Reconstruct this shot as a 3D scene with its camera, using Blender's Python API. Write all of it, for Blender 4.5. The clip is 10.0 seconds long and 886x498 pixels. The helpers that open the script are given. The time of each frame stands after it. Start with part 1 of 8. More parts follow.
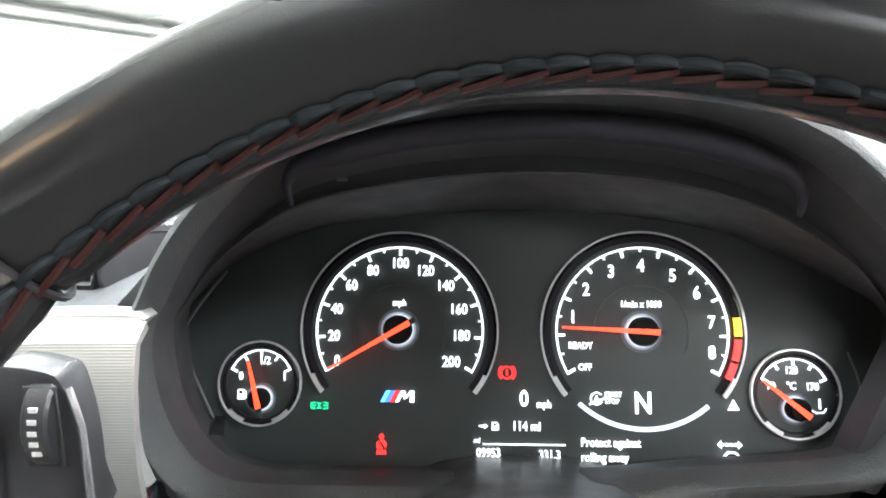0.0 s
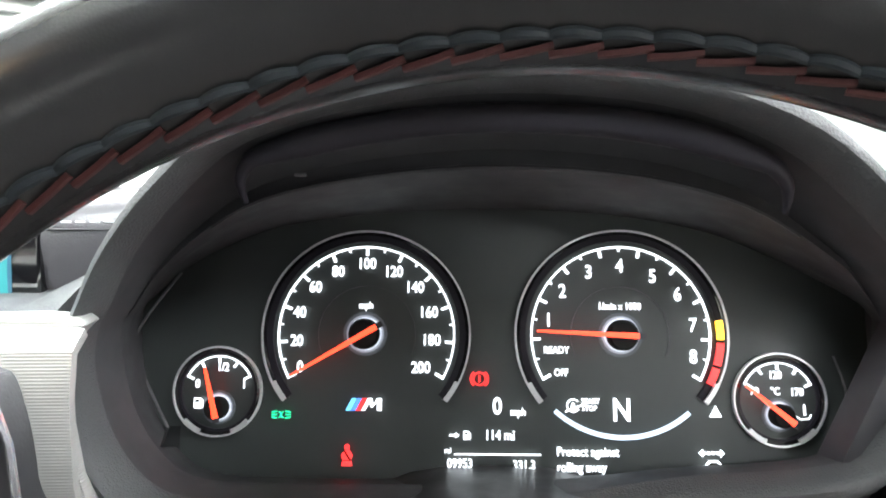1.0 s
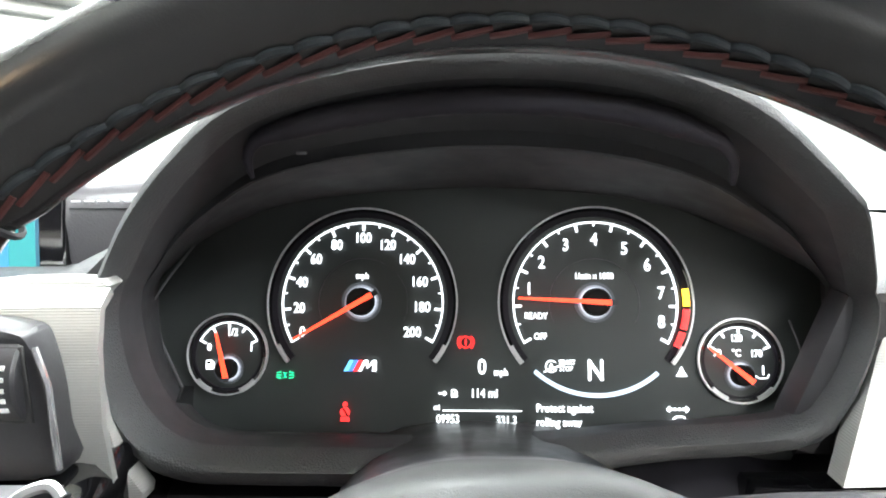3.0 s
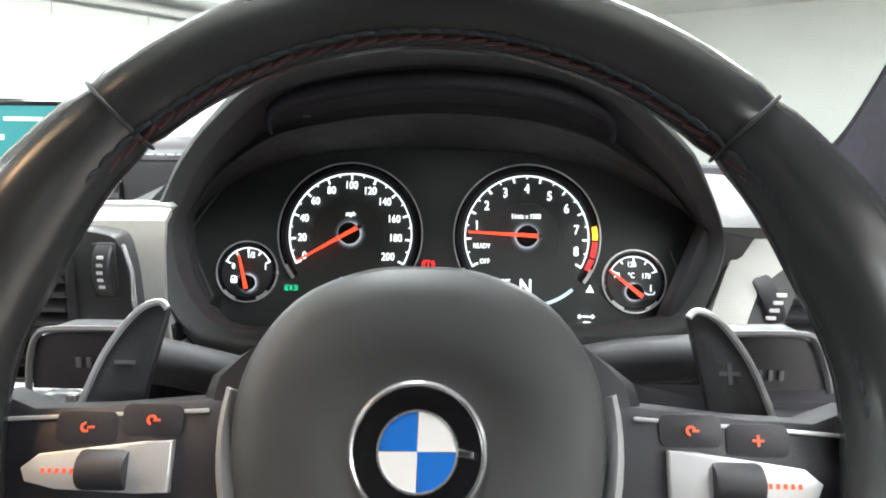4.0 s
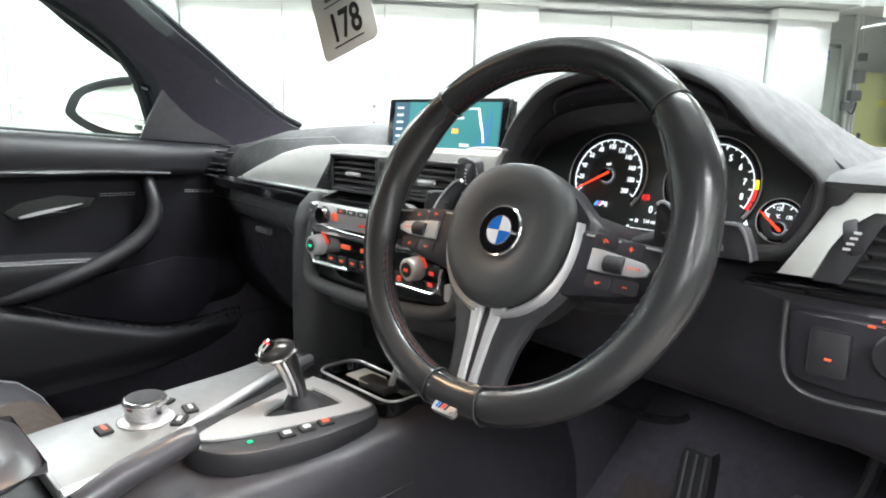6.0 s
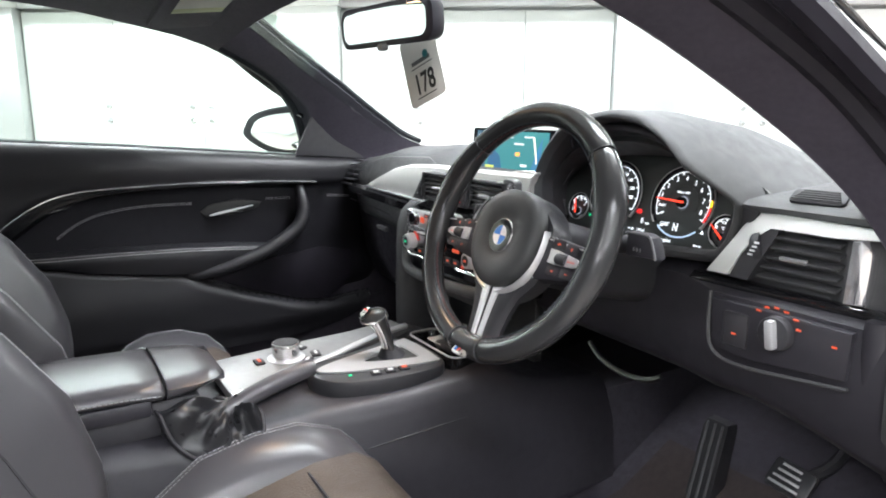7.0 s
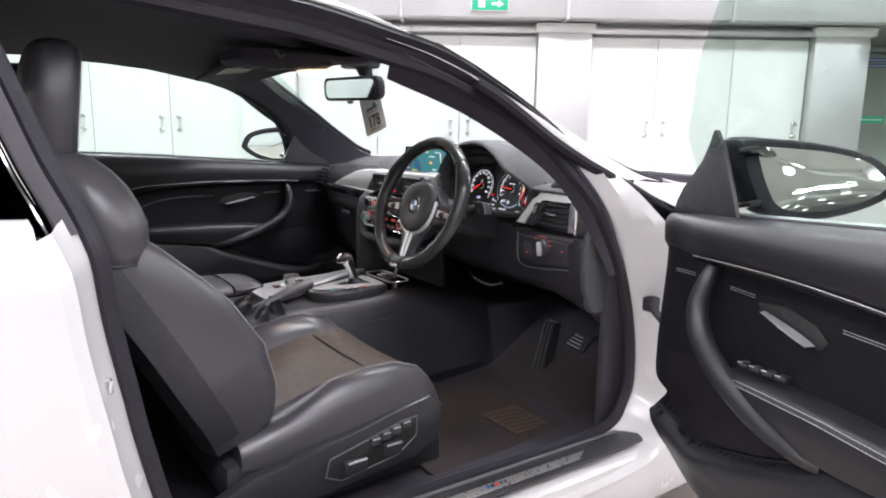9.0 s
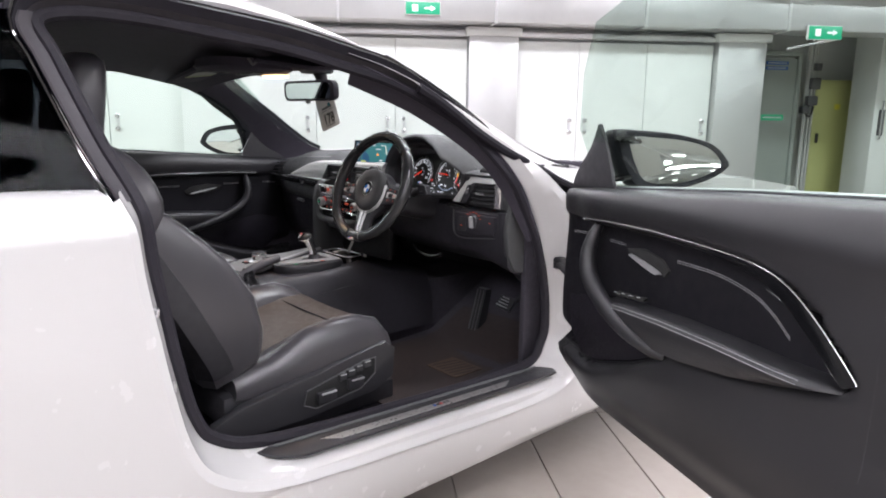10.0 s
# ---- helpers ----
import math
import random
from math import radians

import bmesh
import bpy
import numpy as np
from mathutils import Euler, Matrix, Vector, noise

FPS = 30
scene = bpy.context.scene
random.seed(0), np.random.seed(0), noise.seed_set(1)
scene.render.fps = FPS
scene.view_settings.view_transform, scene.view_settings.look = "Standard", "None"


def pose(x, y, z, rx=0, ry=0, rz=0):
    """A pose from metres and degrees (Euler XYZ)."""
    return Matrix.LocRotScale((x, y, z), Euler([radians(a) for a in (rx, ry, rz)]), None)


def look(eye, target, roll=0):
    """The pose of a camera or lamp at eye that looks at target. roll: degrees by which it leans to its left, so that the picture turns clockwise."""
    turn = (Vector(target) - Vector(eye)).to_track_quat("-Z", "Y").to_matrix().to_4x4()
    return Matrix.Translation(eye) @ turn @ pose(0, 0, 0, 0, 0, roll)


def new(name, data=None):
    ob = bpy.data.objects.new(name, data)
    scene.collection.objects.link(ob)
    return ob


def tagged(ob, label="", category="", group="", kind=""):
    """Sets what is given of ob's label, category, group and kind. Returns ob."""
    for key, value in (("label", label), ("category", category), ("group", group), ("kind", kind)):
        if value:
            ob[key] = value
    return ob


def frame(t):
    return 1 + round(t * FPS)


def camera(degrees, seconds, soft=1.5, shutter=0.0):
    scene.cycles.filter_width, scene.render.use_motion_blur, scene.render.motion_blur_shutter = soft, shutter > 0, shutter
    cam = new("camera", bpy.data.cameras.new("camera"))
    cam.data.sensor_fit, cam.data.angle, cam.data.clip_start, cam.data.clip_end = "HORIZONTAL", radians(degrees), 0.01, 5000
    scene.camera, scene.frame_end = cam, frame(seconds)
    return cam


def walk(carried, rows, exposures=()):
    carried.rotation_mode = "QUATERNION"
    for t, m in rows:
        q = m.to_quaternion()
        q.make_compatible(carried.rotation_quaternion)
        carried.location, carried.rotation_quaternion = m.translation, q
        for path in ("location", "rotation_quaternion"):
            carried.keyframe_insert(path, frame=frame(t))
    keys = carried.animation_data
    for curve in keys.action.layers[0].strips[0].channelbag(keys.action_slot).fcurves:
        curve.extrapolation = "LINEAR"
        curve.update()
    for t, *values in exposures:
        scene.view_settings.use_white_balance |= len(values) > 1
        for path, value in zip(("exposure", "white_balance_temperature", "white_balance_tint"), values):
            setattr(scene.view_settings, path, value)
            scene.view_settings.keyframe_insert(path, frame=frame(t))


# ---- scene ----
cam = camera(66.9, 10.0, soft=1.9)
PATH = [
    (0, (0.3327, -0.0751, 0.9887), (0.2532, 1.902, 0.6974), -0.13),
    (0.5, (0.342, -0.0689, 0.9868), (0.2591, 1.9084, 0.6979), -0.06),
    (1, (0.3399, -0.0563, 0.9868), (0.3064, 1.9212, 0.6898), 0.02),
    (1.5, (0.345, -0.0542, 0.9824), (0.3025, 1.922, 0.6776), 0.05),
    (2, (0.3468, -0.0545, 0.9827), (0.3008, 1.9232, 0.6886), -0.03),
    (3.5, (0.3546, -0.1402, 0.9735), (0.3027, 1.834, 0.6573), -0.24),
    (4, (0.371, -0.213, 0.966), (0.341, 1.758, 0.628), 0.8),
    (4.5, (0.424, -0.289, 0.953), (-0.006, 1.634, 0.606), 1.3),
    (5, (0.497, -0.345, 0.94), (-0.323, 1.444, 0.584), 1.5),
    (5.5, (0.601, -0.39, 0.943), (-0.566, 1.193, 0.58), 1.6),
    (6, (0.743, -0.452, 0.954), (-0.649, 0.934, 0.579), 1.3),
    (7.3, (1.173, -0.568, 1.034), (-0.52, 0.422, 0.639), 0.4),
    (7.5, (1.246, -0.606, 1.042), (-0.449, 0.381, 0.653), 0.6),
    (8, (1.438, -0.695, 1.066), (-0.258, 0.291, 0.679), 0.7),
    (8.5, (1.637, -0.804, 1.072), (-0.055, 0.192, 0.689), 0.5),
    (9, (1.803, -0.962, 1.079), (0.219, 0.198, 0.699), 0.7),
    (9.5, (1.972, -1.097, 1.079), (0.495, 0.198, 0.702), 0.6),
    (10, (2.073, -1.211, 1.075), (0.609, 0.097, 0.693), 0.6),
]
walk(cam, [(t, look(eye, target, roll)) for t, eye, target, roll in PATH],
     exposures=[(0.0, 2.12, 6350, 5), (2.2, 2.2, 6400, 5), (3.5, 1.95, 6450, 4), (4.5, 1.2, 6400, 4), (5.5, 1.13, 6400, 4), (6.2, 1.13, 6350, 6), (7.5, 0.84, 6300, 10), (8.0, 0.6, 6300, 12), (8.5, 0.48, 6300, 14), (9.5, 0.19, 6350, 15), (10.0, 0.12, 6350, 15)])

# ---- light ----
world = bpy.data.worlds.new("World")
scene.world = world
world.use_nodes = True
world.node_tree.nodes["Background"].inputs[0].default_value = (0.8, 0.9, 1.0, 1)
world.node_tree.nodes["Background"].inputs[1].default_value = 0.02

WALL_ANGLE = radians(35)
WS = Vector((math.sin(WALL_ANGLE), math.cos(WALL_ANGLE), 0))   # along the locker wall
WN = Vector((WS.y, -WS.x, 0))                                  # out of it, towards the car
WO = Vector((-2.9, 4.9, 0))


def room(s, n, z):
    return WO + WS * s + WN * n + Vector((0, 0, z))


def room_matrix(s, n, z):
    m = Matrix((( WS.x, -WN.x, 0), (WS.y, -WN.y, 0), (0, 0, 1))).to_4x4()
    m.translation = room(s, n, z)
    return m


# ---- mesh helpers ----
def thing(name, label, category, at=(0, 0, 0), group="", kind=""):
    o = new(name)
    o.empty_display_size = 0.05
    o.location = at
    return tagged(o, label, category, group, kind)


def finish(bm, sharp=38):
    bmesh.ops.remove_doubles(bm, verts=bm.verts, dist=1e-5)
    bmesh.ops.recalc_face_normals(bm, faces=bm.faces)
    for f in bm.faces:
        f.smooth = True
    lim = radians(sharp)
    for e in bm.edges:
        if len(e.link_faces) == 2 and e.calc_face_angle(0) > lim:
            e.smooth = False


def attach(o, parent):
    o.parent = parent
    if parent.parent is None:
        o.matrix_parent_inverse = Matrix.Translation(-parent.location)


def part(name, bm, material, parent=None, label="", sharp=38, m=None):
    """One mesh object out of a bmesh in world metres (or in the frame m), under a thing or a part."""
    if m is not None:
        bm.transform(m)
    finish(bm, sharp)
    me = bpy.data.meshes.new(name)
    bm.to_mesh(me)
    bm.free()
    me.materials.append(material)
    o = new(name, me)
    if parent is not None:
        attach(o, parent)
    if label:
        tagged(o, label)
    return o


def struct(name, bm, material, label, category, sharp=38):
    return tagged(part(name, bm, material, None, "", sharp), label, category, kind="structure")


def box(bm, c, s, bevel=0.0, m=None, seg=2):
    r = bmesh.ops.create_cube(bm, size=1)
    vs = r["verts"]
    for v in vs:
        v.co = Vector((v.co.x * s[0], v.co.y * s[1], v.co.z * s[2]))
    if bevel > 0:
        es = list({e for v in vs for e in v.link_edges})
        g = bmesh.ops.bevel(bm, geom=es, offset=bevel, segments=seg, affect="EDGES", profile=0.5)
        vs = list({v for f in g["faces"] for v in f.verts} | {v for v in vs if v.is_valid})
    t = Matrix.Translation(c) if m is None else m @ Matrix.Translation(c)
    for v in vs:
        v.co = t @ v.co
    return vs


def ring_faces(bm, a, b, closed=True):
    n = len(a)
    for i in range(n if closed else n - 1):
        j = (i + 1) % n
        try:
            bm.faces.new((a[i], a[j], b[j], b[i]))
        except ValueError:
            pass


def loft(bm, rings, closed=True, cap=True, loop=False):
    vr = [[bm.verts.new(p) for p in r] for r in rings]
    for a, b in zip(vr, vr[1:]):
        ring_faces(bm, a, b, closed)
    if loop:
        ring_faces(bm, vr[-1], vr[0], closed)
    elif cap and closed:
        for r in (vr[0], vr[-1]):
            try:
                bm.faces.new(r)
            except ValueError:
                pass
    return vr


def smooth_path(pts, n=8, closed=False):
    """Catmull-Rom through the points, n steps a span."""
    p = [Vector(q) for q in pts]
    k = len(p)
    out = []
    for i in range(k if closed else k - 1):
        if closed:
            a, b, c, d = p[i - 1], p[i], p[(i + 1) % k], p[(i + 2) % k]
        else:
            a, b, c, d = p[max(i - 1, 0)], p[i], p[i + 1], p[min(i + 2, k - 1)]
        for j in range(n):
            t = j / n
            out.append(0.5 * ((2 * b) + (c - a) * t + (2 * a - 5 * b + 4 * c - d) * t * t + (3 * b - a - 3 * c + d) * t ** 3))
    if not closed:
        out.append(p[-1])
    return out


def tube(bm, path, r, n=8, closed=False, flat=1.0, up=None):
    """Sweeps a round (or flattened) section along a path. r: a number or a function of 0..1."""
    path = [Vector(q) for q in path]
    k = len(path)
    rings = []
    ref = Vector(up) if up else None
    last = None
    for i, p in enumerate(path):
        a = path[i - 1] if (i > 0 or closed) else p
        b = path[(i + 1) % k] if (i < k - 1 or closed) else p
        t = (b - a).normalized()
        u = ref if ref else (last if last else (Vector((0, 0, 1)) if abs(t.z) < 0.9 else Vector((1, 0, 0))))
        s = t.cross(u).normalized()
        v = s.cross(t).normalized()
        last = v
        rr = r(i / max(k - 1, 1)) if callable(r) else r
        rings.append([p + s * math.cos(2 * math.pi * j / n) * rr + v * math.sin(2 * math.pi * j / n) * rr * flat for j in range(n)])
    loft(bm, rings, True, True, closed)


def prism(bm, pts, lift, bevel=0.0):
    """A closed outline of 3D points, thickened along the vector lift; optional bevel of its edges."""
    lift = Vector(lift)
    a = [bm.verts.new(Vector(p)) for p in pts]
    b = [bm.verts.new(Vector(p) + lift) for p in pts]
    fs = [bm.faces.new(a), bm.faces.new(b)]
    n = len(a)
    for i in range(n):
        fs.append(bm.faces.new((a[i], a[(i + 1) % n], b[(i + 1) % n], b[i])))
    if bevel > 0:
        bmesh.ops.recalc_face_normals(bm, faces=fs)
        es = list({e for f in fs[:2] for e in f.edges})
        bmesh.ops.bevel(bm, geom=es, offset=bevel, segments=2, affect="EDGES", profile=0.5)


def sheet(bm, grid, thick):
    """A grid of points (rows of equal length) as a shell with thickness along its own normals."""
    R, C = len(grid), len(grid[0])
    g = [[Vector(p) for p in row] for row in grid]
    back = []
    for i in range(R):
        row = []
        for j in range(C):
            du = g[min(i + 1, R - 1)][j] - g[max(i - 1, 0)][j]
            dv = g[i][min(j + 1, C - 1)] - g[i][max(j - 1, 0)]
            nn = du.cross(dv)
            row.append(g[i][j] + (nn.normalized() * thick if nn.length > 1e-9 else Vector((0, 0, 0))))
        back.append(row)
    va = [[bm.verts.new(p) for p in row] for row in g]
    vb = [[bm.verts.new(p) for p in row] for row in back]
    for v in (va, vb):
        for i in range(R - 1):
            ring_faces(bm, v[i], v[i + 1], False)
    edge_a = va[0] + [va[i][-1] for i in range(1, R)] + va[-1][-2::-1] + [va[i][0] for i in range(R - 2, 0, -1)]
    edge_b = vb[0] + [vb[i][-1] for i in range(1, R)] + vb[-1][-2::-1] + [vb[i][0] for i in range(R - 2, 0, -1)]
    ring_faces(bm, edge_a, edge_b, True)


def lathe(bm, profile, n=32, m=None):
    """Turns (radius, height) pairs round the local z axis."""
    m = m or Matrix()
    rings = [[m @ Vector((r * math.cos(2 * math.pi * j / n), r * math.sin(2 * math.pi * j / n), h)) for j in range(n)] for r, h in profile]
    loft(bm, rings, True, True)


def B():
    return bmesh.new()


def rounded_rect(w, h, r, k=4):
    out = []
    for cx, cy, a0 in ((w / 2 - r, h / 2 - r, 0), (-w / 2 + r, h / 2 - r, 90), (-w / 2 + r, -h / 2 + r, 180), (w / 2 - r, -h / 2 + r, 270)):
        for i in range(k + 1):
            a = radians(a0 + 90 * i / k)
            out.append((cx + r * math.cos(a), cy + r * math.sin(a)))
    return out


def lettering(name, words, size, m, material, parent, label="", depth=0.0002, align="CENTER", squash=1.0, bold=0.0):
    cu = bpy.data.curves.new(name, "FONT")
    cu.body, cu.size, cu.extrude, cu.align_x, cu.align_y = words, size, depth, align, "CENTER"
    cu.resolution_u = 3
    cu.offset = bold * size
    tmp = bpy.data.objects.new(name, cu)
    scene.collection.objects.link(tmp)
    bpy.context.view_layer.update()
    me = bpy.data.meshes.new_from_object(tmp.evaluated_get(bpy.context.evaluated_depsgraph_get()))
    bpy.data.objects.remove(tmp)
    bpy.data.curves.remove(cu)
    mm = m @ Matrix.Diagonal((squash, 1, 1, 1))
    me.transform(mm)
    me.materials.clear()
    me.materials.append(material)
    o = new(name, me)
    if parent is not None:
        attach(o, parent)
    if label:
        tagged(o, label)
    return o


# ---- materials ----
def mat(name, colour, rough, metal=0.0, vary=0.12, scale=8.0, bump=0.0, bump_scale=300.0, coat=0.0, rough_vary=0.08, pattern="noise", spec=0.5, tint=0.0):
    m = bpy.data.materials.new(name)
    m.use_nodes = True
    nt = m.node_tree
    b = nt.nodes["Principled BSDF"]
    tc = nt.nodes.new("ShaderNodeTexCoord")
    n1 = nt.nodes.new("ShaderNodeTexNoise")
    n1.inputs["Scale"].default_value, n1.inputs["Detail"].default_value = scale, 6
    nt.links.new(tc.outputs["Object"], n1.inputs["Vector"])
    mix = nt.nodes.new("ShaderNodeMix")
    mix.data_type = "RGBA"
    c = Vector(colour)
    lo, hi = c * (1 - vary), c * (1 + vary)
    mix.inputs[6].default_value = (lo.x, lo.y, lo.z * (1 - tint), 1)
    mix.inputs[7].default_value = (min(hi.x, 1), min(hi.y, 1), min(hi.z, 1), 1)
    nt.links.new(n1.outputs["Fac"], mix.inputs[0])
    nt.links.new(mix.outputs[2], b.inputs["Base Color"])
    mr = nt.nodes.new("ShaderNodeMapRange")
    mr.inputs["From Min"].default_value, mr.inputs["From Max"].default_value = 0.3, 0.7
    mr.inputs["To Min"].default_value, mr.inputs["To Max"].default_value = max(rough - rough_vary, 0.02), min(rough + rough_vary, 1)
    n2 = nt.nodes.new("ShaderNodeTexNoise")
    n2.inputs["Scale"].default_value, n2.inputs["Detail"].default_value = scale * 5, 4
    nt.links.new(tc.outputs["Object"], n2.inputs["Vector"])
    nt.links.new(n2.outputs["Fac"], mr.inputs["Value"])
    nt.links.new(mr.outputs["Result"], b.inputs["Roughness"])
    b.inputs["Metallic"].default_value = metal
    b.inputs["Coat Weight"].default_value = coat
    b.inputs["Coat Roughness"].default_value = 0.05
    b.inputs["Specular IOR Level"].default_value = spec
    if bump > 0:
        if pattern == "cells":
            t = nt.nodes.new("ShaderNodeTexVoronoi")
            t.inputs["Scale"].default_value = bump_scale
            out = t.outputs["Distance"]
        elif pattern == "lines":
            t = nt.nodes.new("ShaderNodeTexWave")
            t.bands_direction = "Z"
            t.inputs["Scale"].default_value = bump_scale
            out = t.outputs["Fac"]
        else:
            t = nt.nodes.new("ShaderNodeTexNoise")
            t.inputs["Scale"].default_value, t.inputs["Detail"].default_value = bump_scale, 3
            out = t.outputs["Fac"]
        nt.links.new(tc.outputs["Object"], t.inputs["Vector"])
        bp = nt.nodes.new("ShaderNodeBump")
        bp.inputs["Strength"].default_value, bp.inputs["Distance"].default_value = bump, 0.001
        nt.links.new(out, bp.inputs["Height"])
        nt.links.new(bp.outputs["Normal"], b.inputs["Normal"])
    return m


def glow(name, colour, strength):
    m = bpy.data.materials.new(name)
    m.use_nodes = True
    b = m.node_tree.nodes["Principled BSDF"]
    b.inputs["Base Color"].default_value = (*[min(c, 1) * 0.6 for c in colour], 1)
    b.inputs["Roughness"].default_value = 0.4
    b.inputs["Emission Color"].default_value = (*colour, 1)
    b.inputs["Emission Strength"].default_value = strength
    return m


def clear_glass(name, tint=(1, 1, 1), gloss=0.06, through_part=1.0):
    m = bpy.data.materials.new(name)
    m.use_nodes = True
    nt = m.node_tree
    nt.nodes.remove(nt.nodes["Principled BSDF"])
    t = nt.nodes.new("ShaderNodeBsdfTransparent")
    t.inputs[0].default_value = (*tint, 1)
    g = nt.nodes.new("ShaderNodeBsdfGlossy")
    g.inputs["Roughness"].default_value = 0.02
    mx = nt.nodes.new("ShaderNodeMixShader")
    fr = nt.nodes.new("ShaderNodeFresnel")
    fr.inputs["IOR"].default_value = 1.3
    mul = nt.nodes.new("ShaderNodeMath")
    mul.operation = "MULTIPLY"
    mul.inputs[1].default_value = gloss / 0.04 * 0.5
    nt.links.new(fr.outputs[0], mul.inputs[0])
    nt.links.new(mul.outputs[0], mx.inputs[0])
    nt.links.new(t.outputs[0], mx.inputs[1])
    nt.links.new(g.outputs[0], mx.inputs[2])
    nt.links.new(mx.outputs[0], nt.nodes["Material Output"].inputs[0])
    return m


LEATHER = mat("black_leather", (0.064, 0.061, 0.067), 0.3, vary=0.12, scale=5, bump=0.12, bump_scale=700, pattern="cells", rough_vary=0.015)
LEATHER_RIM = mat("worn_rim_leather", (0.031, 0.031, 0.032), 0.22, vary=0.1, scale=5, bump=0.03, bump_scale=1500, pattern="cells", rough_vary=0.008)
SUEDE = mat("perforated_leather", (0.072, 0.056, 0.046), 0.55, vary=0.2, scale=10, bump=0.5, bump_scale=260, pattern="cells")
SOFT = mat("soft_dash_plastic", (0.055, 0.056, 0.058), 0.55, vary=0.15, scale=10, bump=0.3, bump_scale=900, pattern="cells")
PLASTIC = mat("satin_black_plastic", (0.034, 0.0335, 0.037), 0.38, vary=0.15, scale=12, bump=0.15, bump_scale=700)
DEEP = mat("matt_black_plastic", (0.028, 0.027, 0.031), 0.6, vary=0.15, scale=12)
SLAT = mat("vent_slat_plastic", (0.055, 0.055, 0.057), 0.4, vary=0.12, scale=12)
GLOSS = mat("piano_black_trim", (0.006, 0.006, 0.007), 0.07, vary=0.1, scale=6, coat=1.0, rough_vary=0.02)
RUBBER = mat("black_rubber_seal", (0.024, 0.022, 0.028), 0.6, vary=0.2, scale=20, bump=0.1, bump_scale=300, spec=0.2)
CARPET = mat("dark_carpet", (0.036, 0.032, 0.042), 0.95, vary=0.45, scale=60, bump=0.9, bump_scale=900)
# brown tint carries the footwell's warm light in the mat's colour
WARMMAT = mat("warm_glow_mat", (0.034, 0.025, 0.024), 0.9, vary=0.4, scale=70, bump=0.9, bump_scale=900)
STRIP = mat("black_door_strip", (0.006, 0.006, 0.007), 0.16, vary=0.1, scale=6, coat=0.1, rough_vary=0.02, spec=0.25)
PILLAR = mat("satin_grey_moulding", (0.05, 0.046, 0.052), 0.58, vary=0.12, scale=14, spec=0.22)
INSERT = mat("dark_door_insert", (0.012, 0.0115, 0.0145), 0.55, vary=0.2, scale=8, bump=0.2, bump_scale=1100, pattern="cells", spec=0.18)
RAIL = mat("satin_black_moulding", (0.016, 0.0145, 0.019), 0.45, vary=0.3, scale=26, spec=0.15)
DOORCARD = mat("door_card_vinyl", (0.02, 0.0195, 0.022), 0.38, vary=0.14, scale=5, rough_vary=0.02, bump=0.2, bump_scale=1100, pattern="cells")
CONSOLE = mat("console_plastic", (0.024, 0.0225, 0.028), 0.5, vary=0.2, scale=10, bump=0.1, bump_scale=1200)
LINER = mat("dial_surround_grain", (0.034, 0.034, 0.037), 0.6, vary=0.15, scale=12, bump=0.1, bump_scale=1200)
GAITER = mat("black_gaiter_leather", (0.016, 0.016, 0.018), 0.33, vary=0.2, scale=14, bump=0.2, bump_scale=600, pattern="cells")
AIRBAG = mat("airbag_grain", (0.04, 0.041, 0.042), 0.5, vary=0.12, scale=12, bump=0.12, bump_scale=2400)
HEADLINER = mat("anthracite_headliner", (0.053, 0.047, 0.063), 0.9, vary=0.15, scale=30, bump=0.4, bump_scale=900)
CHROME = mat("chrome", (0.85, 0.85, 0.87), 0.14, 0.85, vary=0.04, scale=10, rough_vary=0.05)
SATIN = mat("satin_chrome", (0.68, 0.68, 0.69), 0.35, 0.6, vary=0.06, scale=14, rough_vary=0.06)
DARKSATIN = mat("dark_satin_metal", (0.48, 0.47, 0.46), 0.32, 0.75, vary=0.1, scale=30, rough_vary=0.08)
BLADE = mat("bladed_aluminium_trim", (0.64, 0.64, 0.62), 0.42, 0.55, vary=0.06, scale=12, bump=0.25, bump_scale=260, pattern="lines")
# darker copy of the bladed trim, offsetting the ceiling light on the panel
CONSOLE_BLADE = mat("console_aluminium_trim", (0.3, 0.3, 0.298), 0.42, 0.5, vary=0.08, scale=14, bump=0.25, bump_scale=260, pattern="lines")
PAINT = mat("white_car_paint", (0.6, 0.59, 0.585), 0.25, 0.0, vary=0.03, scale=3, coat=0.5, rough_vary=0.03)
STITCH = mat("grey_thread", (0.33, 0.33, 0.34), 0.8, vary=0.2, scale=80)
RED_THREAD = mat("red_blue_thread", (0.06, 0.014, 0.013), 0.7, vary=0.3, scale=60)
BLUE_THREAD = mat("dark_blue_thread", (0.012, 0.018, 0.024), 0.7, vary=0.3, scale=60)
RED_PLASTIC = mat("red_buckle_plastic", (0.55, 0.03, 0.02), 0.4, vary=0.1)
WHITE = mat("white_print", (0.75, 0.75, 0.75), 0.5, vary=0.05)
CARD = mat("white_card", (0.68, 0.67, 0.63), 0.6, vary=0.05, scale=30)
INK = mat("black_ink", (0.02, 0.02, 0.02), 0.6, vary=0.1)
BLUE = mat("emblem_blue", (0.02, 0.15, 0.55), 0.25, vary=0.05, coat=0.6)
RED = mat("stripe_red", (0.6, 0.03, 0.03), 0.35, vary=0.05)
GREY = mat("mid_grey_plastic", (0.12, 0.12, 0.125), 0.5, vary=0.1, bump=0.1, bump_scale=500)
LOCKER = mat("white_locker_paint", (0.74, 0.76, 0.74), 0.42, vary=0.05, scale=1.5, rough_vary=0.1)
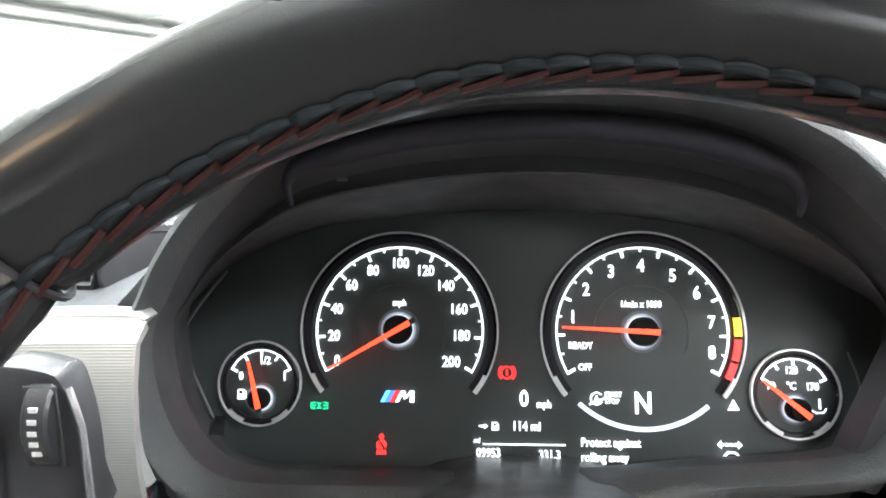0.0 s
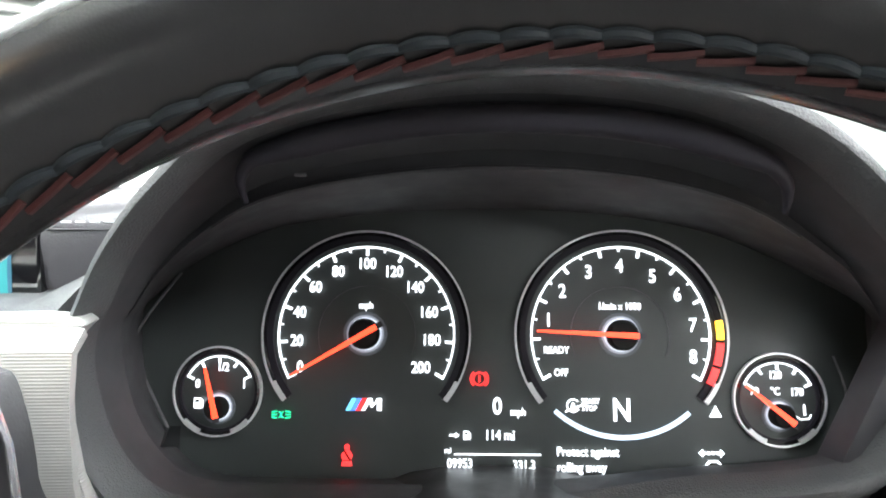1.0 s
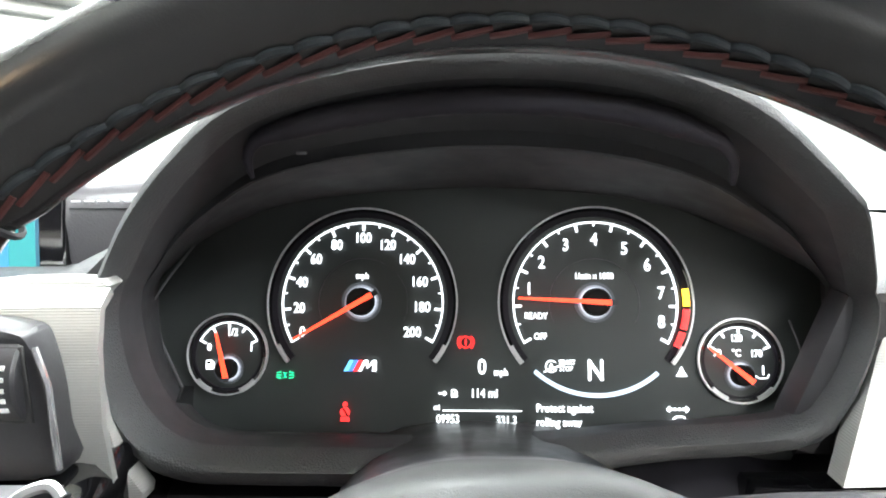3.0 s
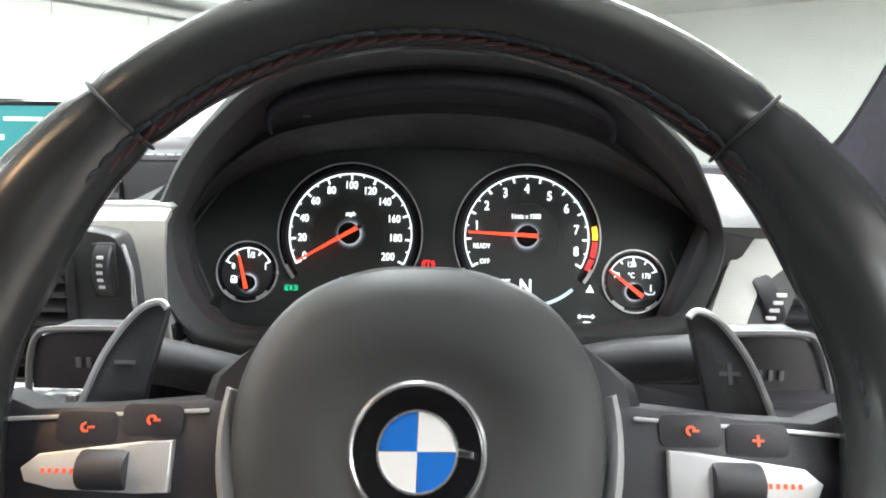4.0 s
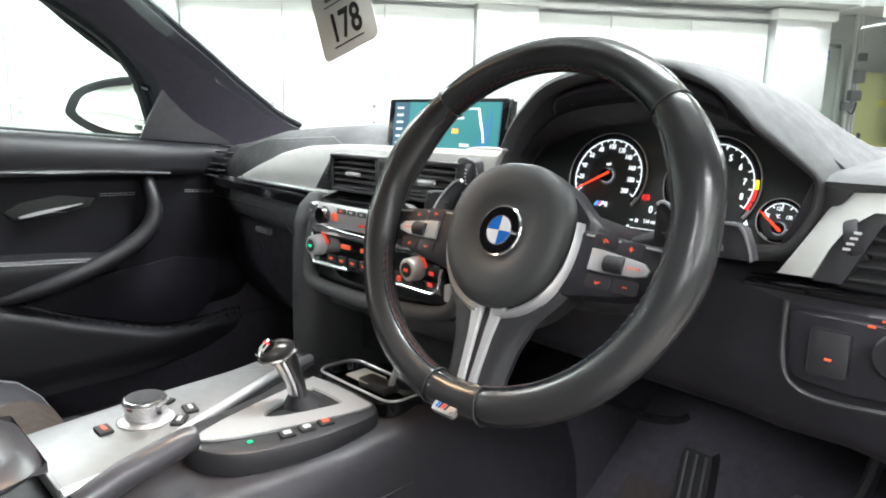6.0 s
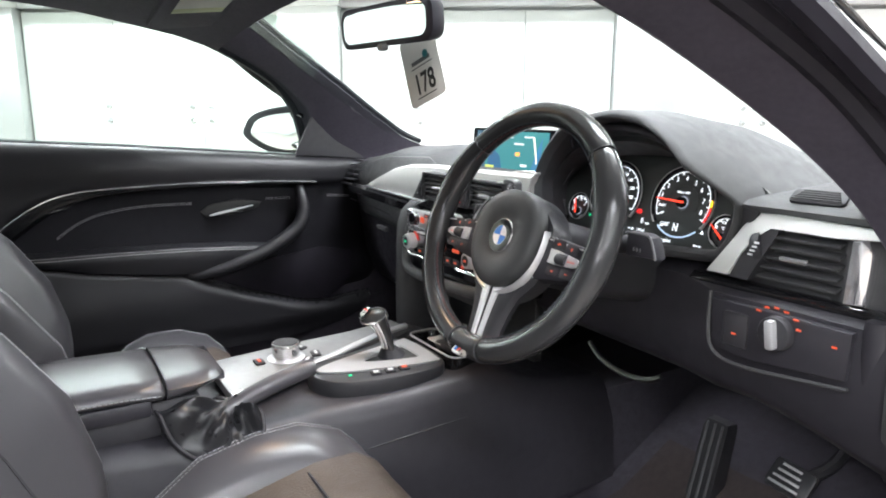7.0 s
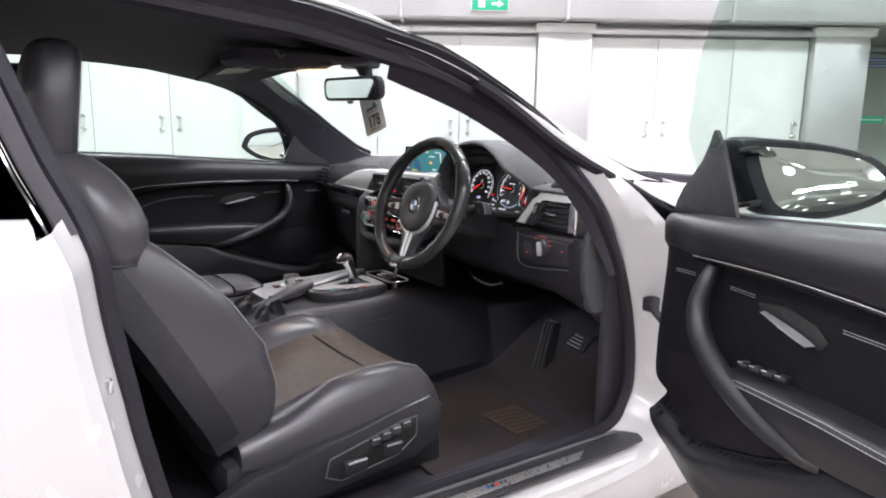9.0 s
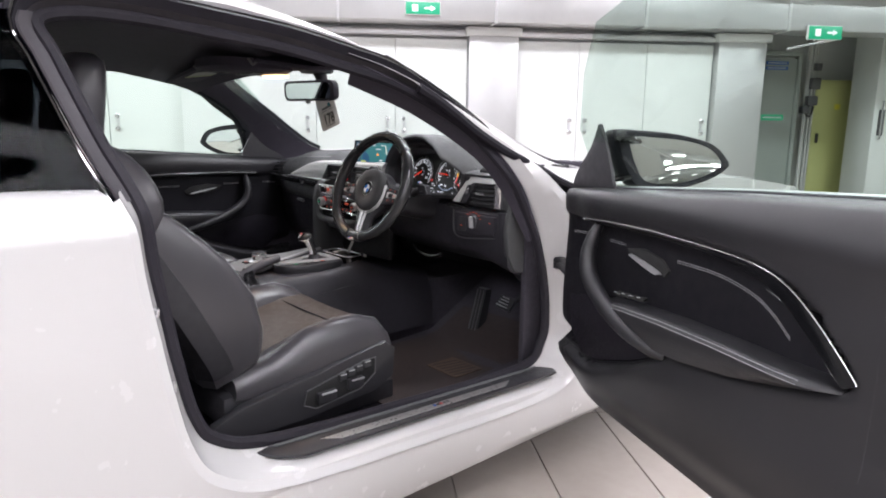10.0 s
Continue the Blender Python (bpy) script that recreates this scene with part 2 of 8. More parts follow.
WALLPAINT = mat("white_wall_paint", (0.7, 0.71, 0.7), 0.6, vary=0.06, scale=1.2, bump=0.15, bump_scale=120)
DUCT = mat("galvanised_duct", (0.55, 0.55, 0.55), 0.4, 0.6, vary=0.05, scale=2.5, rough_vary=0.12)
GREYDOOR = mat("grey_green_door_paint", (0.42, 0.46, 0.43), 0.5, vary=0.06, scale=2)
YELLOWDOOR = mat("yellow_green_door_paint", (0.52, 0.53, 0.22), 0.5, vary=0.08, scale=2)
TILE = mat("beige_floor_tile", (0.37, 0.33, 0.295), 0.4, vary=0.1, scale=5, bump=0.1, bump_scale=150, rough_vary=0.12)
GROUT = mat("grey_grout", (0.25, 0.23, 0.21), 0.9, vary=0.15, scale=30)
CEILPAINT = mat("grey_ceiling_paint", (0.7, 0.71, 0.7), 0.7, vary=0.12, scale=1.5)
PIPE = mat("white_pipe_paint", (0.6, 0.6, 0.58), 0.5, vary=0.08, scale=4)
MIRROR = mat("mirror_silver", (0.9, 0.92, 0.93), 0.02, 1.0, vary=0.01, rough_vary=0.0)
WINDSCREEN = clear_glass("windscreen_glass", (0.9, 0.935, 0.92), 0.012)
SIDEGLASS = clear_glass("side_window_glass", (0.82, 0.885, 0.85), 0.012)
DARKGLASS = clear_glass("privacy_glass", (0.17, 0.175, 0.2), 0.006)
GLOW_WHITE = glow("dial_white", (0.9, 0.95, 1.0), 0.75)
GLOW_RED = glow("needle_red", (1.0, 0.05, 0.02), 0.95)
GLOW_WARN = glow("warning_red", (1.0, 0.03, 0.03), 0.6)
GLOW_ORANGE = glow("button_orange", (1.0, 0.14, 0.06), 0.22)
GLOW_HALO = glow("hub_halo_white", (0.8, 0.85, 1.0), 0.22)
GLOW_HALO_MID = glow("hub_halo_mid", (0.4, 0.42, 0.5), 0.14)
GLOW_HALO_FAINT = glow("hub_halo_faint", (0.1, 0.11, 0.125), 0.12)
HUB = mat("needle_hub_black", (0.008, 0.008, 0.008), 0.7, vary=0.1, spec=0.1)
GLOW_AMBER = glow("dial_amber", (1.0, 0.55, 0.02), 1.3)
GLOW_DIM = glow("button_red", (1.0, 0.09, 0.06), 0.2)
GLOW_GREEN = glow("lamp_green", (0.03, 0.7, 0.3), 0.6)
GLOW_BLUE = glow("arc_blue", (0.5, 0.65, 0.85), 0.5)
GLOW_SIGN = glow("exit_sign_green", (0.01, 0.35, 0.18), 0.7)
GLOW_LAMP = glow("ceiling_light_diffuser", (1.0, 0.98, 0.95), 6.0)
GLOW_WARM = glow("courtesy_lamp_warm", (1.0, 0.68, 0.38), 2.6)


# ---- the hall ----
def build_hall():
    # floor: grout sheet, tiles stand on it
    bm = B()
    prism(bm, [room(-13, -4, -0.06), room(10, -4, -0.06), room(10, 18, -0.06), room(-13, 18, -0.06)], (0, 0, 0.056))
    struct("floor", bm, GROUT, "grey grouted hall floor under beige tiles", "floor")
    bm = B()
    prism(bm, [room(-13, -4, 3.1), room(10, -4, 3.1), room(10, 18, 3.1), room(-13, 18, 3.1)], (0, 0, 0.2))
    struct("ceiling", bm, CEILPAINT, "grey painted hall ceiling", "ceiling")

    def wall(name, s0, s1, n0, n1, z0, z1, m, label):
        b = B()
        prism(b, [room(s0, n0, z0), room(s1, n0, z0), room(s1, n1, z0), room(s0, n1, z0)], (0, 0, z1 - z0))
        return struct(name, b, m, label, "wall")

    wall("wall_north", -13, 2.05, -0.25, -0.05, 0, 3.1, WALLPAINT, "white painted wall behind the tall lockers")
    wall("wall_east", 10, 10.2, -4, 18, 0, 3.1, WALLPAINT, "plain white painted hall wall")
    wall("wall_west", -13.2, -13, -4, 18, 0, 3.1, WALLPAINT, "plain white painted hall wall")
    wall("wall_south", -13, 10, 18, 18.2, 0, 3.1, WALLPAINT, "plain white painted hall wall")
    wall("wall_recess_back", 2.05, 10, -2.2, -2.0, 0, 3.1, WALLPAINT, "pale green-grey wall at the back of the recess")
    wall("wall_recess_side", 2.05, 2.25, -2.0, -0.25, 0, 3.1, WALLPAINT, "pale wall closing the recess")


build_hall()


def locker_door(s, width, z0, z1, handle_side, double=False):
    """A tall white sheet-metal door in the wall, with its two small pulls."""
    t = thing("locker_door", "tall white sheet-metal locker door with small chrome pulls", "locker door", room(s, 0, z0), "lockers along the wall")
    mm = room_matrix(s, 0, 0)
    b = B()
    box(b, (0, -0.012, (z0 + z1) / 2), (width - 0.007, 0.03, z1 - z0 - 0.012), 0.004, mm)
    part("door_leaf", b, LOCKER, t)
    hx = handle_side * (width / 2 - 0.09)
    for zz in (0.94, 1.07):
        b = B()
        lathe(b, [(0.001, 0), (0.022, 0), (0.022, 0.008), (0.012, 0.014), (0.012, 0.03), (0.02, 0.034), (0.02, 0.045), (0.001, 0.047)], 14, mm @ Matrix.Translation((hx, -0.03, zz)) @ pose(0, 0, 0, 90))
        part("pull", b, CHROME, t, "small chrome pull")
    b = B()
    box(b, (hx, -0.034, 1.005), (0.03, 0.008, 0.2), 0.003, mm)
    part("backplate", b, SATIN, t)
    return t


def build_lockers():
    for s0, s1, side in ((-6.5, -5.62, 1), (-5.62, -4.81, 1), (-4.81, -4.04, -1), (-3.48, -2.66, 1), (-2.66, -1.8, 1), (-1.8, -1.01, -1), (-0.46, 0.26, 1), (0.26, 1.05, -1), (1.05, 1.84, 1)):
        locker_door((s0 + s1) / 2, s1 - s0, 0.08, 1.93, side)
    for s0, s1 in ((-4.04, -3.48), (-1.01, -0.46), (1.84, 2.42), (-7.1, -6.5)):
        t = thing("wall_column", "boxed grey-white column between the lockers", "column", room((s0 + s1) / 2, 0.1, 0), "columns", "structure")
        mm = room_matrix((s0 + s1) / 2, 0, 0)
        b = B()
        box(b, (0, -0.06, 1.02), (s1 - s0 - 0.01, 0.16, 2.04), 0.006, mm)
        part("shaft", b, DUCT if s0 > -2 or s0 < -6 else WALLPAINT, t)
        b = B()
        box(b, (0, -0.085, 2.0), (s1 - s0 + 0.05, 0.2, 0.09), 0.006, mm)
        part("cap", b, WALLPAINT, t)
    # rail over the lockers and the long duct above it
    b = B()
    mm = room_matrix(-2.4, 0, 0)
    box(b, (0, -0.05, 1.985), (9.6, 0.09, 0.06), 0.008, mm)
    part("rail", b, SATIN, thing("locker_rail", "long metal rail over the lockers", "rail", room(-2.4, 0.05, 1.95), "", "structure"))
    d = thing("air_duct", "long galvanised air duct under the ceiling", "air duct", room(-1, 0.2, 2.06))
    for k in range(12):
        b = B()
        s = -11.3 + k * 1.62
        box(b, (0, -0.2, 2.36), (1.61, 0.46, 0.6), 0.008, room_matrix(s, 0, 0))
        part("duct_section", b, DUCT, d)
        b = B()
        box(b, (0.805, -0.2, 2.36), (0.03, 0.49, 0.63), 0.003, room_matrix(s, 0, 0))
        part("flange", b, SATIN, d)
    b = B()
    box(b, (0, -0.15, 2.85), (22, 0.5, 0.4), 0.01, room_matrix(-1.5, 0, 0))
    struct("trim", b, WALLPAINT, "white boxed beam over the air duct", "beam")


build_lockers()


def exit_sign(s, n, z, w, h):
    t = thing("exit_sign", "green emergency exit sign with white pictogram", "exit sign", room(s, n, z), "exit signs")
    mm = room_matrix(s, n, z)
    b = B()
    box(b, (0, 0, 0), (w, 0.03, h), 0.004, mm)
    part("housing", b, WHITE, t)
    b = B()
    box(b, (0, -0.017, 0), (w - 0.012, 0.004, h - 0.012), 0.001, mm)
    part("face", b, GLOW_SIGN, t, "glowing green face")
    b = B()
    box(b, (-w * 0.22, -0.021, 0), (w * 0.16, 0.004, h * 0.5), 0.001, mm)
    part("door_symbol", b, GLOW_WHITE, t)
    b = B()
    prism(b, [mm @ Vector(q) for q in ((w * 0.05, -0.019, 0.01), (w * 0.05, -0.019, -0.01), (w * 0.22, -0.019, -0.01), (w * 0.22, -0.019, -0.03), (w * 0.36, -0.019, 0), (w * 0.22, -0.019, 0.03), (w * 0.22, -0.019, 0.01))], mm.to_3x3() @ Vector((0, -0.003, 0)))
    part("arrow", b, GLOW_WHITE, t)
    return t


exit_sign(-1.54, 0.46, 2.17, 0.36, 0.13)
SIGN = exit_sign(2.86, 0.475, 2.035, 0.4, 0.15)
sb = B()
tube(sb, [room(2.45, 0.47, 1.86), room(2.99, 0.47, 1.967)], 0.013, 8)
part("strut", sb, SATIN, SIGN, "thin metal strut")
sb = B()
tube(sb, [room(2.86, 0.48, 2.06), room(2.86, 0.36, 2.06)], 0.012, 8)
part("wall_bracket", sb, SATIN, SIGN)


def build_recess():
    mm = room_matrix(0, -1.75, 0)
    d = thing("door_1", "grey-green flush service door with a blue sign", "door", room(3.75, -1.75, 0), "", "structure")
    b = B()
    box(b, (3.72, -0.03, 0.98), (0.62, 0.05, 1.96), 0.006, mm)
    part("leaf", b, GREYDOOR, d)
    b = B()
    for x in (3.38, 4.06):
        box(b, (x, -0.03, 1.0), (0.06, 0.1, 2.0), 0.006, mm)
    box(b, (3.72, -0.03, 2.03), (0.74, 0.1, 0.06), 0.006, mm)
    part("door_frame", b, GREYDOOR, d)
    for z, m, h in ((1.9, BLUE, 0.045), (1.83, BLUE, 0.045), (1.14, GLOW_SIGN, 0.08)):
        b = B()
        box(b, (3.72, -0.06, z), (0.34, 0.006, h), 0.001, mm)
        part("sign_plate", b, m, d)
        b = B()
        box(b, (3.72, -0.065, z), (0.28, 0.004, h * 0.3), 0.0, mm)
        part("sign_line", b, WHITE, d)
    y = thing("door_2", "yellow-green painted plant room door", "door", room(4.9, -1.75, 0), "", "structure")
    b = B()
    box(b, (4.72, -0.03, 0.84), (0.72, 0.05, 1.68), 0.006, mm)
    part("leaf", b, YELLOWDOOR, y)
    b = B()
    box(b, (4.44, -0.07, 0.85), (0.03, 0.05, 0.14), 0.008, mm)
    part("lever", b, DEEP, y)
    b = B()
    box(b, (4.72, -0.06, 1.3), (0.09, 0.006, 0.08), 0.001, mm)
    part("label", b, mat("sign_yellow", (0.75, 0.65, 0.05), 0.5), y)
    p = thing("pipework", "white risers with grey electrical boxes on the wall", "pipe", room(4.4, -1.7, 0))
    for x, r in ((4.2, 0.03), (4.27, 0.02), (4.32, 0.014)):
        b = B()
        tube(b, [mm @ Vector((x, -0.08, z)) for z in (0, 1, 2, 3.0)], r, 10)
        part("riser", b, PIPE, p)
    for x, z, w, h in ((4.28, 1.62, 0.13, 0.16), (4.25, 1.38, 0.15, 0.13), (4.3, 1.85, 0.08, 0.1), (4.16, 1.25, 0.1, 0.1)):
        b = B()
        box(b, (x, -0.13, z), (w, 0.09, h), 0.008, mm)
        part("junction_box", b, GREY, p)
    b = B()
    tube(b, smooth_path([mm @ Vector(q) for q in ((4.24, -0.14, 1.35), (4.17, -0.14, 1.22), (4.25, -0.14, 1.16), (4.29, -0.14, 1.3))], 6), 0.012, 8)
    part("cable", b, DEEP, p)
    # white cabinet front at the near end of the recess
    c = thing("tall_cabinet", "white tall steel cabinet with a long bar handle", "cabinet", room(5.9, -0.9, 0))
    m2 = room_matrix(4.84, -0.9, 0)
    b = B()
    box(b, (0.5, 0.2, 1.15), (1.4, 0.5, 2.3), 0.01, m2)
    part("body", b, LOCKER, c)
    b = B()
    tube(b, [m2 @ Vector(q) for q in ((-0.12, -0.05, 0.84), (-0.12, -0.1, 0.87), (-0.12, -0.1, 1.36), (-0.12, -0.05, 1.39))], 0.012, 8)
    part("handle", b, CHROME, c)
    b = B()
    box(b, (-0.1, -0.07, 1.08), (0.07, 0.04, 0.34), 0.01, m2)
    part("lock_box", b, GREY, c)
    b = B()
    box(b, (3.0, -0.3, 2.75), (6, 2.6, 0.7), 0.01, room_matrix(2.2, -1.0, 0))
    struct("trim", b, CEILPAINT, "grey boxed soffit over the recess", "soffit")


build_recess()


def ceiling_light(s, n, w=1.5, d=0.3, watts=60):
    t = thing("ceiling_light", "long white ceiling light panel, switched on", "ceiling light", room(s, n, 3.04), "ceiling lights")
    mm = room_matrix(s, n, 3.05)
    b = B()
    box(b, (0, 0, 0.02), (w + 0.04, d + 0.04, 0.06), 0.006, mm)
    part("frame_tray", b, WHITE, t)
    b = B()
    box(b, (0, 0, -0.012), (w, d, 0.012), 0.003, mm)
    part("diffuser", b, GLOW_LAMP, t, "glowing white diffuser")
    d2 = bpy.data.lights.new("ceiling_lamp", "AREA")
    d2.shape, d2.size, d2.size_y, d2.energy, d2.color = "RECTANGLE", w, d, watts, (0.95, 0.958, 1.0)
    o = new("ceiling_lamp", d2)
    o.matrix_world = room_matrix(s, n, 3.02)


for ks in (-11.5, -7.5, -4.5, -1.5, 1.5, 4.5):
    for kn in (2.0, 5.0, 8.0, 10.8):
        ceiling_light(ks, kn)


def spot_panel(s, n):
    t = thing("ceiling_spot", "small round ceiling spot, switched on", "ceiling light", room(s, n, 3.05), "ceiling spots")
    mm = room_matrix(s, n, 2.85)
    b = B()
    lathe(b, [(0.001, 0.26), (0.13, 0.26), (0.13, 0.0), (0.11, -0.01), (0.001, -0.01)], 20, mm)
    part("can", b, WHITE, t)
    b = B()
    lathe(b, [(0.001, -0.012), (0.1, -0.012), (0.1, -0.02), (0.001, -0.024)], 20, mm)
    part("lens", b, GLOW_LAMP, t, "glowing white lens")


for kn in (7.2, 8.8, 9.6, 11.6, 12.6, 14.0, 15.6):
    for ks in (-2.2, -1.0, 0.2, 1.4, 2.6, 3.8):
        spot_panel(ks, kn)
for kn in (6.5, 9.2, 12.1, 14.8):
    b = B()
    box(b, (0, 0, 2.97), (20, 0.3, 0.26), 0.01, room_matrix(-1.5, kn, 0))
    struct("trim", b, WALLPAINT, "white boxed beam under the ceiling", "beam")


# ---- the car: shell ----
def x_frame(z):
    """Half-width of the door aperture at a height."""
    return 0.82 - 0.5 * max(0.0, z - 0.9)


APERTURE = [(-0.59, 0.388), (-0.246, 0.365), (0.215, 0.352), (0.31, 0.415), (0.325, 0.5), (0.306, 0.62), (0.258, 0.758), (0.178, 0.892), (0.1, 1.005),
            (0.017, 1.076), (-0.143, 1.158), (-0.297, 1.198), (-0.437, 1.228), (-0.59, 1.246), (-0.736, 1.261), (-0.857, 1.262), (-0.922, 1.24),
            (-0.908, 1.185), (-0.884, 1.1), (-0.86, 1.02), (-0.834, 0.953), (-0.816, 0.89), (-0.807, 0.8), (-0.79, 0.69), (-0.777, 0.61), (-0.75, 0.49), (-0.708, 0.428)]


def aperture(out=0.0, dx=0.0, n=6):
    """The aperture's loop, pushed outwards in its plane by out and sideways by dx."""
    p = smooth_path([(0, y, z) for y, z in APERTURE], n, True)
    k = len(p)
    res = []
    for i, q in enumerate(p):
        t = (p[(i + 1) % k] - p[i - 1]).normalized()
        o = Vector((0, t.z, -t.y))
        w = q + o * out
        res.append(Vector((x_frame(q.z) + dx, w.y, w.z)))
    return res


def lerp_table(t, x):
    for (a, va), (b, vb) in zip(t, t[1:]):
        if x <= b:
            k = min(max((x - a) / (b - a), 0), 1)
            return va + (vb - va) * k
    return t[-1][1]


TRIM_Y = ((-0.78, 0.27), (-0.53, 0.232), (-0.2, 0.192), (0.0, 0.168), (0.2, 0.178))
DASH_Z = ((-0.76, 0.893), (-0.64, 0.905), (-0.456, 0.934), (-0.186, 0.947), (-0.16, 0.93), (-0.14, 0.91), (0.12, 0.91), (0.14, 0.93), (0.2, 0.94))


def mirrored(bm, side):
    if side < 0:
        bmesh.ops.scale(bm, vec=(-1, 1, 1), verts=bm.verts)
    return bm


FAR_LIFT = ((-0.9, 0.0), (-0.7, 0.008), (-0.59, 0.013), (-0.44, 0.022), (-0.31, 0.034), (-0.2, 0.038), (-0.05, 0.046), (0.06, 0.054), (0.13, 0.056), (0.2, 0.036), (0.26, 0.0))
FAR_SCREEN = ((-0.09, 0.03), (-0.03, 0.033), (0.098, 0.037), (0.22, 0.037), (0.355, 0.027), (0.5, 0.008))


def lift_far(p, table):
    """The passenger side's edge stands a little higher along the pillar."""
    return p + Vector((0, 0, lerp_table(table, p.y) * min(1.0, max(0.0, (p.z - 0.9) / 0.06))))


def mirrored_high(bm, side):
    if side < 0:
        for v in bm.verts:
            v.co = lift_far(v.co, FAR_LIFT)
    return mirrored(bm, side)


WS_EDGE = [(0.735, 0.5, 0.925), (0.70, 0.355, 0.972), (0.622, 0.098, 1.118), (0.58, -0.03, 1.2), (0.565, -0.09, 1.23)]


def ws_point(u, v):
    """Windscreen surface: u across (-1..1), v from its foot (0) to the roof (1)."""
    e = smooth_path(WS_EDGE, 8)
    q = e[min(int(v * (len(e) - 1)), len(e) - 1)]
    c = Vector((0, 0.70 * (1 - v) - 0.06 * v, 0.945 * (1 - v) + 1.265 * v))
    a = u * u
    return Vector((u * q.x, c.y + (q.y - c.y) * a, c.z + (q.z - c.z) * a))


def roof_edge(y):
    pts = ((-0.07, 1.163), (-0.26, 1.247), (-0.43, 1.284), (-0.56, 1.301), (-0.8, 1.312), (-1.1, 1.30), (-1.5, 1.24), (-1.8, 1.16))
    for (a, za), (b, zb) in zip(pts, pts[1:]):
        if y >= b:
            t = (a - y) / (a - b)
            return za + (zb - za) * t
    return pts[-1][1]


def build_shell():
    car = thing("car", "white two-door coupe with its driver's door open", "car", (0, 0.3, 0))
    for side in (1, -1):
        b = B()
        tube(b, aperture(0, 0), 0.014, 8, True)
        part("door_seal", mirrored_high(b, side), RUBBER, car, "black rubber door seal")
        a0, a1, a2, a3 = aperture(0.006, 0.0), aperture(0.022, 0.022), aperture(0.04, 0.03), aperture(0.052, 0.018)
        up = [i for i, p in enumerate(a0) if p.z > 0.93 and p.y < -0.03]
        b = B()
        loft(b, [[a[i] for i in up] for a in (a0, a1)], False)
        loft(b, [[a[i] + Vector((-0.03, 0, 0)) for i in up] for a in (a0, a1)], False)
        part("window_channel", mirrored_high(b, side), PILLAR, car)
        run = [i for i, p in enumerate(a0) if p.z > 0.93 and p.y < 0.13]
        b = B()
        slim = {i: 0.75 * min(1.0, max(0.0, (a0[i].y + 0.2) / 0.25)) for i in run}
        t2, t3 = {i: a2[i].lerp(a1[i], slim[i]) for i in run}, {i: a3[i].lerp(a1[i], slim[i]) for i in run}
        loft(b, [[a[i] for i in run] for a in (a1, t2, t3)], False)
        loft(b, [[t3[i] for i in run], [t3[i] + Vector((-0.02, 0, 0.004)) for i in run]], False)
        part("roof_rail", mirrored_high(b, side), RAIL, car, "satin black roof rail moulding")
        b = B()
        tube(b, [t2[i].lerp(t3[i], 0.4) + Vector((0.004, 0, 0.002)) for i in run], 0.003, 6)
        part("rail_bead", mirrored_high(b, side), GLOSS, car)
        low = [i for i in range(len(a0)) if a0[i].z <= 0.96]
        k = next(j for j in range(len(low) - 1) if low[j + 1] - low[j] > 1) + 1 if any(low[j + 1] - low[j] > 1 for j in range(len(low) - 1)) else 0
        low = low[k:] + low[:k]
        b1, b2, b3, b4 = aperture(0.01, 0.005), aperture(0.03, 0.05), aperture(0.042, 0.095), aperture(0.06, 0.108)
        for q in b3 + b4:
            if q.y > 0.2:
                q.y += 0.018 * min(1.0, (q.y - 0.2) / 0.08)
            if q.y > 0:
                q.x -= 0.6 * max(0.0, q.z - 0.86)
        b = B()
        loft(b, [[a[i] for i in low] for a in (b1, b2, b3, b4)], False)
        part("door_jamb", mirrored(b, side), PAINT, car)
        # corner of the jamb under the windscreen's foot
        ig = sorted([i for i in range(len(a0)) if a0[i].y > 0.02 and 0.86 < a0[i].z < 1.05], key=lambda i: a0[i].z)
        mould = smooth_path([(0.874, 0.33, 0.87), (0.844, 0.225, 0.94), (0.805, 0.15, 0.985), (0.784, 0.08, 1.026), (0.774, 0.045, 1.045)], 6)
        outer = [mould[round(k * (len(mould) - 1) / (len(ig) - 1))] for k in range(len(ig))]
        b = B()
        loft(b, [[b1[i] for i in ig], [b1[i].lerp(outer[k], 0.35) + Vector((0.008, 0.0, 0.004)) for k, i in enumerate(ig)], [b1[i].lerp(outer[k], 0.75) + Vector((0.01, 0.0, 0.004)) for k, i in enumerate(ig)], outer], False)
        part("jamb_corner", mirrored_high(b, side), PAINT, car)
        # quarter panel behind the door
        rear = [i for i in low if a0[i].y < -0.55 and a0[i].z < 0.96]
        rows = []
        edge = sorted([b4[i] for i in rear], key=lambda q: q.z)
        for q in edge:
            row = []
            for j in range(9):
                t = j / 8
                y = q.y + (-1.9 - q.y) * t
                z = q.z + (0.02 if q.z > 0.9 else 0) * t
                bulge = 0.03 * math.sin(math.pi * min(1, t * 1.2)) * (1 - abs(z - 0.68) / 0.5)
                x = q.x + bulge - 0.05 * max(0, (0.4 - z)) - 0.03 * max(0, z - 0.8) * t
                row.append((x, y, z))
            rows.append(row)
        low_rows = [[(x - 0.03 * k, y, z - 0.075 * k) for x, y, z in rows[0]] for k in (3, 2, 1)]
        b = B()
        loft(b, low_rows + rows, False)
        part("quarter_panel", mirrored(b, side), PAINT, car, "glossy white rear quarter panel")
        # shoulder over the quarter panel, up to the quarter window
        b = B()
        loft(b, [rows[-1], [(x - 0.03, y, z + 0.012) for x, y, z in rows[-1]], [(x - 0.10, y, z + 0.016) for x, y, z in rows[-1]]], False)
        part("shoulder", mirrored(b, side), PAINT, car)
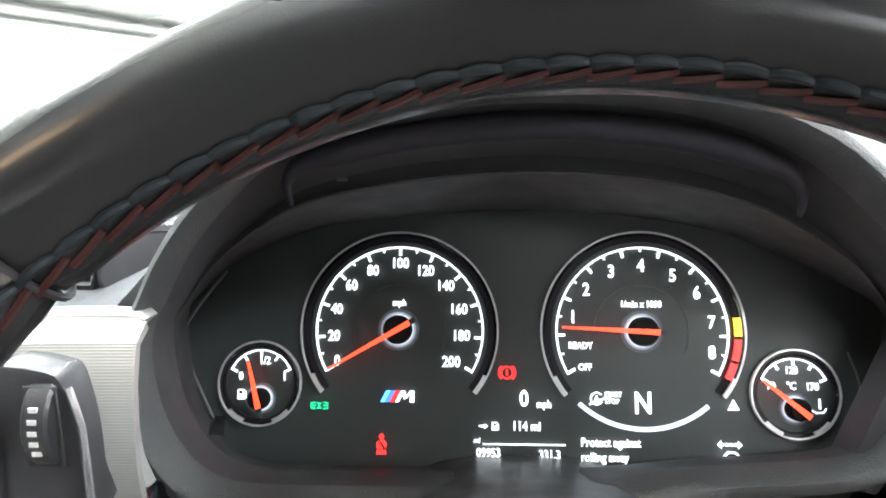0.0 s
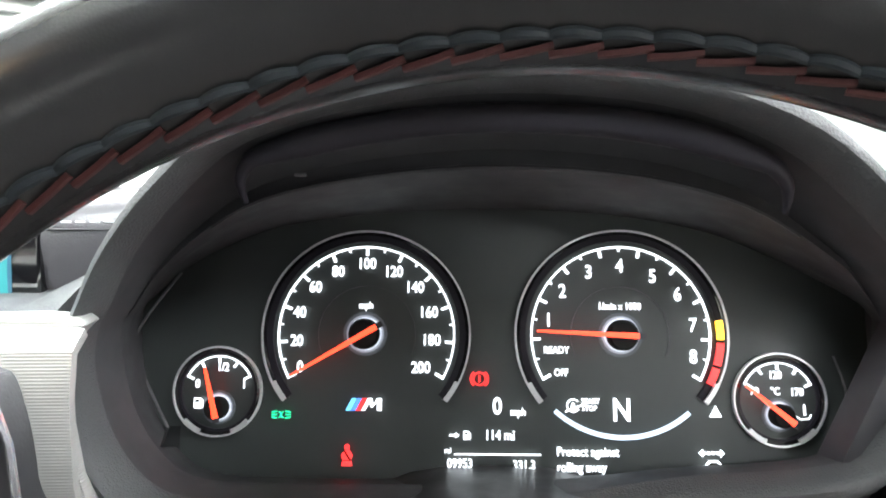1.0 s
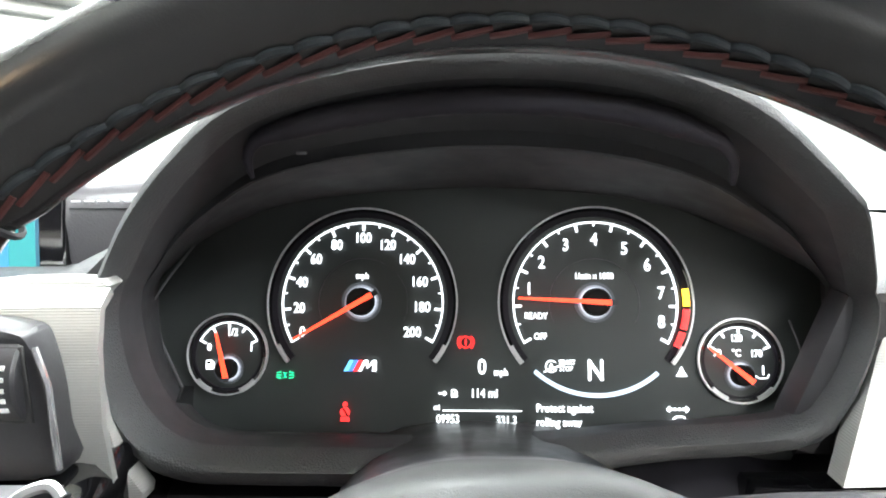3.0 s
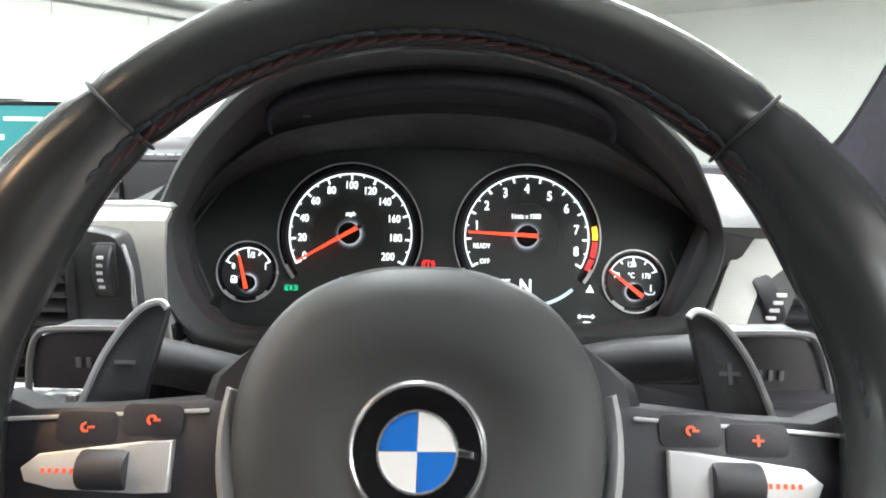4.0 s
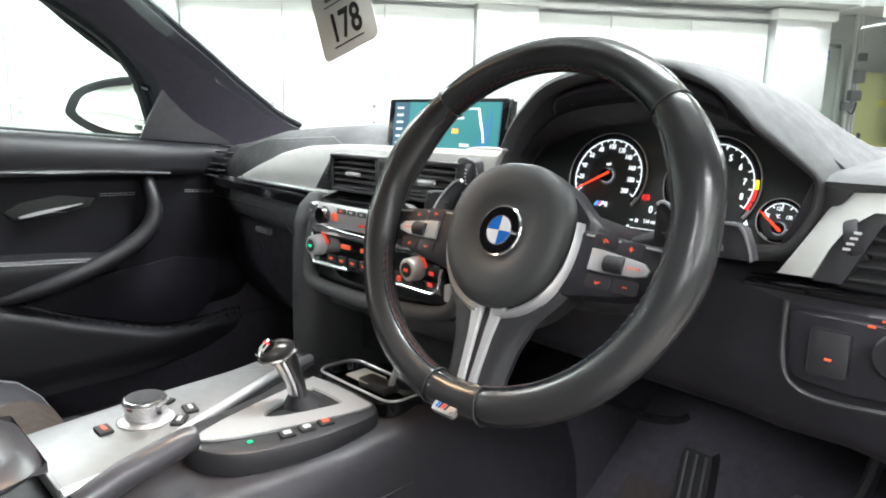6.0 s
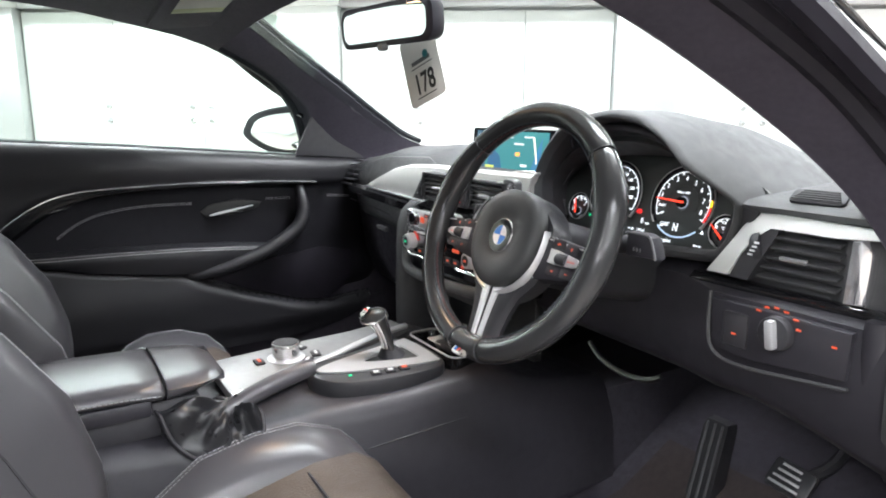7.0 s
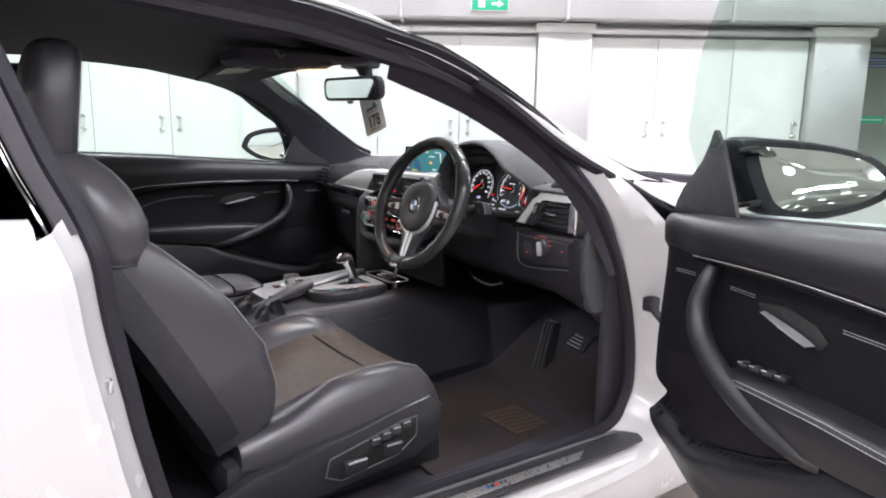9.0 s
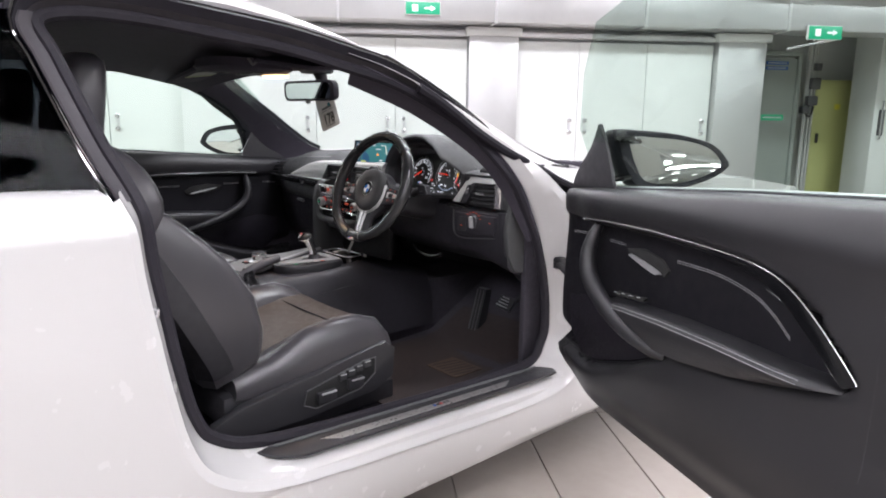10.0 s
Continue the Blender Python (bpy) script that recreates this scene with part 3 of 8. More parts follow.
        # B-pillar cover and quarter window
        ip = [i for i in up if a0[i].y < -0.8 and a0[i].z < 1.25]
        pil = [a1[i] for i in sorted(ip, key=lambda i: a0[i].z)]
        b = B()
        loft(b, [[p + Vector((0.0, 0.012, 0)) for p in pil], [p + Vector((0.007, 0.004, 0)) for p in pil], [p + Vector((0.009, -0.01, 0)) for p in pil], [p + Vector((0.004, -0.016, 0)) for p in pil], [p + Vector((-0.02, -0.018, 0)) for p in pil]], False)
        part("b_pillar", mirrored(b, side), PILLAR, car, "satin dark grey pillar cover")
        # short tapered metal thread, modelling the highlight along the pillar cover
        b = B()
        tube(b, [p + Vector((0.007, -0.018, 0)) for p in pil[int(len(pil) * 0.15):int(len(pil) * 0.6)]], lambda k: 0.0006 * math.sin(math.pi * (0.1 + 0.8 * k)), 6)
        part("pillar_highlight", mirrored(b, side), DARKSATIN, car)
        b = B()
        sheet(b, [[(p.x + 0.002 - 0.1 * t, p.y - 0.014 - 0.78 * t, p.z - (p.z - 0.97) * 0.5 * t * t) for t in (0, 0.25, 0.5, 0.75, 1)] for p in pil], 0.004)
        o = part("quarter_window", mirrored(b, side), DARKGLASS, car, "dark tinted rear quarter window")
        # sill
        b = B()
        prof = [(0.80, 0.352), (0.885, 0.345), (0.915, 0.325), (0.925, 0.28), (0.922, 0.21), (0.90, 0.165), (0.86, 0.15), (0.78, 0.15), (0.78, 0.34)]
        rings = []
        for y in (-0.72, -0.6, -0.3, 0, 0.3, 0.5):
            dz = -0.035 * (y + 0.1)
            rings.append([(x, y, z + (dz if z > 0.2 else 0)) for x, z in prof])
        loft(b, rings)
        part("sill", mirrored(b, side), PAINT, car)
        # front wing
        b = B()
        rows = []
        for z in (0.2, 0.35, 0.5, 0.65, 0.78, 0.86, 0.9):
            rows.append([(0.925 - 0.06 * max(0, z - 0.7) * 3 - 0.02 * abs(z - 0.55) - 0.05 * t * t, 0.40 + 1.7 * t, z - 0.12 * t * t * (z / 0.9)) for t in (0, 0.1, 0.3, 0.5, 0.75, 1)])
        rows.append([(x - 0.12, y, z + 0.012) for x, y, z in rows[-1]])
        loft(b, rows, False)
        part("front_wing", mirrored(b, side), PAINT, car)
        # A-pillar: outer skin and cabin trim
        e = smooth_path(WS_EDGE, 8)
        n = len(e)
        g = [(0.26, 0.925), (0.19, 0.985), (0.017, 1.093), (-0.143, 1.166), (-0.25, 1.196)]
        gi = smooth_path([(x_frame(z), y, z) for y, z in g], 8)
        b = B()
        loft(b, [[p + Vector((0.028, -0.04, 0.028)) for p in gi], [gi[i].lerp(e[i], 0.5) + Vector((0.03, -0.01, 0.02)) for i in range(n)], [p + Vector((0.012, 0, 0.004)) for p in e]], False)
        part("a_pillar", mirrored_high(b, side), PAINT, car)
        b = B()
        roll = smooth_path([(0.806, 0.262, 0.73), (0.755, 0.202, 0.868), (0.698, 0.14, 0.97), (0.635, -0.03, 1.085), (0.605, -0.22, 1.158)], 8)
        gt = smooth_path([(x_frame(z), y, z) for y, z in ((0.266, 0.73), (0.182, 0.888), (0.095, 1.012), (-0.06, 1.116), (-0.25, 1.196))], 8)
        if side > 0:
            sheet(b, [[p + Vector((-0.004, 0.0, -0.004)) for p in e], [e[i].lerp(roll[i], 0.6) + Vector((-0.02, 0.0, 0.0)) for i in range(n)], [p + Vector((-0.012, 0.006, 0.01)) for p in roll], roll, [roll[i].lerp(gt[i], 0.15) + Vector((0.0, -0.012, -0.004)) for i in range(n)],
                      [roll[i].lerp(gt[i], 0.6) + Vector((0.0, -0.012, 0.0)) for i in range(n)], [p + Vector((-0.004, 0.0, -0.0)) for p in gt], [p + Vector((0.014, 0.004, 0.008)) for p in gt]], 0.003)
        else:
            eh = [lift_far(p, FAR_SCREEN) for p in e]
            gh = [lift_far(p, FAR_LIFT) for p in gt]
            sheet(b, [[p + Vector((-0.004, 0.0, -0.004)) for p in eh], [p.lerp(q, 0.3) + Vector((-0.012, 0.0, 0.0)) for p, q in zip(eh, gh)], [p.lerp(q, 0.6) + Vector((-0.018, 0.0, 0.0)) for p, q in zip(eh, gh)],
                      [p.lerp(q, 0.88) + Vector((-0.012, 0.0, 0.0)) for p, q in zip(eh, gh)], [p + Vector((-0.002, 0.0, 0.0)) for p in gh], [p + Vector((0.014, 0.004, 0.008)) for p in gh]], 0.003)
        part("a_pillar_trim", mirrored(b, side), HEADLINER, car, "dark fabric-covered windscreen pillar trim")
        b = B()
        tube(b, [(p if side > 0 else lift_far(p, FAR_SCREEN)) + Vector((0.006, 0.004, 0.006)) for p in e], 0.008, 6)
        part("screen_seal", mirrored(b, side), RUBBER, car)
        b = B()
        mp = smooth_path([(0.73, -0.1, 1.15), (0.745, -0.05, 1.122), (0.765, 0.0, 1.084), (0.785, 0.07, 1.034), (0.81, 0.148, 0.988), (0.852, 0.229, 0.944), (0.872, 0.3, 0.908), (0.882, 0.36, 0.88)], 5)
        tube(b, mp, lambda k: 0.014 - 0.009 * max(0.0, k - 0.5) * 2, 8)
        edge = [p + Vector((0.028, -0.04, 0.028)) for p in gi[:22]][::-1]
        mq = [mp[round(k * (len(mp) - 1) / (len(edge) - 1))] for k in range(len(edge))]
        loft(b, [[p + Vector((0.004, 0.0, 0.004)) for p in mq], [p.lerp(q, 0.3) + Vector((0.005, 0.0, 0.003)) for p, q in zip(mq, edge)]], False)
        part("wing_moulding", mirrored_high(b, side), RAIL, car, "black moulding at the windscreen's foot")
        b = B()
        loft(b, [[p.lerp(q, 0.3) + Vector((0.005, 0.0, 0.003)) for p, q in zip(mq, edge)], [p.lerp(q, 0.7) + Vector((0.006, 0.0, 0.002)) for p, q in zip(mq, edge)], [q + Vector((0.001, 0.0, 0.0)) for q in edge]], False)
        part("pillar_skin", mirrored_high(b, side), PAINT, car)
        # top of the wing beside the windscreen's foot
        b = B()
        sheet(b, [[(0.858, 0.25, 0.946), (0.874, 0.3, 0.918), (0.888, 0.37, 0.89), (0.9, 0.55, 0.884), (0.88, 1.2, 0.85)], [(0.81, 0.31, 0.95), (0.81, 0.36, 0.938), (0.808, 0.43, 0.924), (0.795, 0.58, 0.915), (0.76, 1.2, 0.89)],
                  [(0.744, 0.42, 0.948), (0.744, 0.46, 0.936), (0.742, 0.52, 0.924), (0.72, 0.62, 0.918), (0.62, 1.2, 0.905)]], 0.003)
        part("wing_top", mirrored(b, side), PAINT, car)
        # wheels
        for y in (1.52, -1.29):
            b = B()
            m = Matrix.Translation((0.80 * side, y, 0.335)) @ pose(0, 0, 0, 0, 90, 0)
            lathe(b, [(0.2, -0.12), (0.31, -0.12), (0.335, -0.08), (0.335, 0.08), (0.31, 0.12), (0.2, 0.12)], 36, m)
            w = part("wheel", b, RUBBER, car, "black low-profile tyre")
            b = B()
            lathe(b, [(0.02, 0.02), (0.24, 0.05), (0.24, -0.09), (0.02, -0.05)], 24, m)
            part("rim", b, SATIN, w)
    # roof, headliner, windscreen, bonnet
    b = B()
    ys = (-0.2, -0.27, -0.35, -0.55, -0.8, -1.1, -1.5, -1.8)
    grid = []
    for y in ys:
        z = roof_edge(y)
        xe = 0.84 - 0.5 * (z - 0.9) - 0.012
        row = []
        for j in range(25):
            u = math.sin(math.pi / 2 * (-1 + j / 12))
            row.append((u * xe, y + (0.13 if y == -0.2 else 0.05) * (1 - u * u), z + 0.08 * (0.55 + 0.45 * min(1, (-0.2 - y) / 0.35)) * (1 - abs(u) ** 5)))
        grid.append(row)
    sheet(b, grid, 0.012)
    part("roof", b, PAINT, car, "white roof panel")
    b = B()
    grid = []
    for y in (-0.1, -0.2, -0.4, -0.7, -1.0, -1.5):
        row = []
        for j in range(11):
            u = -1 + j / 5
            ze = {-0.1: 1.175, -0.2: 1.203, -0.4: 1.238, -0.7: 1.264, -1.0: 1.266, -1.5: 1.22}[y]
            row.append((u * (x_frame(ze) - 0.005), y + 0.03 * (1 - u * u), ze + 0.055 * (1 - abs(u) ** 2.4)))
        grid.append(row)
    sheet(b, grid, -0.008)
    part("headliner", b, HEADLINER, car, "anthracite fabric headliner")
    b = B()
    sheet(b, [[ws_point(-1 + j / 8, i / 8) for j in range(17)] for i in range(9)], 0.005)
    o = part("windscreen", b, WINDSCREEN, car)
    o.visible_shadow = False
    b = B()
    grid = []
    for i in range(8):
        t = i / 7
        grid.append([(u * (0.80 - 0.1 * t), (0.74 - 0.2 * u * u) * (1 - t) + (2.1 - 0.25 * u * u) * t, (0.925 - 0.03 * u * u) * (1 - t * t) + (0.7 - 0.08 * u * u) * t * t + 0.02 * math.exp(-((abs(u) - 0.5) / 0.12) ** 2) * (1 - t)) for u in [-1 + j / 8 for j in range(17)]])
    sheet(b, grid, 0.006)
    part("bonnet", b, PAINT, car, "white sculpted bonnet")
    b = B()
    grid = [[(u * 0.74, 0.78 - 0.2 * u * u - 0.1 * t, 0.93 - 0.02 * u * u - 0.02 * t) for u in [-1 + j / 6 for j in range(13)]] for t in (0, 1)]
    sheet(b, grid, 0.01)
    part("scuttle", b, DEEP, car)
    # underbody, bulkheads
    b = B()
    box(b, (0, -0.3, 0.19), (1.6, 2.7, 0.06), 0.01)
    part("floor_pan", b, DEEP, car)
    b = B()
    box(b, (0, -1.3, 0.66), (1.3, 0.1, 0.9), 0.03)
    part("rear_bulkhead", b, HEADLINER, car)
    b = B()
    box(b, (0, 0.82, 0.55), (1.56, 0.05, 0.75), 0.01)
    part("firewall", b, CARPET, car)
    b = B()
    box(b, (-0.768, -0.2, 0.37), (0.02, 1.25, 0.2), 0.005)
    part("sill_trim", b, CARPET, car)
    for side in (1, -1):
        b = B()
        box(b, (side * 0.775, 0.52 if side > 0 else 0.44, 0.55), (0.02, 0.5 if side > 0 else 0.66, 0.7), 0.006)
        part("kick_panel", b, CARPET, car)
        b = B()
        box(b, (side * 0.72, -1.07, 0.6), (0.05, 0.36, 0.66), 0.02)
        part("rear_side_trim", b, HEADLINER, car)
    b = B()
    grid = []
    for y in (0.8, 0.6, 0.45, 0.2, -0.1, -0.4, -0.9, -1.2):
        lift = max(0, (y - 0.42)) * 0.55
        row = []
        for x in (-0.79, -0.76, -0.6, -0.4, -0.2, -0.15, -0.12, 0, 0.12, 0.15, 0.2, 0.4, 0.6, 0.76, 0.79):
            z = 0.245 + lift
            if abs(x) < 0.14:
                z = 0.45
            elif abs(x) > 0.75:
                z = 0.32
            row.append((x, y, z))
        grid.append(row)
    sheet(b, grid, -0.02)
    part("carpet", b, CARPET, car, "black carpet with a tunnel in the middle")
    return car


build_shell()


# ---- steering wheel ----
WHEEL_M = Matrix.Translation((0.36, 0.012, 0.86)) @ pose(0, 0, 0, 68)


def flat_plate(bm, pts, z, h, bevel=0.0):
    prism(bm, [(x, y, z) for x, y in pts], (0, 0, h), bevel)


def arc_band(bm, cx, cy, r0, r1, a0, a1, z, h, n=24):
    """A flat band of a ring between two angles (degrees), thickened upwards."""
    for k in range(n):
        a, c = radians(a0 + (a1 - a0) * k / n), radians(a0 + (a1 - a0) * (k + 1) / n)
        q = [(cx + r * math.cos(t), cy + r * math.sin(t)) for r, t in ((r0, a), (r1, a), (r1, c), (r0, c))]
        if k == 0:
            ring = [bm.verts.new((*p, zz)) for zz in (z, z + h) for p in (q[0], q[1])]
            bm.faces.new((ring[0], ring[1], ring[3], ring[2]))
        nxt = [bm.verts.new((*p, zz)) for zz in (z, z + h) for p in (q[3], q[2])]
        for i, j in ((0, 1), (1, 3), (3, 2), (2, 0)):
            bm.faces.new((ring[i], ring[j], nxt[j], nxt[i]))
        ring = nxt
    bm.faces.new((ring[0], ring[1], ring[3], ring[2]))


def rim_centre(a):
    return Vector((0.1705 * math.cos(a), 0.006 + 0.1635 * math.sin(a), 0))


def rim_segment(a0, a1, n, bulge=None):
    b = B()
    rings = []
    for k in range(n + 1):
        a = radians(a0 + (a1 - a0) * k / n)
        c = rim_centre(a)
        o = Vector((math.cos(a), math.sin(a), 0))
        g = bulge(math.degrees(a)) if bulge else 1.0
        end = 0.93 if k in (0, n) else 1.0
        rings.append([c + o * (0.0168 * end * (1 + (g - 1) * 1.4) * math.cos(t)) + Vector((0, 0, 0.0158 * end * g * math.sin(t))) for t in [2 * math.pi * j / 20 for j in range(20)]])
    loft(b, rings)
    return b


def build_wheel():
    w = thing("steering_wheel", "black leather three-spoke steering wheel with silver lower spoke", "steering wheel", (0.36, 0.012, 0.86))
    grip = lambda d: 1.0 + 0.2 * math.exp(-((d - 158) / 14) ** 2) + 0.2 * math.exp(-((d - 22) / 14) ** 2) + 0.12 * math.exp(-((d - 187) / 12) ** 2) + 0.12 * math.exp(-((d + 7) / 12) ** 2)
    segs = {}
    for nm, a0, a1, n in (("rim_top", 43.5, 135.5, 40), ("rim_side", 136, 259.5, 50), ("rim_side", -79.5, 43, 50), ("rim_foot", 260, 280, 10)):
        segs[(nm, a0)] = part(nm, rim_segment(a0, a1, n, grip), LEATHER_RIM, w, "worn smooth black leather rim", m=WHEEL_M)
    for a in (43.2, 135.8, 259.8, 280.2):
        b = B()
        c = rim_centre(radians(a))
        o = Vector((math.cos(radians(a)), math.sin(radians(a)), 0))
        tube(b, [c + o * 0.0172 * math.cos(t) + Vector((0, 0, 0.0163 * math.sin(t))) for t in [2 * math.pi * j / 24 for j in range(24)]], 0.0009, 5, True)
        part("rim_seam", b, DEEP, w, m=WHEEL_M)
    # cross stitching on the inside of the rim
    top = segs[("rim_top", 43.5)]

    def stitch_mesh(a, step, dark):
        b = B()
        c = rim_centre(radians(a))
        o = Vector((math.cos(radians(a)), math.sin(radians(a)), 0))
        t = Vector((-o.y, o.x, 0))
        turn = radians(26)
        nrm = -o * math.cos(turn) + Vector((0, 0, math.sin(turn)))
        side = o * math.sin(turn) + Vector((0, 0, math.cos(turn)))
        p = c - o * 0.0171 * math.cos(turn) + Vector((0, 0, 0.0161 * math.sin(turn)))
        L = 0.165 * radians(step)
        if dark:
            tube(b, smooth_path([p + t * (-0.56 * L) - nrm * 0.0004, p + t * (-0.3 * L) + side * 0.0012 + nrm * 0.0006, p + side * 0.0017 + nrm * 0.0008, p + t * (0.3 * L) + side * 0.0014 + nrm * 0.0006, p + t * (0.56 * L) - nrm * 0.0004], 3), lambda k: 0.0007 + 0.0004 * math.sin(math.pi * k), 7)
        else:
            tube(b, [p + t * (-0.55 * L) - side * 0.0014, p + t * (-0.1 * L) - side * 0.0022 + nrm * 0.0004, p + t * 0.45 * L - side * 0.0034], 0.0008, 5)
        return b
    a = 45.0
    while a < 135:
        part("stitch", stitch_mesh(a, 3.2, True), BLUE_THREAD, top, m=WHEEL_M)
        part("red_stitch", stitch_mesh(a, 3.2, False), RED_THREAD, top, m=WHEEL_M)
        a += 3.2
    for key, a0, a1 in ((("rim_side", 136), 138, 258), (("rim_side", -79.5), -78, 42)):
        for dark, m in ((True, BLUE_THREAD), (False, RED_THREAD)):
            b = B()
            a = a0
            while a < a1:
                s = stitch_mesh(a, 3.2, dark)
                me = bpy.data.meshes.new("tmp")
                s.to_mesh(me)
                s.free()
                b.from_mesh(me)
                bpy.data.meshes.remove(me)
                a += 3.2
            tagged(part("stitching", b, m, segs[key], m=WHEEL_M), kind="stuff")
    # airbag cover
    b = B()
    rings = []
    loop = smooth_path([(x, y, 0) for x, y in [(0.0665, 0.0), (0.062, 0.026), (0.046, 0.048), (0.022, 0.059), (0.0, 0.061), (-0.022, 0.059), (-0.046, 0.048), (-0.062, 0.026), (-0.0665, 0.0), (-0.061, -0.03), (-0.044, -0.055), (-0.02, -0.07), (0.0, -0.0735), (0.02, -0.07), (0.044, -0.055), (0.061, -0.03)]], 4, True)
    for k, z in ((0.97, -0.03), (1.0, -0.012), (1.0, 0.0), (0.985, 0.006), (0.95, 0.0095), (0.8, 0.0125), (0.6, 0.0128), (0.5, 0.0118), (0.42, 0.0102), (0.36, 0.0098)):
        rings.append([(p.x * k, -0.005 + (p.y + 0.005) * k, z) for p in loop])
    loft(b, rings)
    part("airbag_cover", b, AIRBAG, w, "round soft black airbag cover", 50, WHEEL_M)
    # emblem: rings and quarters only
    E = WHEEL_M @ Matrix.Translation((0, -0.005, 0.0098))
    b = B()
    lathe(b, [(0.0, 0.0), (0.0238, 0.0), (0.0238, 0.0012), (0.0228, 0.0022), (0.0218, 0.0018), (0.0, 0.0018)], 48)
    em = part("emblem", b, CHROME, w, "round emblem with blue and white quarters", m=E)
    b = B()
    arc_band(b, 0, 0, 0.0138, 0.0217, 0, 360, 0.0019, 0.0006, 48)
    part("emblem_ring", b, GLOSS, em, m=E)
    for k, m in ((0, WHITE), (1, BLUE), (2, WHITE), (3, BLUE)):
        b = B()
        arc_band(b, 0, 0, 0.0002, 0.0132, 90 * k + 1, 90 * k + 89, 0.0019, 0.0006, 10)
        part("quarter", b, m, em, m=E)
    b = B()
    arc_band(b, 0, 0, 0.0131, 0.0139, 0, 360, 0.0019, 0.0009, 48)
    part("inner_ring", b, CHROME, em, m=E)
    # carrier behind the cover
    b = B()
    loft(b, [[(p.x * (k if p.y < 0.02 else 1 + (k - 1) * max(0, 1 - (p.y - 0.02) / 0.02)), -0.005 + (p.y + 0.005) * (k if p.y < 0 else min(k, 0.98)), z) for p in loop] for k, z in ((0.9, -0.05), (1.2, -0.04), (1.26, -0.014), (1.18, -0.008), (0.97, -0.008))])
    part("spoke_carrier", b, PLASTIC, w, m=WHEEL_M)
    # silver bow down both sides of the cover
    low = [p for p in loop]
    k0 = min(range(len(low)), key=lambda i: (low[i] - Vector((0.065, 0.014, 0))).length)
    k1 = min(range(len(low)), key=lambda i: (low[i] - Vector((0.012, -0.0725, 0))).length)
    for s in (1, -1):
        idx = []
        i = k0
        while i != k1:
            idx.append(i)
            i = (i - 1) % len(low)
        idx.append(k1)
        b = B()
        rings = []
        for n, i in enumerate(idx):
            p = low[i]
            t = n / (len(idx) - 1)
            wd = 0.0078 * (0.8 + 0.36 * math.sin(math.pi * min(1, t * 1.1) * 0.7))
            o = Vector((p.x, p.y + 0.005, 0)).normalized()
            rings.append([Vector((s * (p.x + o.x * d), p.y + o.y * d, z)) for d, z in ((0.0015, -0.006), (0.0025, -0.0015), (wd * 0.6, 0.0005), (wd, -0.003), (wd + 0.0012, -0.008))])
        loft(b, rings)
        part("silver_bow", b, SATIN, w, "satin silver spoke trim", m=WHEEL_M)
        # lower spoke prong
        b = B()
        sec = []
        for x0, x1, y in ((0.004, 0.022, -0.068), (0.0045, 0.017, -0.08), (0.0038, 0.0135, -0.1), (0.003, 0.0118, -0.125), (0.0022, 0.0108, -0.148), (0.0005, 0.0105, -0.156)):
            sec.append([Vector((s * x, y, z)) for x, z in ((x0, -0.012), (x0, -0.003), (x0 + 0.0012, -0.0014), (x1 - 0.0012, -0.0014), (x1, -0.003), (x1, -0.012))])
        loft(b, sec)
        part("spoke_prong", b, SATIN, w, "satin silver lower spoke prong", m=WHEEL_M)
        b = B()
        sec = []
        for x0, x1, y in ((0.016, 0.062, -0.06), (0.014, 0.046, -0.08), (0.0115, 0.037, -0.105), (0.0105, 0.033, -0.13), (0.0105, 0.033, -0.158)):
            sec.append([Vector((s * x, y, z)) for x, z in ((x0, -0.02), (x0, -0.005), (x0 + 0.004, -0.0035), (x1 - 0.006, -0.007), (x1, -0.014), (x1 - 0.004, -0.024))])
        loft(b, sec)
        part("lower_spoke", b, PLASTIC, w, m=WHEEL_M)
        # horizontal spoke with its switches
        b = B()
        sec = []
        for x, y0, y1, z in ((0.06, -0.05, 0.014, -0.01), (0.09, -0.045, 0.012, -0.007), (0.12, -0.041, 0.009, -0.007), (0.145, -0.03, 0.008, -0.009), (0.163, -0.034, 0.014, -0.012)):
            sec.append([Vector((s * x, y, zz)) for y, zz in ((y0, z - 0.016), (y0 + 0.002, z), (y0 + 0.006, z + 0.0025), (y1 - 0.006, z + 0.0025), (y1 - 0.002, z), (y1, z - 0.016))])
        loft(b, sec)
        sp = part("switch_panel", b, CONSOLE, w, "black switch panel in the spoke", m=WHEEL_M)
        b = B()
        box(b, (s * 0.115, 0.0115, -0.0065), (0.075, 0.0016, 0.004), 0.0006, pose(0, 0, 0, 0, 0, -s * 3.5))
        part("bright_edge", b, SATIN, sp, m=WHEEL_M)
        bar = [(0.089, -0.022), (0.089, -0.004), (0.1, -0.0045), (0.137, -0.0095), (0.143, -0.0145), (0.141, -0.019), (0.13, -0.0215), (0.1, -0.0225)]
        b = B()
        flat_plate(b, [(s * x, y) for x, y in bar], -0.0052, 0.004, 0.0008)
        part("silver_bar", b, SATIN, sp, "brushed silver switch bar", m=WHEEL_M)
        b = B()
        lathe(b, [(0.001, -0.0085), (0.007, -0.0085), (0.0075, -0.007), (0.0075, 0.007), (0.007, 0.0085), (0.001, 0.0085)], 18, Matrix.Translation((s * 0.1125, -0.0145, -0.0035)) @ pose(0, 0, 0, 0, 90, 0))
        part("roller", b, DEEP, sp, "knurled black thumb roller", m=WHEEL_M)
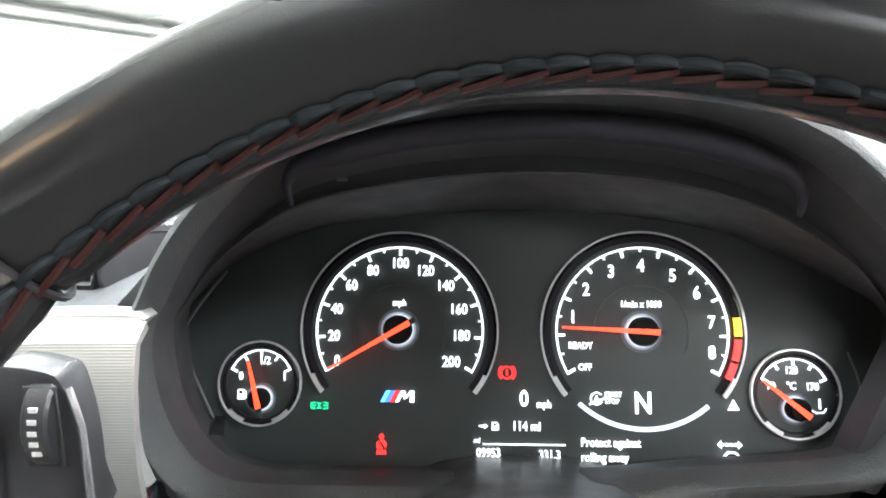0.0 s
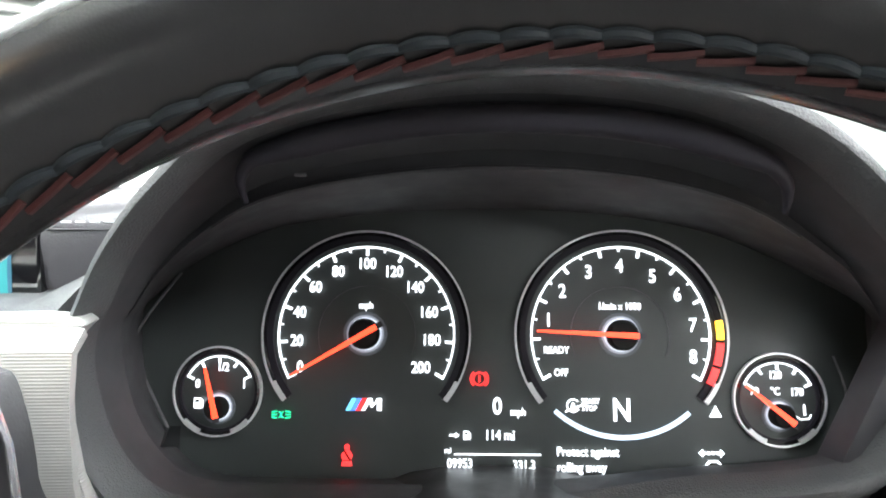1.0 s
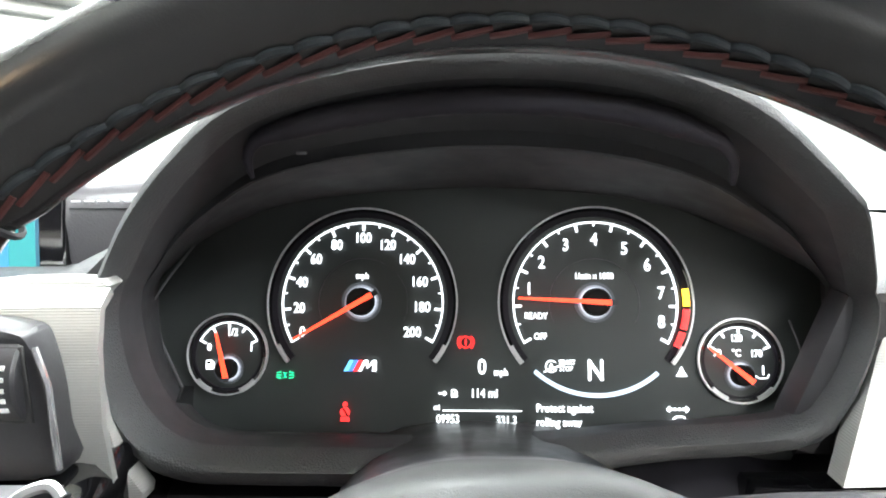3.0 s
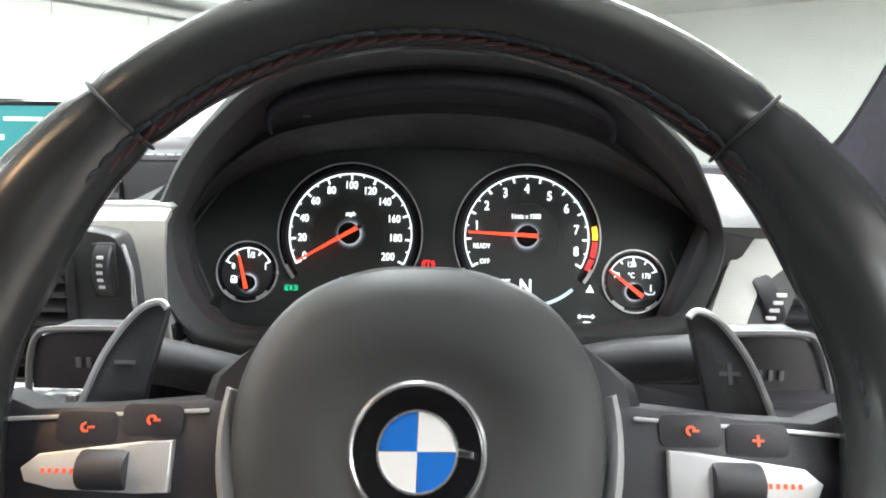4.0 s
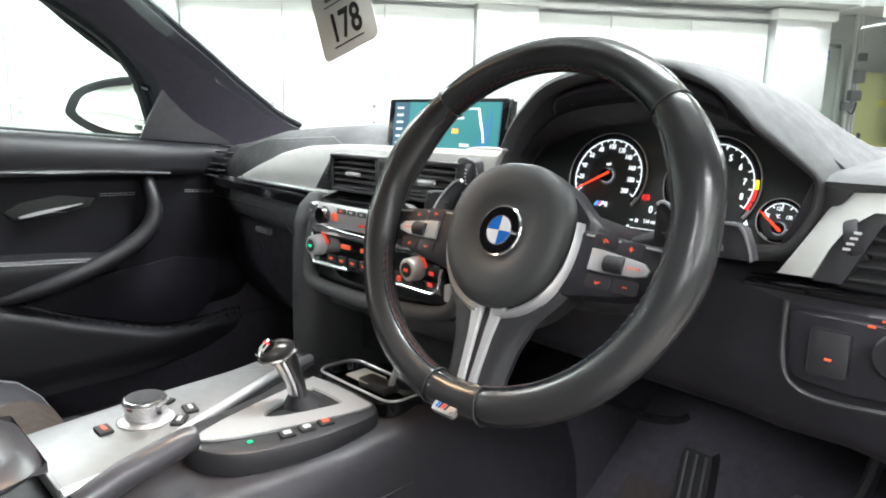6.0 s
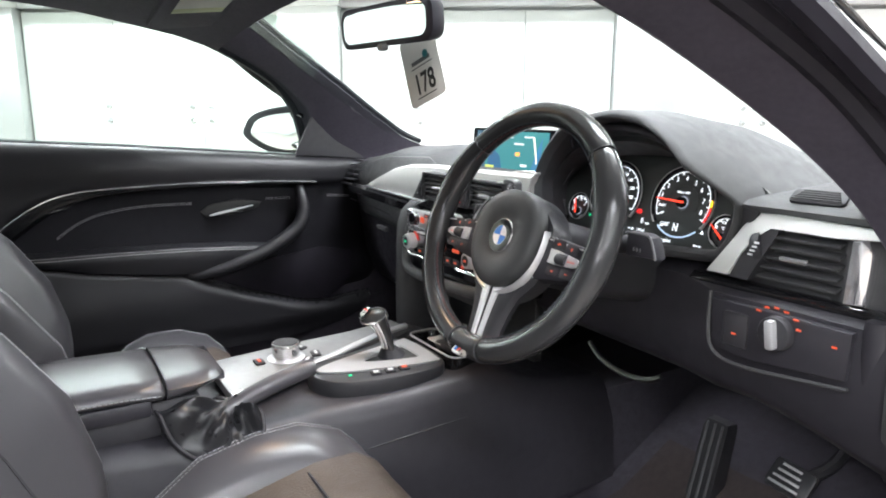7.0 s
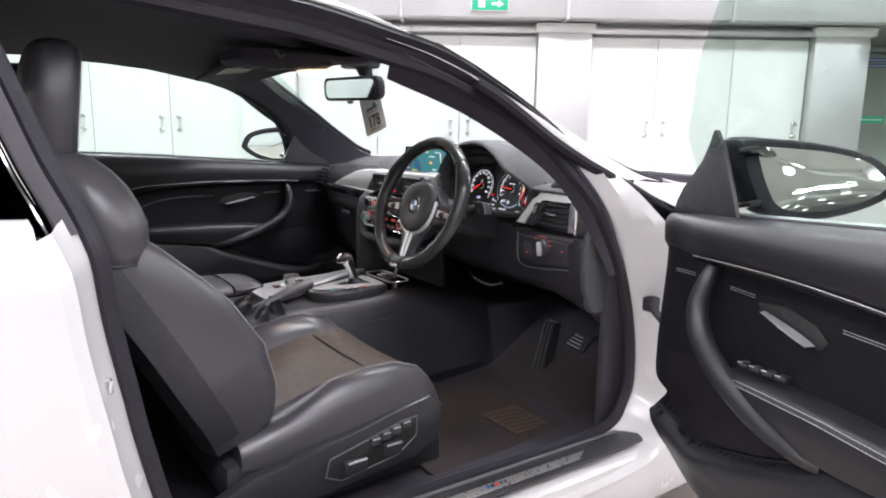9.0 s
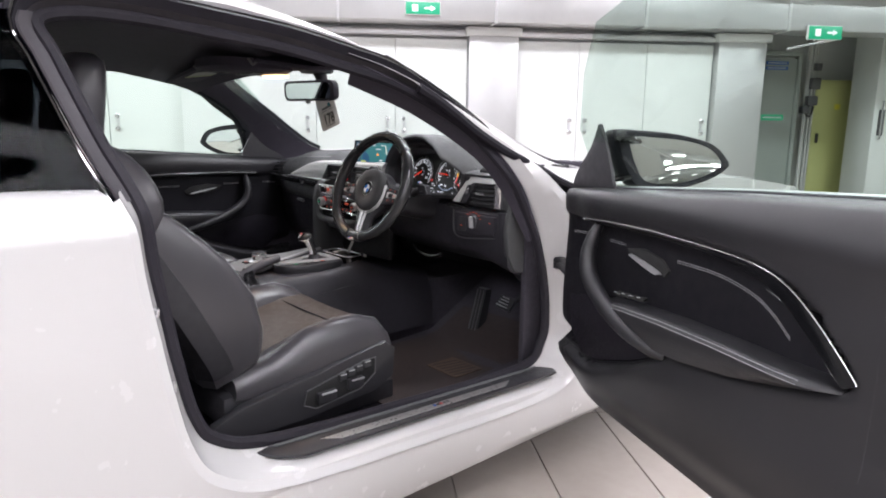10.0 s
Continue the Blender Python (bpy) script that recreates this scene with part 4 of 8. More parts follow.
        for x, y in ((0.098, 0.003), (0.122, 0.0), (0.1, -0.0305), (0.125, -0.0305)):
            b = B()
            flat_plate(b, [(s * x + p, y + q) for p, q in rounded_rect(0.0225, 0.0115, 0.003)], -0.0047, 0.0007, 0.0002)
            part("button", b, CONSOLE, sp, m=WHEEL_M)
        k = 0
        for x, y, kind in ((0.098, 0.003, 0), (0.122, 0.0, 1), (0.1, -0.0305, 2), (0.125, -0.0305, 3)):
            b = B()
            zz = -0.0034
            if kind == 1 and s > 0:
                box(b, (s * x, y, zz), (0.004, 0.0009, 0.0004))
                box(b, (s * x, y, zz + 0.0001), (0.0009, 0.004, 0.0004))
            elif kind == 3 and s > 0:
                box(b, (s * x, y, zz), (0.004, 0.001, 0.0004))
            else:
                arc_band(b, s * x, y, 0.001, 0.0019, 20 + 70 * kind, 260 + 50 * kind, zz, 0.0004, 8)
                box(b, (s * x + 0.0018, y, zz), (0.0024, 0.0009, 0.0004))
            part("symbol", b, GLOW_ORANGE, sp, "lit orange symbol", m=WHEEL_M)
        b = B()
        for k in range(5):
            box(b, (s * (0.124 + k * 0.0026), -0.0152, -0.0009), (0.0012, 0.0018, 0.0003))
        part("lit_word", b, GLOW_ORANGE, sp, "small lit word", m=WHEEL_M)
        # shift paddle
        b = B()
        pad = [(0.12, -0.002), (0.1175, 0.02), (0.1135, 0.042), (0.1125, 0.049), (0.117, 0.0515), (0.126, 0.047), (0.137, 0.031), (0.144, 0.012), (0.148, -0.004)]
        flat_plate(b, [(s * x, y) for x, y in pad], -0.046, 0.005, 0.0012)
        pd = part("shift_paddle", b, PLASTIC, w, "black shift paddle with a bright edge", m=WHEEL_M)
        b = B()
        tube(b, [(s * x, y, -0.041) for x, y in smooth2([(0.1128, 0.0485), (0.117, 0.0513), (0.126, 0.0468), (0.137, 0.0308), (0.144, 0.012), (0.148, -0.004)])], 0.0016, 6)
        part("paddle_edge", b, SATIN, pd, m=WHEEL_M)
        b = B()
        box(b, (s * 0.1285, 0.025, -0.0405), (0.009, 0.0018, 0.0006))
        if s > 0:
            box(b, (s * 0.1285, 0.025, -0.0404), (0.0018, 0.009, 0.0006))
        part("paddle_sign", b, GREY, pd, m=WHEEL_M)
    b = B()
    sec = [[Vector((x, y, z)) for x, z in ((-0.003, -0.014), (-0.003, -0.004), (0.003, -0.004), (0.003, -0.014))] for y in (-0.07, -0.11, -0.15)]
    loft(b, sec)
    part("spoke_slot", b, DEEP, w, m=WHEEL_M)
    # badge at the foot of the rim: plain stripes
    Mb = WHEEL_M @ Matrix.Translation((0, -0.169, 0.0098)) @ pose(0, 0, 0, -28)
    b = B()
    flat_plate(b, rounded_rect(0.026, 0.0135, 0.003), 0, 0.006, 0.0008)
    bd = part("rim_badge", b, DARKSATIN, w, "small silver badge with coloured stripes", m=Mb)
    for k, m in enumerate((BLUE, INK, RED, INK)):
        b = B()
        flat_plate(b, [(-0.0095 + 0.0035 * k, -0.0035), (-0.0068 + 0.0035 * k, -0.0035), (-0.0048 + 0.0035 * k, 0.0035), (-0.0075 + 0.0035 * k, 0.0035)], 0.0061, 0.0003)
        part("stripe", b, m, bd, m=Mb)
    return w


def smooth2(pts):
    return [(p.x, p.y) for p in smooth_path([(x, y, 0) for x, y in pts], 5)]


build_wheel()


# ---- instrument cluster ----
CL_M = Matrix.Translation((0.36, 0.278, 0.892)) @ pose(0, 0, 0, 74.9)
U = 0.00029          # one small division of the dials' artwork, in metres


def cu(a, b, z=0.0):
    return Vector(((a - 873.5) * U, (592 - b) * U, z))


CL_OUT = [(230, 640), (252, 560), (325, 470), (470, 412), (640, 388), (860, 380), (1080, 388), (1260, 405), (1400, 445), (1530, 540), (1525, 640), (1462, 780), (1415, 860), (335, 860), (290, 800)]


def build_cluster():
    c = thing("instrument_cluster", "black instrument cluster with lit white round dials", "instrument cluster", (0.36, 0.29, 0.81))
    b = B()
    prism(b, [cu(873 + (x - 873) * 1.08, 610 + (y - 610) * 1.1, -0.012) for x, y in CL_OUT], (0, 0, 0.01))
    part("dial_panel", b, mat("dial_face_black", (0.03, 0.034, 0.033), 0.45, vary=0.15, scale=12), c, m=CL_M)

    def write(words, x, y, h, align="CENTER", m=GLOW_WHITE, squash=0.82):
        lettering("lettering", words, h * U / 0.69, CL_M @ Matrix.Translation(cu(x, y, 0.0012)), m, c, align=align, squash=squash, bold=0.016)

    def dial(name, cx, cy, r_ring, ring_from, ring_to, r_scale, a0, a1, majors, minors, wide, label):
        p0 = cu(cx, cy)
        b = B()
        arc_band(b, p0.x, p0.y, (r_ring - 3.2) * U, r_ring * U, ring_from, ring_to, -0.001, 0.0026, 72)
        ring = part(name, b, SATIN, c, label, m=CL_M)
        full = ring_to - ring_from == 360
        for r0, r1, z, m in ((r_ring - 9, r_ring - 3.2, 0.0006, GLOSS), (r_ring - (14 if full else 20), r_ring - 9, -0.0004, RAIL)):
            b = B()
            arc_band(b, p0.x, p0.y, r0 * U, r1 * U, ring_from, ring_to, -0.002, 0.002 + z, 72)
            part("ring_step", b, m, ring, m=CL_M)
        feet = ((222, 248), (292, 318)) if full else ((ring_from - 12, ring_from), (ring_to, ring_to + 12))
        for f0, f1 in feet:
            b = B()
            arc_band(b, p0.x, p0.y, (r_ring - 9) * U, (r_ring - 1) * U, f0, f1, 0.0008, 0.0018, 10)
            part("ring_foot", b, SATIN, ring, "bright end of the ring", m=CL_M)
        b = B()
        arc_band(b, p0.x, p0.y, (r_scale - wide * 0.75) * U, r_scale * U, a0, a1, -0.0015, 0.001, 64)
        part("scale_arc", b, GLOW_WHITE, ring, m=CL_M)

        def tick(a, length, thick):
            b = B()
            rc = (r_scale - length / 2) * U
            box(b, (0, 0, 0), (length * U, thick * U, 0.001), 0, Matrix.Translation(p0 + Vector((rc * math.cos(radians(a)), rc * math.sin(radians(a)), -0.0008))) @ pose(0, 0, 0, 0, 0, a))
            part("tick", b, GLOW_WHITE, ring, m=CL_M)
        for k in range(majors):
            a = a0 + (a1 - a0) * k / (majors - 1)
            tick(a, 17 * wide / 4, 4.6 * wide / 4)
            if minors and k < majors - 1:
                tick(a + (a1 - a0) / (majors - 1) / 2, 9 * wide / 4, 3 * wide / 4)
        return ring

    def needle(ring, cx, cy, tx, ty, r_hub, tail):
        p, t = cu(cx, cy, 0.006), cu(tx, ty, 0.006)
        d = (t - p).normalized()
        s = Vector((-d.y, d.x, 0))
        b = B()
        lathe(b, [(0.0, -0.006), (r_hub * U, -0.006), (r_hub * U, -0.001), (r_hub * U * 0.85, 0.0005), (0, 0.0005)], 28, Matrix.Translation(p))
        part("needle_hub", b, HUB, ring, m=CL_M)
        # three bands of falling emission paint the soft glow round the hub
        b = B()
        q = cu(cx, cy)
        arc_band(b, q.x, q.y, r_hub * U * 0.98, r_hub * U * 1.1, 0, 360, -0.0018, 0.0008, 28)
        part("hub_halo", b, GLOW_HALO, ring, "painted glow round the needle hub", m=CL_M)
        for r0, r1, m in ((1.1, 1.24, GLOW_HALO_MID), (1.24, 1.45, GLOW_HALO_FAINT)):
            b = B()
            arc_band(b, q.x, q.y, r_hub * U * r0, r_hub * U * r1, 0, 360, -0.0018, 0.0006, 28)
            part("hub_halo", b, m, ring, m=CL_M)
        b = B()
        prism(b, [p - d * tail * U * 0.72 + s * 5 * U, t + s * 1.8 * U, t - s * 1.8 * U, p - d * tail * U * 0.72 - s * 5 * U], (0, 0, 0.0012))
        part("needle", b, GLOW_RED, ring, "lit red needle", m=CL_M)
        b = B()
        prism(b, [p - d * tail * U + s * 5 * U, p - d * tail * U * 0.68 + s * 5.5 * U, p - d * tail * U * 0.68 - s * 5.5 * U, p - d * tail * U - s * 5 * U], (0, 0, 0.0014))
        part("needle_tail", b, DEEP, ring, m=CL_M)

    def inner_ring(ring, cx, cy, r):
        p = cu(cx, cy)
        b = B()
        arc_band(b, p.x, p.y, (r - 2) * U, r * U, -25, 205, -0.002, 0.0007, 40)
        part("inner_ring", b, PLASTIC, ring, m=CL_M)

    sp = dial("speedometer", 648, 592, 186, 219, -39, 158, 209, -29, 11, True, 4, "speedometer ring with silver rim")
    needle(sp, 646, 591, 519, 664, 27, 38)
    inner_ring(sp, 648, 592, 88)
    for v, x, y in ((0, 533, 650), (20, 526, 604), (40, 530, 554), (60, 557, 509), (80, 597, 481), (100, 648, 467), (120, 696, 481), (140, 734, 509), (160, 759, 553), (180, 764, 602), (200, 746, 650)):
        write(str(v), x, y, 19)
    write("mph", 648, 541, 12)
    ta = dial("rev_counter", 1099, 592, 188, 219, -39, 159, 209, -29, 10, True, 4, "rev counter ring with silver rim")
    needle(ta, 1099, 591, 949, 584, 27, 38)
    inner_ring(ta, 1099, 592, 88)
    for v, x, y in ((1, 971, 566), (2, 996, 515), (3, 1043, 481), (4, 1098, 470), (5, 1156, 488), (6, 1199, 520), (7, 1224, 574), (8, 1223, 629)):
        write(str(v), x, y, 23)
    write("1/min x 1000", 1096, 541, 12)
    write("READY", 984, 618, 12)
    write("OFF", 992, 657, 12)
    pc = cu(1099, 592)
    for a0, a1, m in ((9, -2, GLOW_AMBER), (-4, -17, GLOW_WARN), (-19, -29, GLOW_WARN)):
        b = B()
        arc_band(b, pc.x, pc.y, 166 * U, 178 * U, a0, a1, 0.001, 0.001, 6)
        part("zone_bar", b, m, ta, m=CL_M)
    b = B()
    arc_band(b, pc.x, pc.y, 172 * U, 180 * U, -132, -49, -0.001, 0.001, 40)
    part("lower_arc", b, GLOW_BLUE, c, "pale blue lit arc", m=CL_M)
    fu = dial("fuel_gauge", 388, 692.6, 79, 0, 360, 62, 155, 25, 5, False, 3, "small round fuel gauge")
    needle(fu, 389, 721, 371, 651, 20, 24)
    for w, x, y in (("0", 353, 680), ("1/2", 397, 651), ("1", 435, 681)):
        write(w, x, y, 14)
    oi = dial("oil_gauge", 1370, 701, 81, 0, 360, 64, 155, 25, 5, False, 3, "small round oil temperature gauge")
    needle(oi, 1370, 728, 1304, 675, 20, 28)
    for w, x, y in (("70", 1326, 687), ("120", 1363, 659), ("170", 1399, 688), ("°C", 1362, 687)):
        write(w, x, y, 13)
    write("0", 880, 716, 28)
    write("mph", 916, 725, 13)
    write("114 mi", 884, 765, 16)
    write("mi", 794, 791, 10)
    write("09953", 815, 813, 15)
    write("331.3", 926, 815, 15)
    write("N", 1096, 722, 38, squash=0.78)
    write("A", 1012, 714, 12, squash=0.9)
    write("START", 1042, 706, 9)
    write("STOP", 1040, 718, 9)
    write("Protect against", 982, 792, 15, "LEFT")
    write("rolling away", 982, 818, 15, "LEFT")

    def sign(m, maker, name="symbol", label=""):
        b = B()
        maker(b)
        part(name, b, m, c, label, m=CL_M)

    def bar(x, y, w, h, turn=0):
        return lambda b: box(b, (0, 0, 0), (w * U, h * U, 0.0008), 0, Matrix.Translation(cu(x, y, 0.001)) @ pose(0, 0, 0, 0, 0, turn))
    sign(GLOW_WHITE, bar(880, 797, 150, 2.2), "rule")
    sign(GLOW_WHITE, bar(1025, 713, 58, 2.5, 22), "strike")
    for k, m in enumerate((glow("badge_pale_blue", (0.12, 0.45, 0.85), 0.7), glow("badge_blue", (0.05, 0.15, 0.7), 0.7), GLOW_WARN)):
        x = 617 + k * 9
        sign(m, lambda b, x=x: prism(b, [cu(x - 2, 724, 0.001), cu(x + 6, 724, 0.001), cu(x + 17, 703, 0.001), cu(x + 9, 703, 0.001)], (0, 0, 0.0006)), "badge_stripe")
    for pts in (((643, 724), (649, 724), (660, 703), (654, 703)), ((654, 703), (661, 703), (664, 716), (660, 719)), ((660, 719), (664, 716), (677, 703), (670, 703)), ((670, 724), (678, 724), (678, 703), (671, 703))):
        sign(GLOW_WHITE, lambda b, pts=pts: prism(b, [cu(x, y, 0.001) for x, y in pts], (0, 0, 0.0006)), "badge_stroke")
    q = cu(849, 668)
    for r0, r1, a0, a1 in ((9.5, 12, 0, 360), (14, 16.5, 130, 230), (14, 16.5, -50, 50)):
        sign(GLOW_WARN, lambda b, r0=r0, r1=r1, a0=a0, a1=a1: arc_band(b, q.x, q.y, r0 * U, r1 * U, a0, a1, 0.001, 0.0007, 20), "brake_lamp", "lit red brake warning lamp")
    sign(GLOW_WARN, bar(849, 668, 3, 12), "brake_lamp")
    bl = cu(619, 786)
    sign(GLOW_WARN, lambda b: lathe(b, [(0.0, 0.0), (4.6 * U, 0.0), (4.6 * U, 0.0007), (0.0, 0.0007)], 14, Matrix.Translation((bl.x, bl.y, 0.001))), "belt_lamp", "lit red seat belt lamp")
    for pts in (((614, 792), (624, 792), (629, 800), (626, 808), (612, 808), (609, 800)), ((611, 810), (627, 810), (628, 818), (610, 818))):
        sign(GLOW_WARN, lambda b, pts=pts: prism(b, [cu(x, y, 0.001) for x, y in pts], (0, 0, 0.0006)), "belt_lamp")
    sign(HUB, lambda b: prism(b, [cu(x, y, 0.0018) for x, y in ((613, 792), (616, 792), (627, 808), (623, 808))], (0, 0, 0.0004)), "belt_lamp")
    for s in (-1, 1):
        for k in (-1, 0, 1):
            sign(GLOW_GREEN, bar(502 + s * 12, 732 + k * 5, 9, 2, s * k * 12), "side_light_lamp")
        g = cu(502 + s * 4, 732)
        sign(GLOW_GREEN, lambda b, g=g, s=s: arc_band(b, g.x, g.y, 3.5 * U, 5.5 * U, -90 if s < 0 else 90, 90 if s < 0 else 270, 0.001, 0.0006, 8), "side_light_lamp")
    for ox, oy, k in ((354, 713, 1.0), (826, 765, 0.8)):
        sign(GLOW_WHITE, bar(ox, oy, 12 * k, 18 * k), "pump_symbol")
        sign(HUB, lambda b, ox=ox, oy=oy, k=k: box(b, (0, 0, 0), (7 * k * U, 5 * k * U, 0.0004), 0, Matrix.Translation(cu(ox, oy - 4 * k, 0.0017))), "pump_symbol")
        sign(GLOW_WHITE, bar(ox + 8 * k, oy + 1, 2.5 * k, 14 * k), "pump_symbol")
    sign(GLOW_WHITE, bar(803, 765, 12, 3), "arrow_symbol")
    sign(GLOW_WHITE, lambda b: prism(b, [cu(807, 760, 0.001), cu(807, 770, 0.001), cu(814, 765, 0.001)], (0, 0, 0.0006)), "arrow_symbol")
    sign(GLOW_WHITE, lambda b: prism(b, [cu(1247, 731, 0.001), cu(1268, 731, 0.001), cu(1257.5, 712, 0.001)], (0, 0, 0.0006)), "warning_triangle")
    for k in range(4):
        sign(GLOW_WHITE, bar(1235 + k * 8, 792, 5, 5), "arrow_symbol")
    sign(GLOW_WHITE, lambda b: prism(b, [cu(1226, 792, 0.001), cu(1233, 785, 0.001), cu(1233, 799, 0.001)], (0, 0, 0.0006)), "arrow_symbol")
    sign(GLOW_WHITE, lambda b: prism(b, [cu(1270, 792, 0.001), cu(1263, 785, 0.001), cu(1263, 799, 0.001)], (0, 0, 0.0006)), "arrow_symbol")
    body = ((1221, 824), (1221, 818), (1226, 814), (1236, 812), (1243, 804), (1258, 804), (1266, 812), (1274, 815), (1275, 824), (1270, 825), (1267, 820), (1262, 820), (1259, 825), (1240, 825), (1237, 820), (1231, 820), (1228, 825))
    sign(GLOW_WHITE, lambda b: prism(b, [cu(x, y, 0.001) for x, y in body], (0, 0, 0.0006)), "car_symbol")
    sign(HUB, lambda b: prism(b, [cu(x, y, 0.0018) for x, y in ((1240, 812), (1245, 807), (1256, 807), (1261, 812))], (0, 0, 0.0003)), "car_symbol")
    for x in (1234, 1264.5):
        sign(GLOW_WHITE, lambda b, x=x: arc_band(b, cu(x, 825).x, cu(x, 825).y, 1.2 * U, 4.2 * U, 0, 360, 0.001, 0.0006, 12), "car_symbol")
    p = cu(1012, 713)
    sign(GLOW_WHITE, lambda b: arc_band(b, p.x, p.y, 9.5 * U, 12 * U, 40, 330, 0.001, 0.0006, 16), "stop_symbol")
    sign(GLOW_WHITE, lambda b: tube(b, [cu(x, y, 0.001) for x, y in ((1396, 729), (1404, 734), (1418, 733), (1422, 726))], 1.3 * U, 5), "oil_symbol")
    sign(GLOW_WHITE, bar(1411, 718, 2.5, 18), "oil_symbol")
    edge = smooth_path([(0.205, 0.268, 0.926), (0.187, 0.267, 0.904), (0.179, 0.266, 0.888), (0.184, 0.266, 0.872), (0.2, 0.266, 0.832), (0.206, 0.265, 0.829), (0.229, 0.265, 0.829), (0.236, 0.265, 0.82)], 4)
    b = B()
    tube(b, edge, 0.0007, 5)
    part("window_edge", b, GREY, c, "fine bright edge of the display window")
    b = B()
    tube(b, smooth_path([(0.528, 0.268, 0.885), (0.536, 0.267, 0.86), (0.522, 0.266, 0.832), (0.51, 0.265, 0.826)], 4), 0.0006, 5)
    part("window_edge", b, GREY, c)


build_cluster()


# ---- dashboard ----
def foot_y(x):
    return 0.69 - 0.21 * (x / 0.735) ** 2


def stitch_line(pts, parent, material=None, r=0.0007, dash=0.0045, gap=0.002, name="stitching"):
    """A seam of short threads along a polyline, joined into one part."""
    p = [Vector(q) for q in pts]
    b = B()
    for a, c in zip(p, p[1:]):
        d = c - a
        L = d.length
        n = max(1, int(L / (dash + gap)))
        for k in range(n):
            s = a + d * (k / n)
            e = a + d * ((k + dash / (dash + gap)) / n)
            t = d.normalized()
            u = t.cross(Vector((0, 0, 1)))
            u = (u if u.length > 1e-3 else Vector((1, 0, 0))).normalized() * r
            v = t.cross(u).normalized() * r
            q = [s + u, s + v, s - u, s - v]
            w = [e + u, e + v, e - u, e - v]
            va, vb = [b.verts.new(z) for z in q], [b.verts.new(z) for z in w]
            ring_faces(b, va, vb)
    return tagged(part(name, b, material or STITCH, parent), kind="stuff")


def build_dash():
    d = thing("dashboard", "black leather-grained dashboard with a silver trim band", "dashboard", (0, 0.4, 0.5))
    # leather top and front, passenger side and middle
    b = B()
    rings = []
    for x in (-0.77, -0.74, -0.66, -0.56, -0.46, -0.36, -0.26, -0.19, -0.165, -0.14, -0.06, 0.04, 0.12, 0.172):
        yf = lerp_table(TRIM_Y, x) + 0.012
        zt = lerp_table(DASH_Z, x)
        fy = foot_y(x)
        zb = 0.94 - 0.02 * (x / 0.735) ** 2
        rings.append([(x, fy, zb), (x, 0.5 * fy + 0.5 * (yf + 0.12), 0.5 * zb + 0.5 * zt + 0.004), (x, yf + 0.12, zt), (x, yf + 0.06, zt - 0.006), (x, yf + 0.03, zt - 0.016), (x, yf + 0.012, zt - 0.032), (x, yf, 0.86 if zt > 0.908 else zt - 0.05), (x, yf, 0.835),
                      (x, yf + 0.01, 0.806), (x, yf + 0.035, 0.802), (x, fy, 0.802)])
    loft(b, rings)
    part("dash_top", b, SOFT, d, "grained black dash top", 50)
    # right-hand shoulder
    b = B()
    rings = []
    for x, zt in ((0.551, 0.91), (0.58, 0.926), (0.62, 0.93), (0.68, 0.921), (0.73, 0.912), (0.765, 0.9)):
        fy = foot_y(x)
        zb = 0.94 - 0.02 * (x / 0.735) ** 2
        rings.append([(x, fy, zb), (x, 0.42, 0.5 * zb + 0.5 * zt + 0.004), (x, 0.33, 0.45 * zt + 0.509), (x, 0.275, 0.2 * zt + 0.734), (x, 0.246, 0.9125), (x, 0.236, 0.907), (x, 0.238, 0.9), (x, 0.246, 0.897), (x, 0.243, 0.885), (x, 0.243, 0.81), (x, 0.27, 0.8), (x, fy, 0.8)])
    loft(b, rings)
    part("dash_shoulder", b, SOFT, d, "grained black dash top", 50)
    b = B()
    prism(b, [(0.752, y, z) for y, z in ((0.236, 0.905), (0.226, 0.84), (0.206, 0.8), (0.199, 0.75), (0.205, 0.685), (0.235, 0.628), (0.29, 0.62), (0.34, 0.66), (0.34, 0.9))], (0.024, 0, 0), 0.009)
    part("dash_end_cover", b, SOFT, d, "soft black end cover of the dash")
    # binnacle: a hood that closes round the dials
    L = [(0.36, 0.82), (0.26, 0.82), (0.218, 0.822), (0.199, 0.834), (0.186, 0.86), (0.181, 0.893), (0.183, 0.912), (0.19, 0.926), (0.202, 0.949), (0.222, 0.974), (0.252, 0.999), (0.302, 1.014), (0.36, 1.02), (0.42, 1.014), (0.464, 0.997), (0.495, 0.971), (0.522, 0.942), (0.546, 0.914), (0.552, 0.9), (0.55, 0.876), (0.54, 0.846), (0.52, 0.827), (0.44, 0.82)]
    lp = smooth_path([(x, 0, z) for x, z in L], 4, True)

    def hood(y, sx, sz, dz=0.0, lean=0.0, low=1.0):
        r = []
        for p in lp:
            z = 0.9 + (p.z - 0.9) * (sz if p.z > 0.9 else low) + dz
            w = min(1.0, max(0.0, (p.x - 0.34) / 0.13))
            w = w * w * (3 - 2 * w) * min(1.0, max(0.0, (0.3 - y) / 0.1))
            slant = 0.032 - 1.15 * (max(p.z, 0.9) - 0.908)
            r.append((0.357 + (p.x - 0.357) * sx, y + lean * (z - 0.9) + w * max(-0.022, min(0.03, slant)), z))
        return r
    b = B()
    back = []
    for p in lp:
        x = 0.357 + (p.x - 0.357) * 1.12
        back.append((x, 0.56, min(0.9 + (p.z - 0.9) * 0.45, 0.955)))
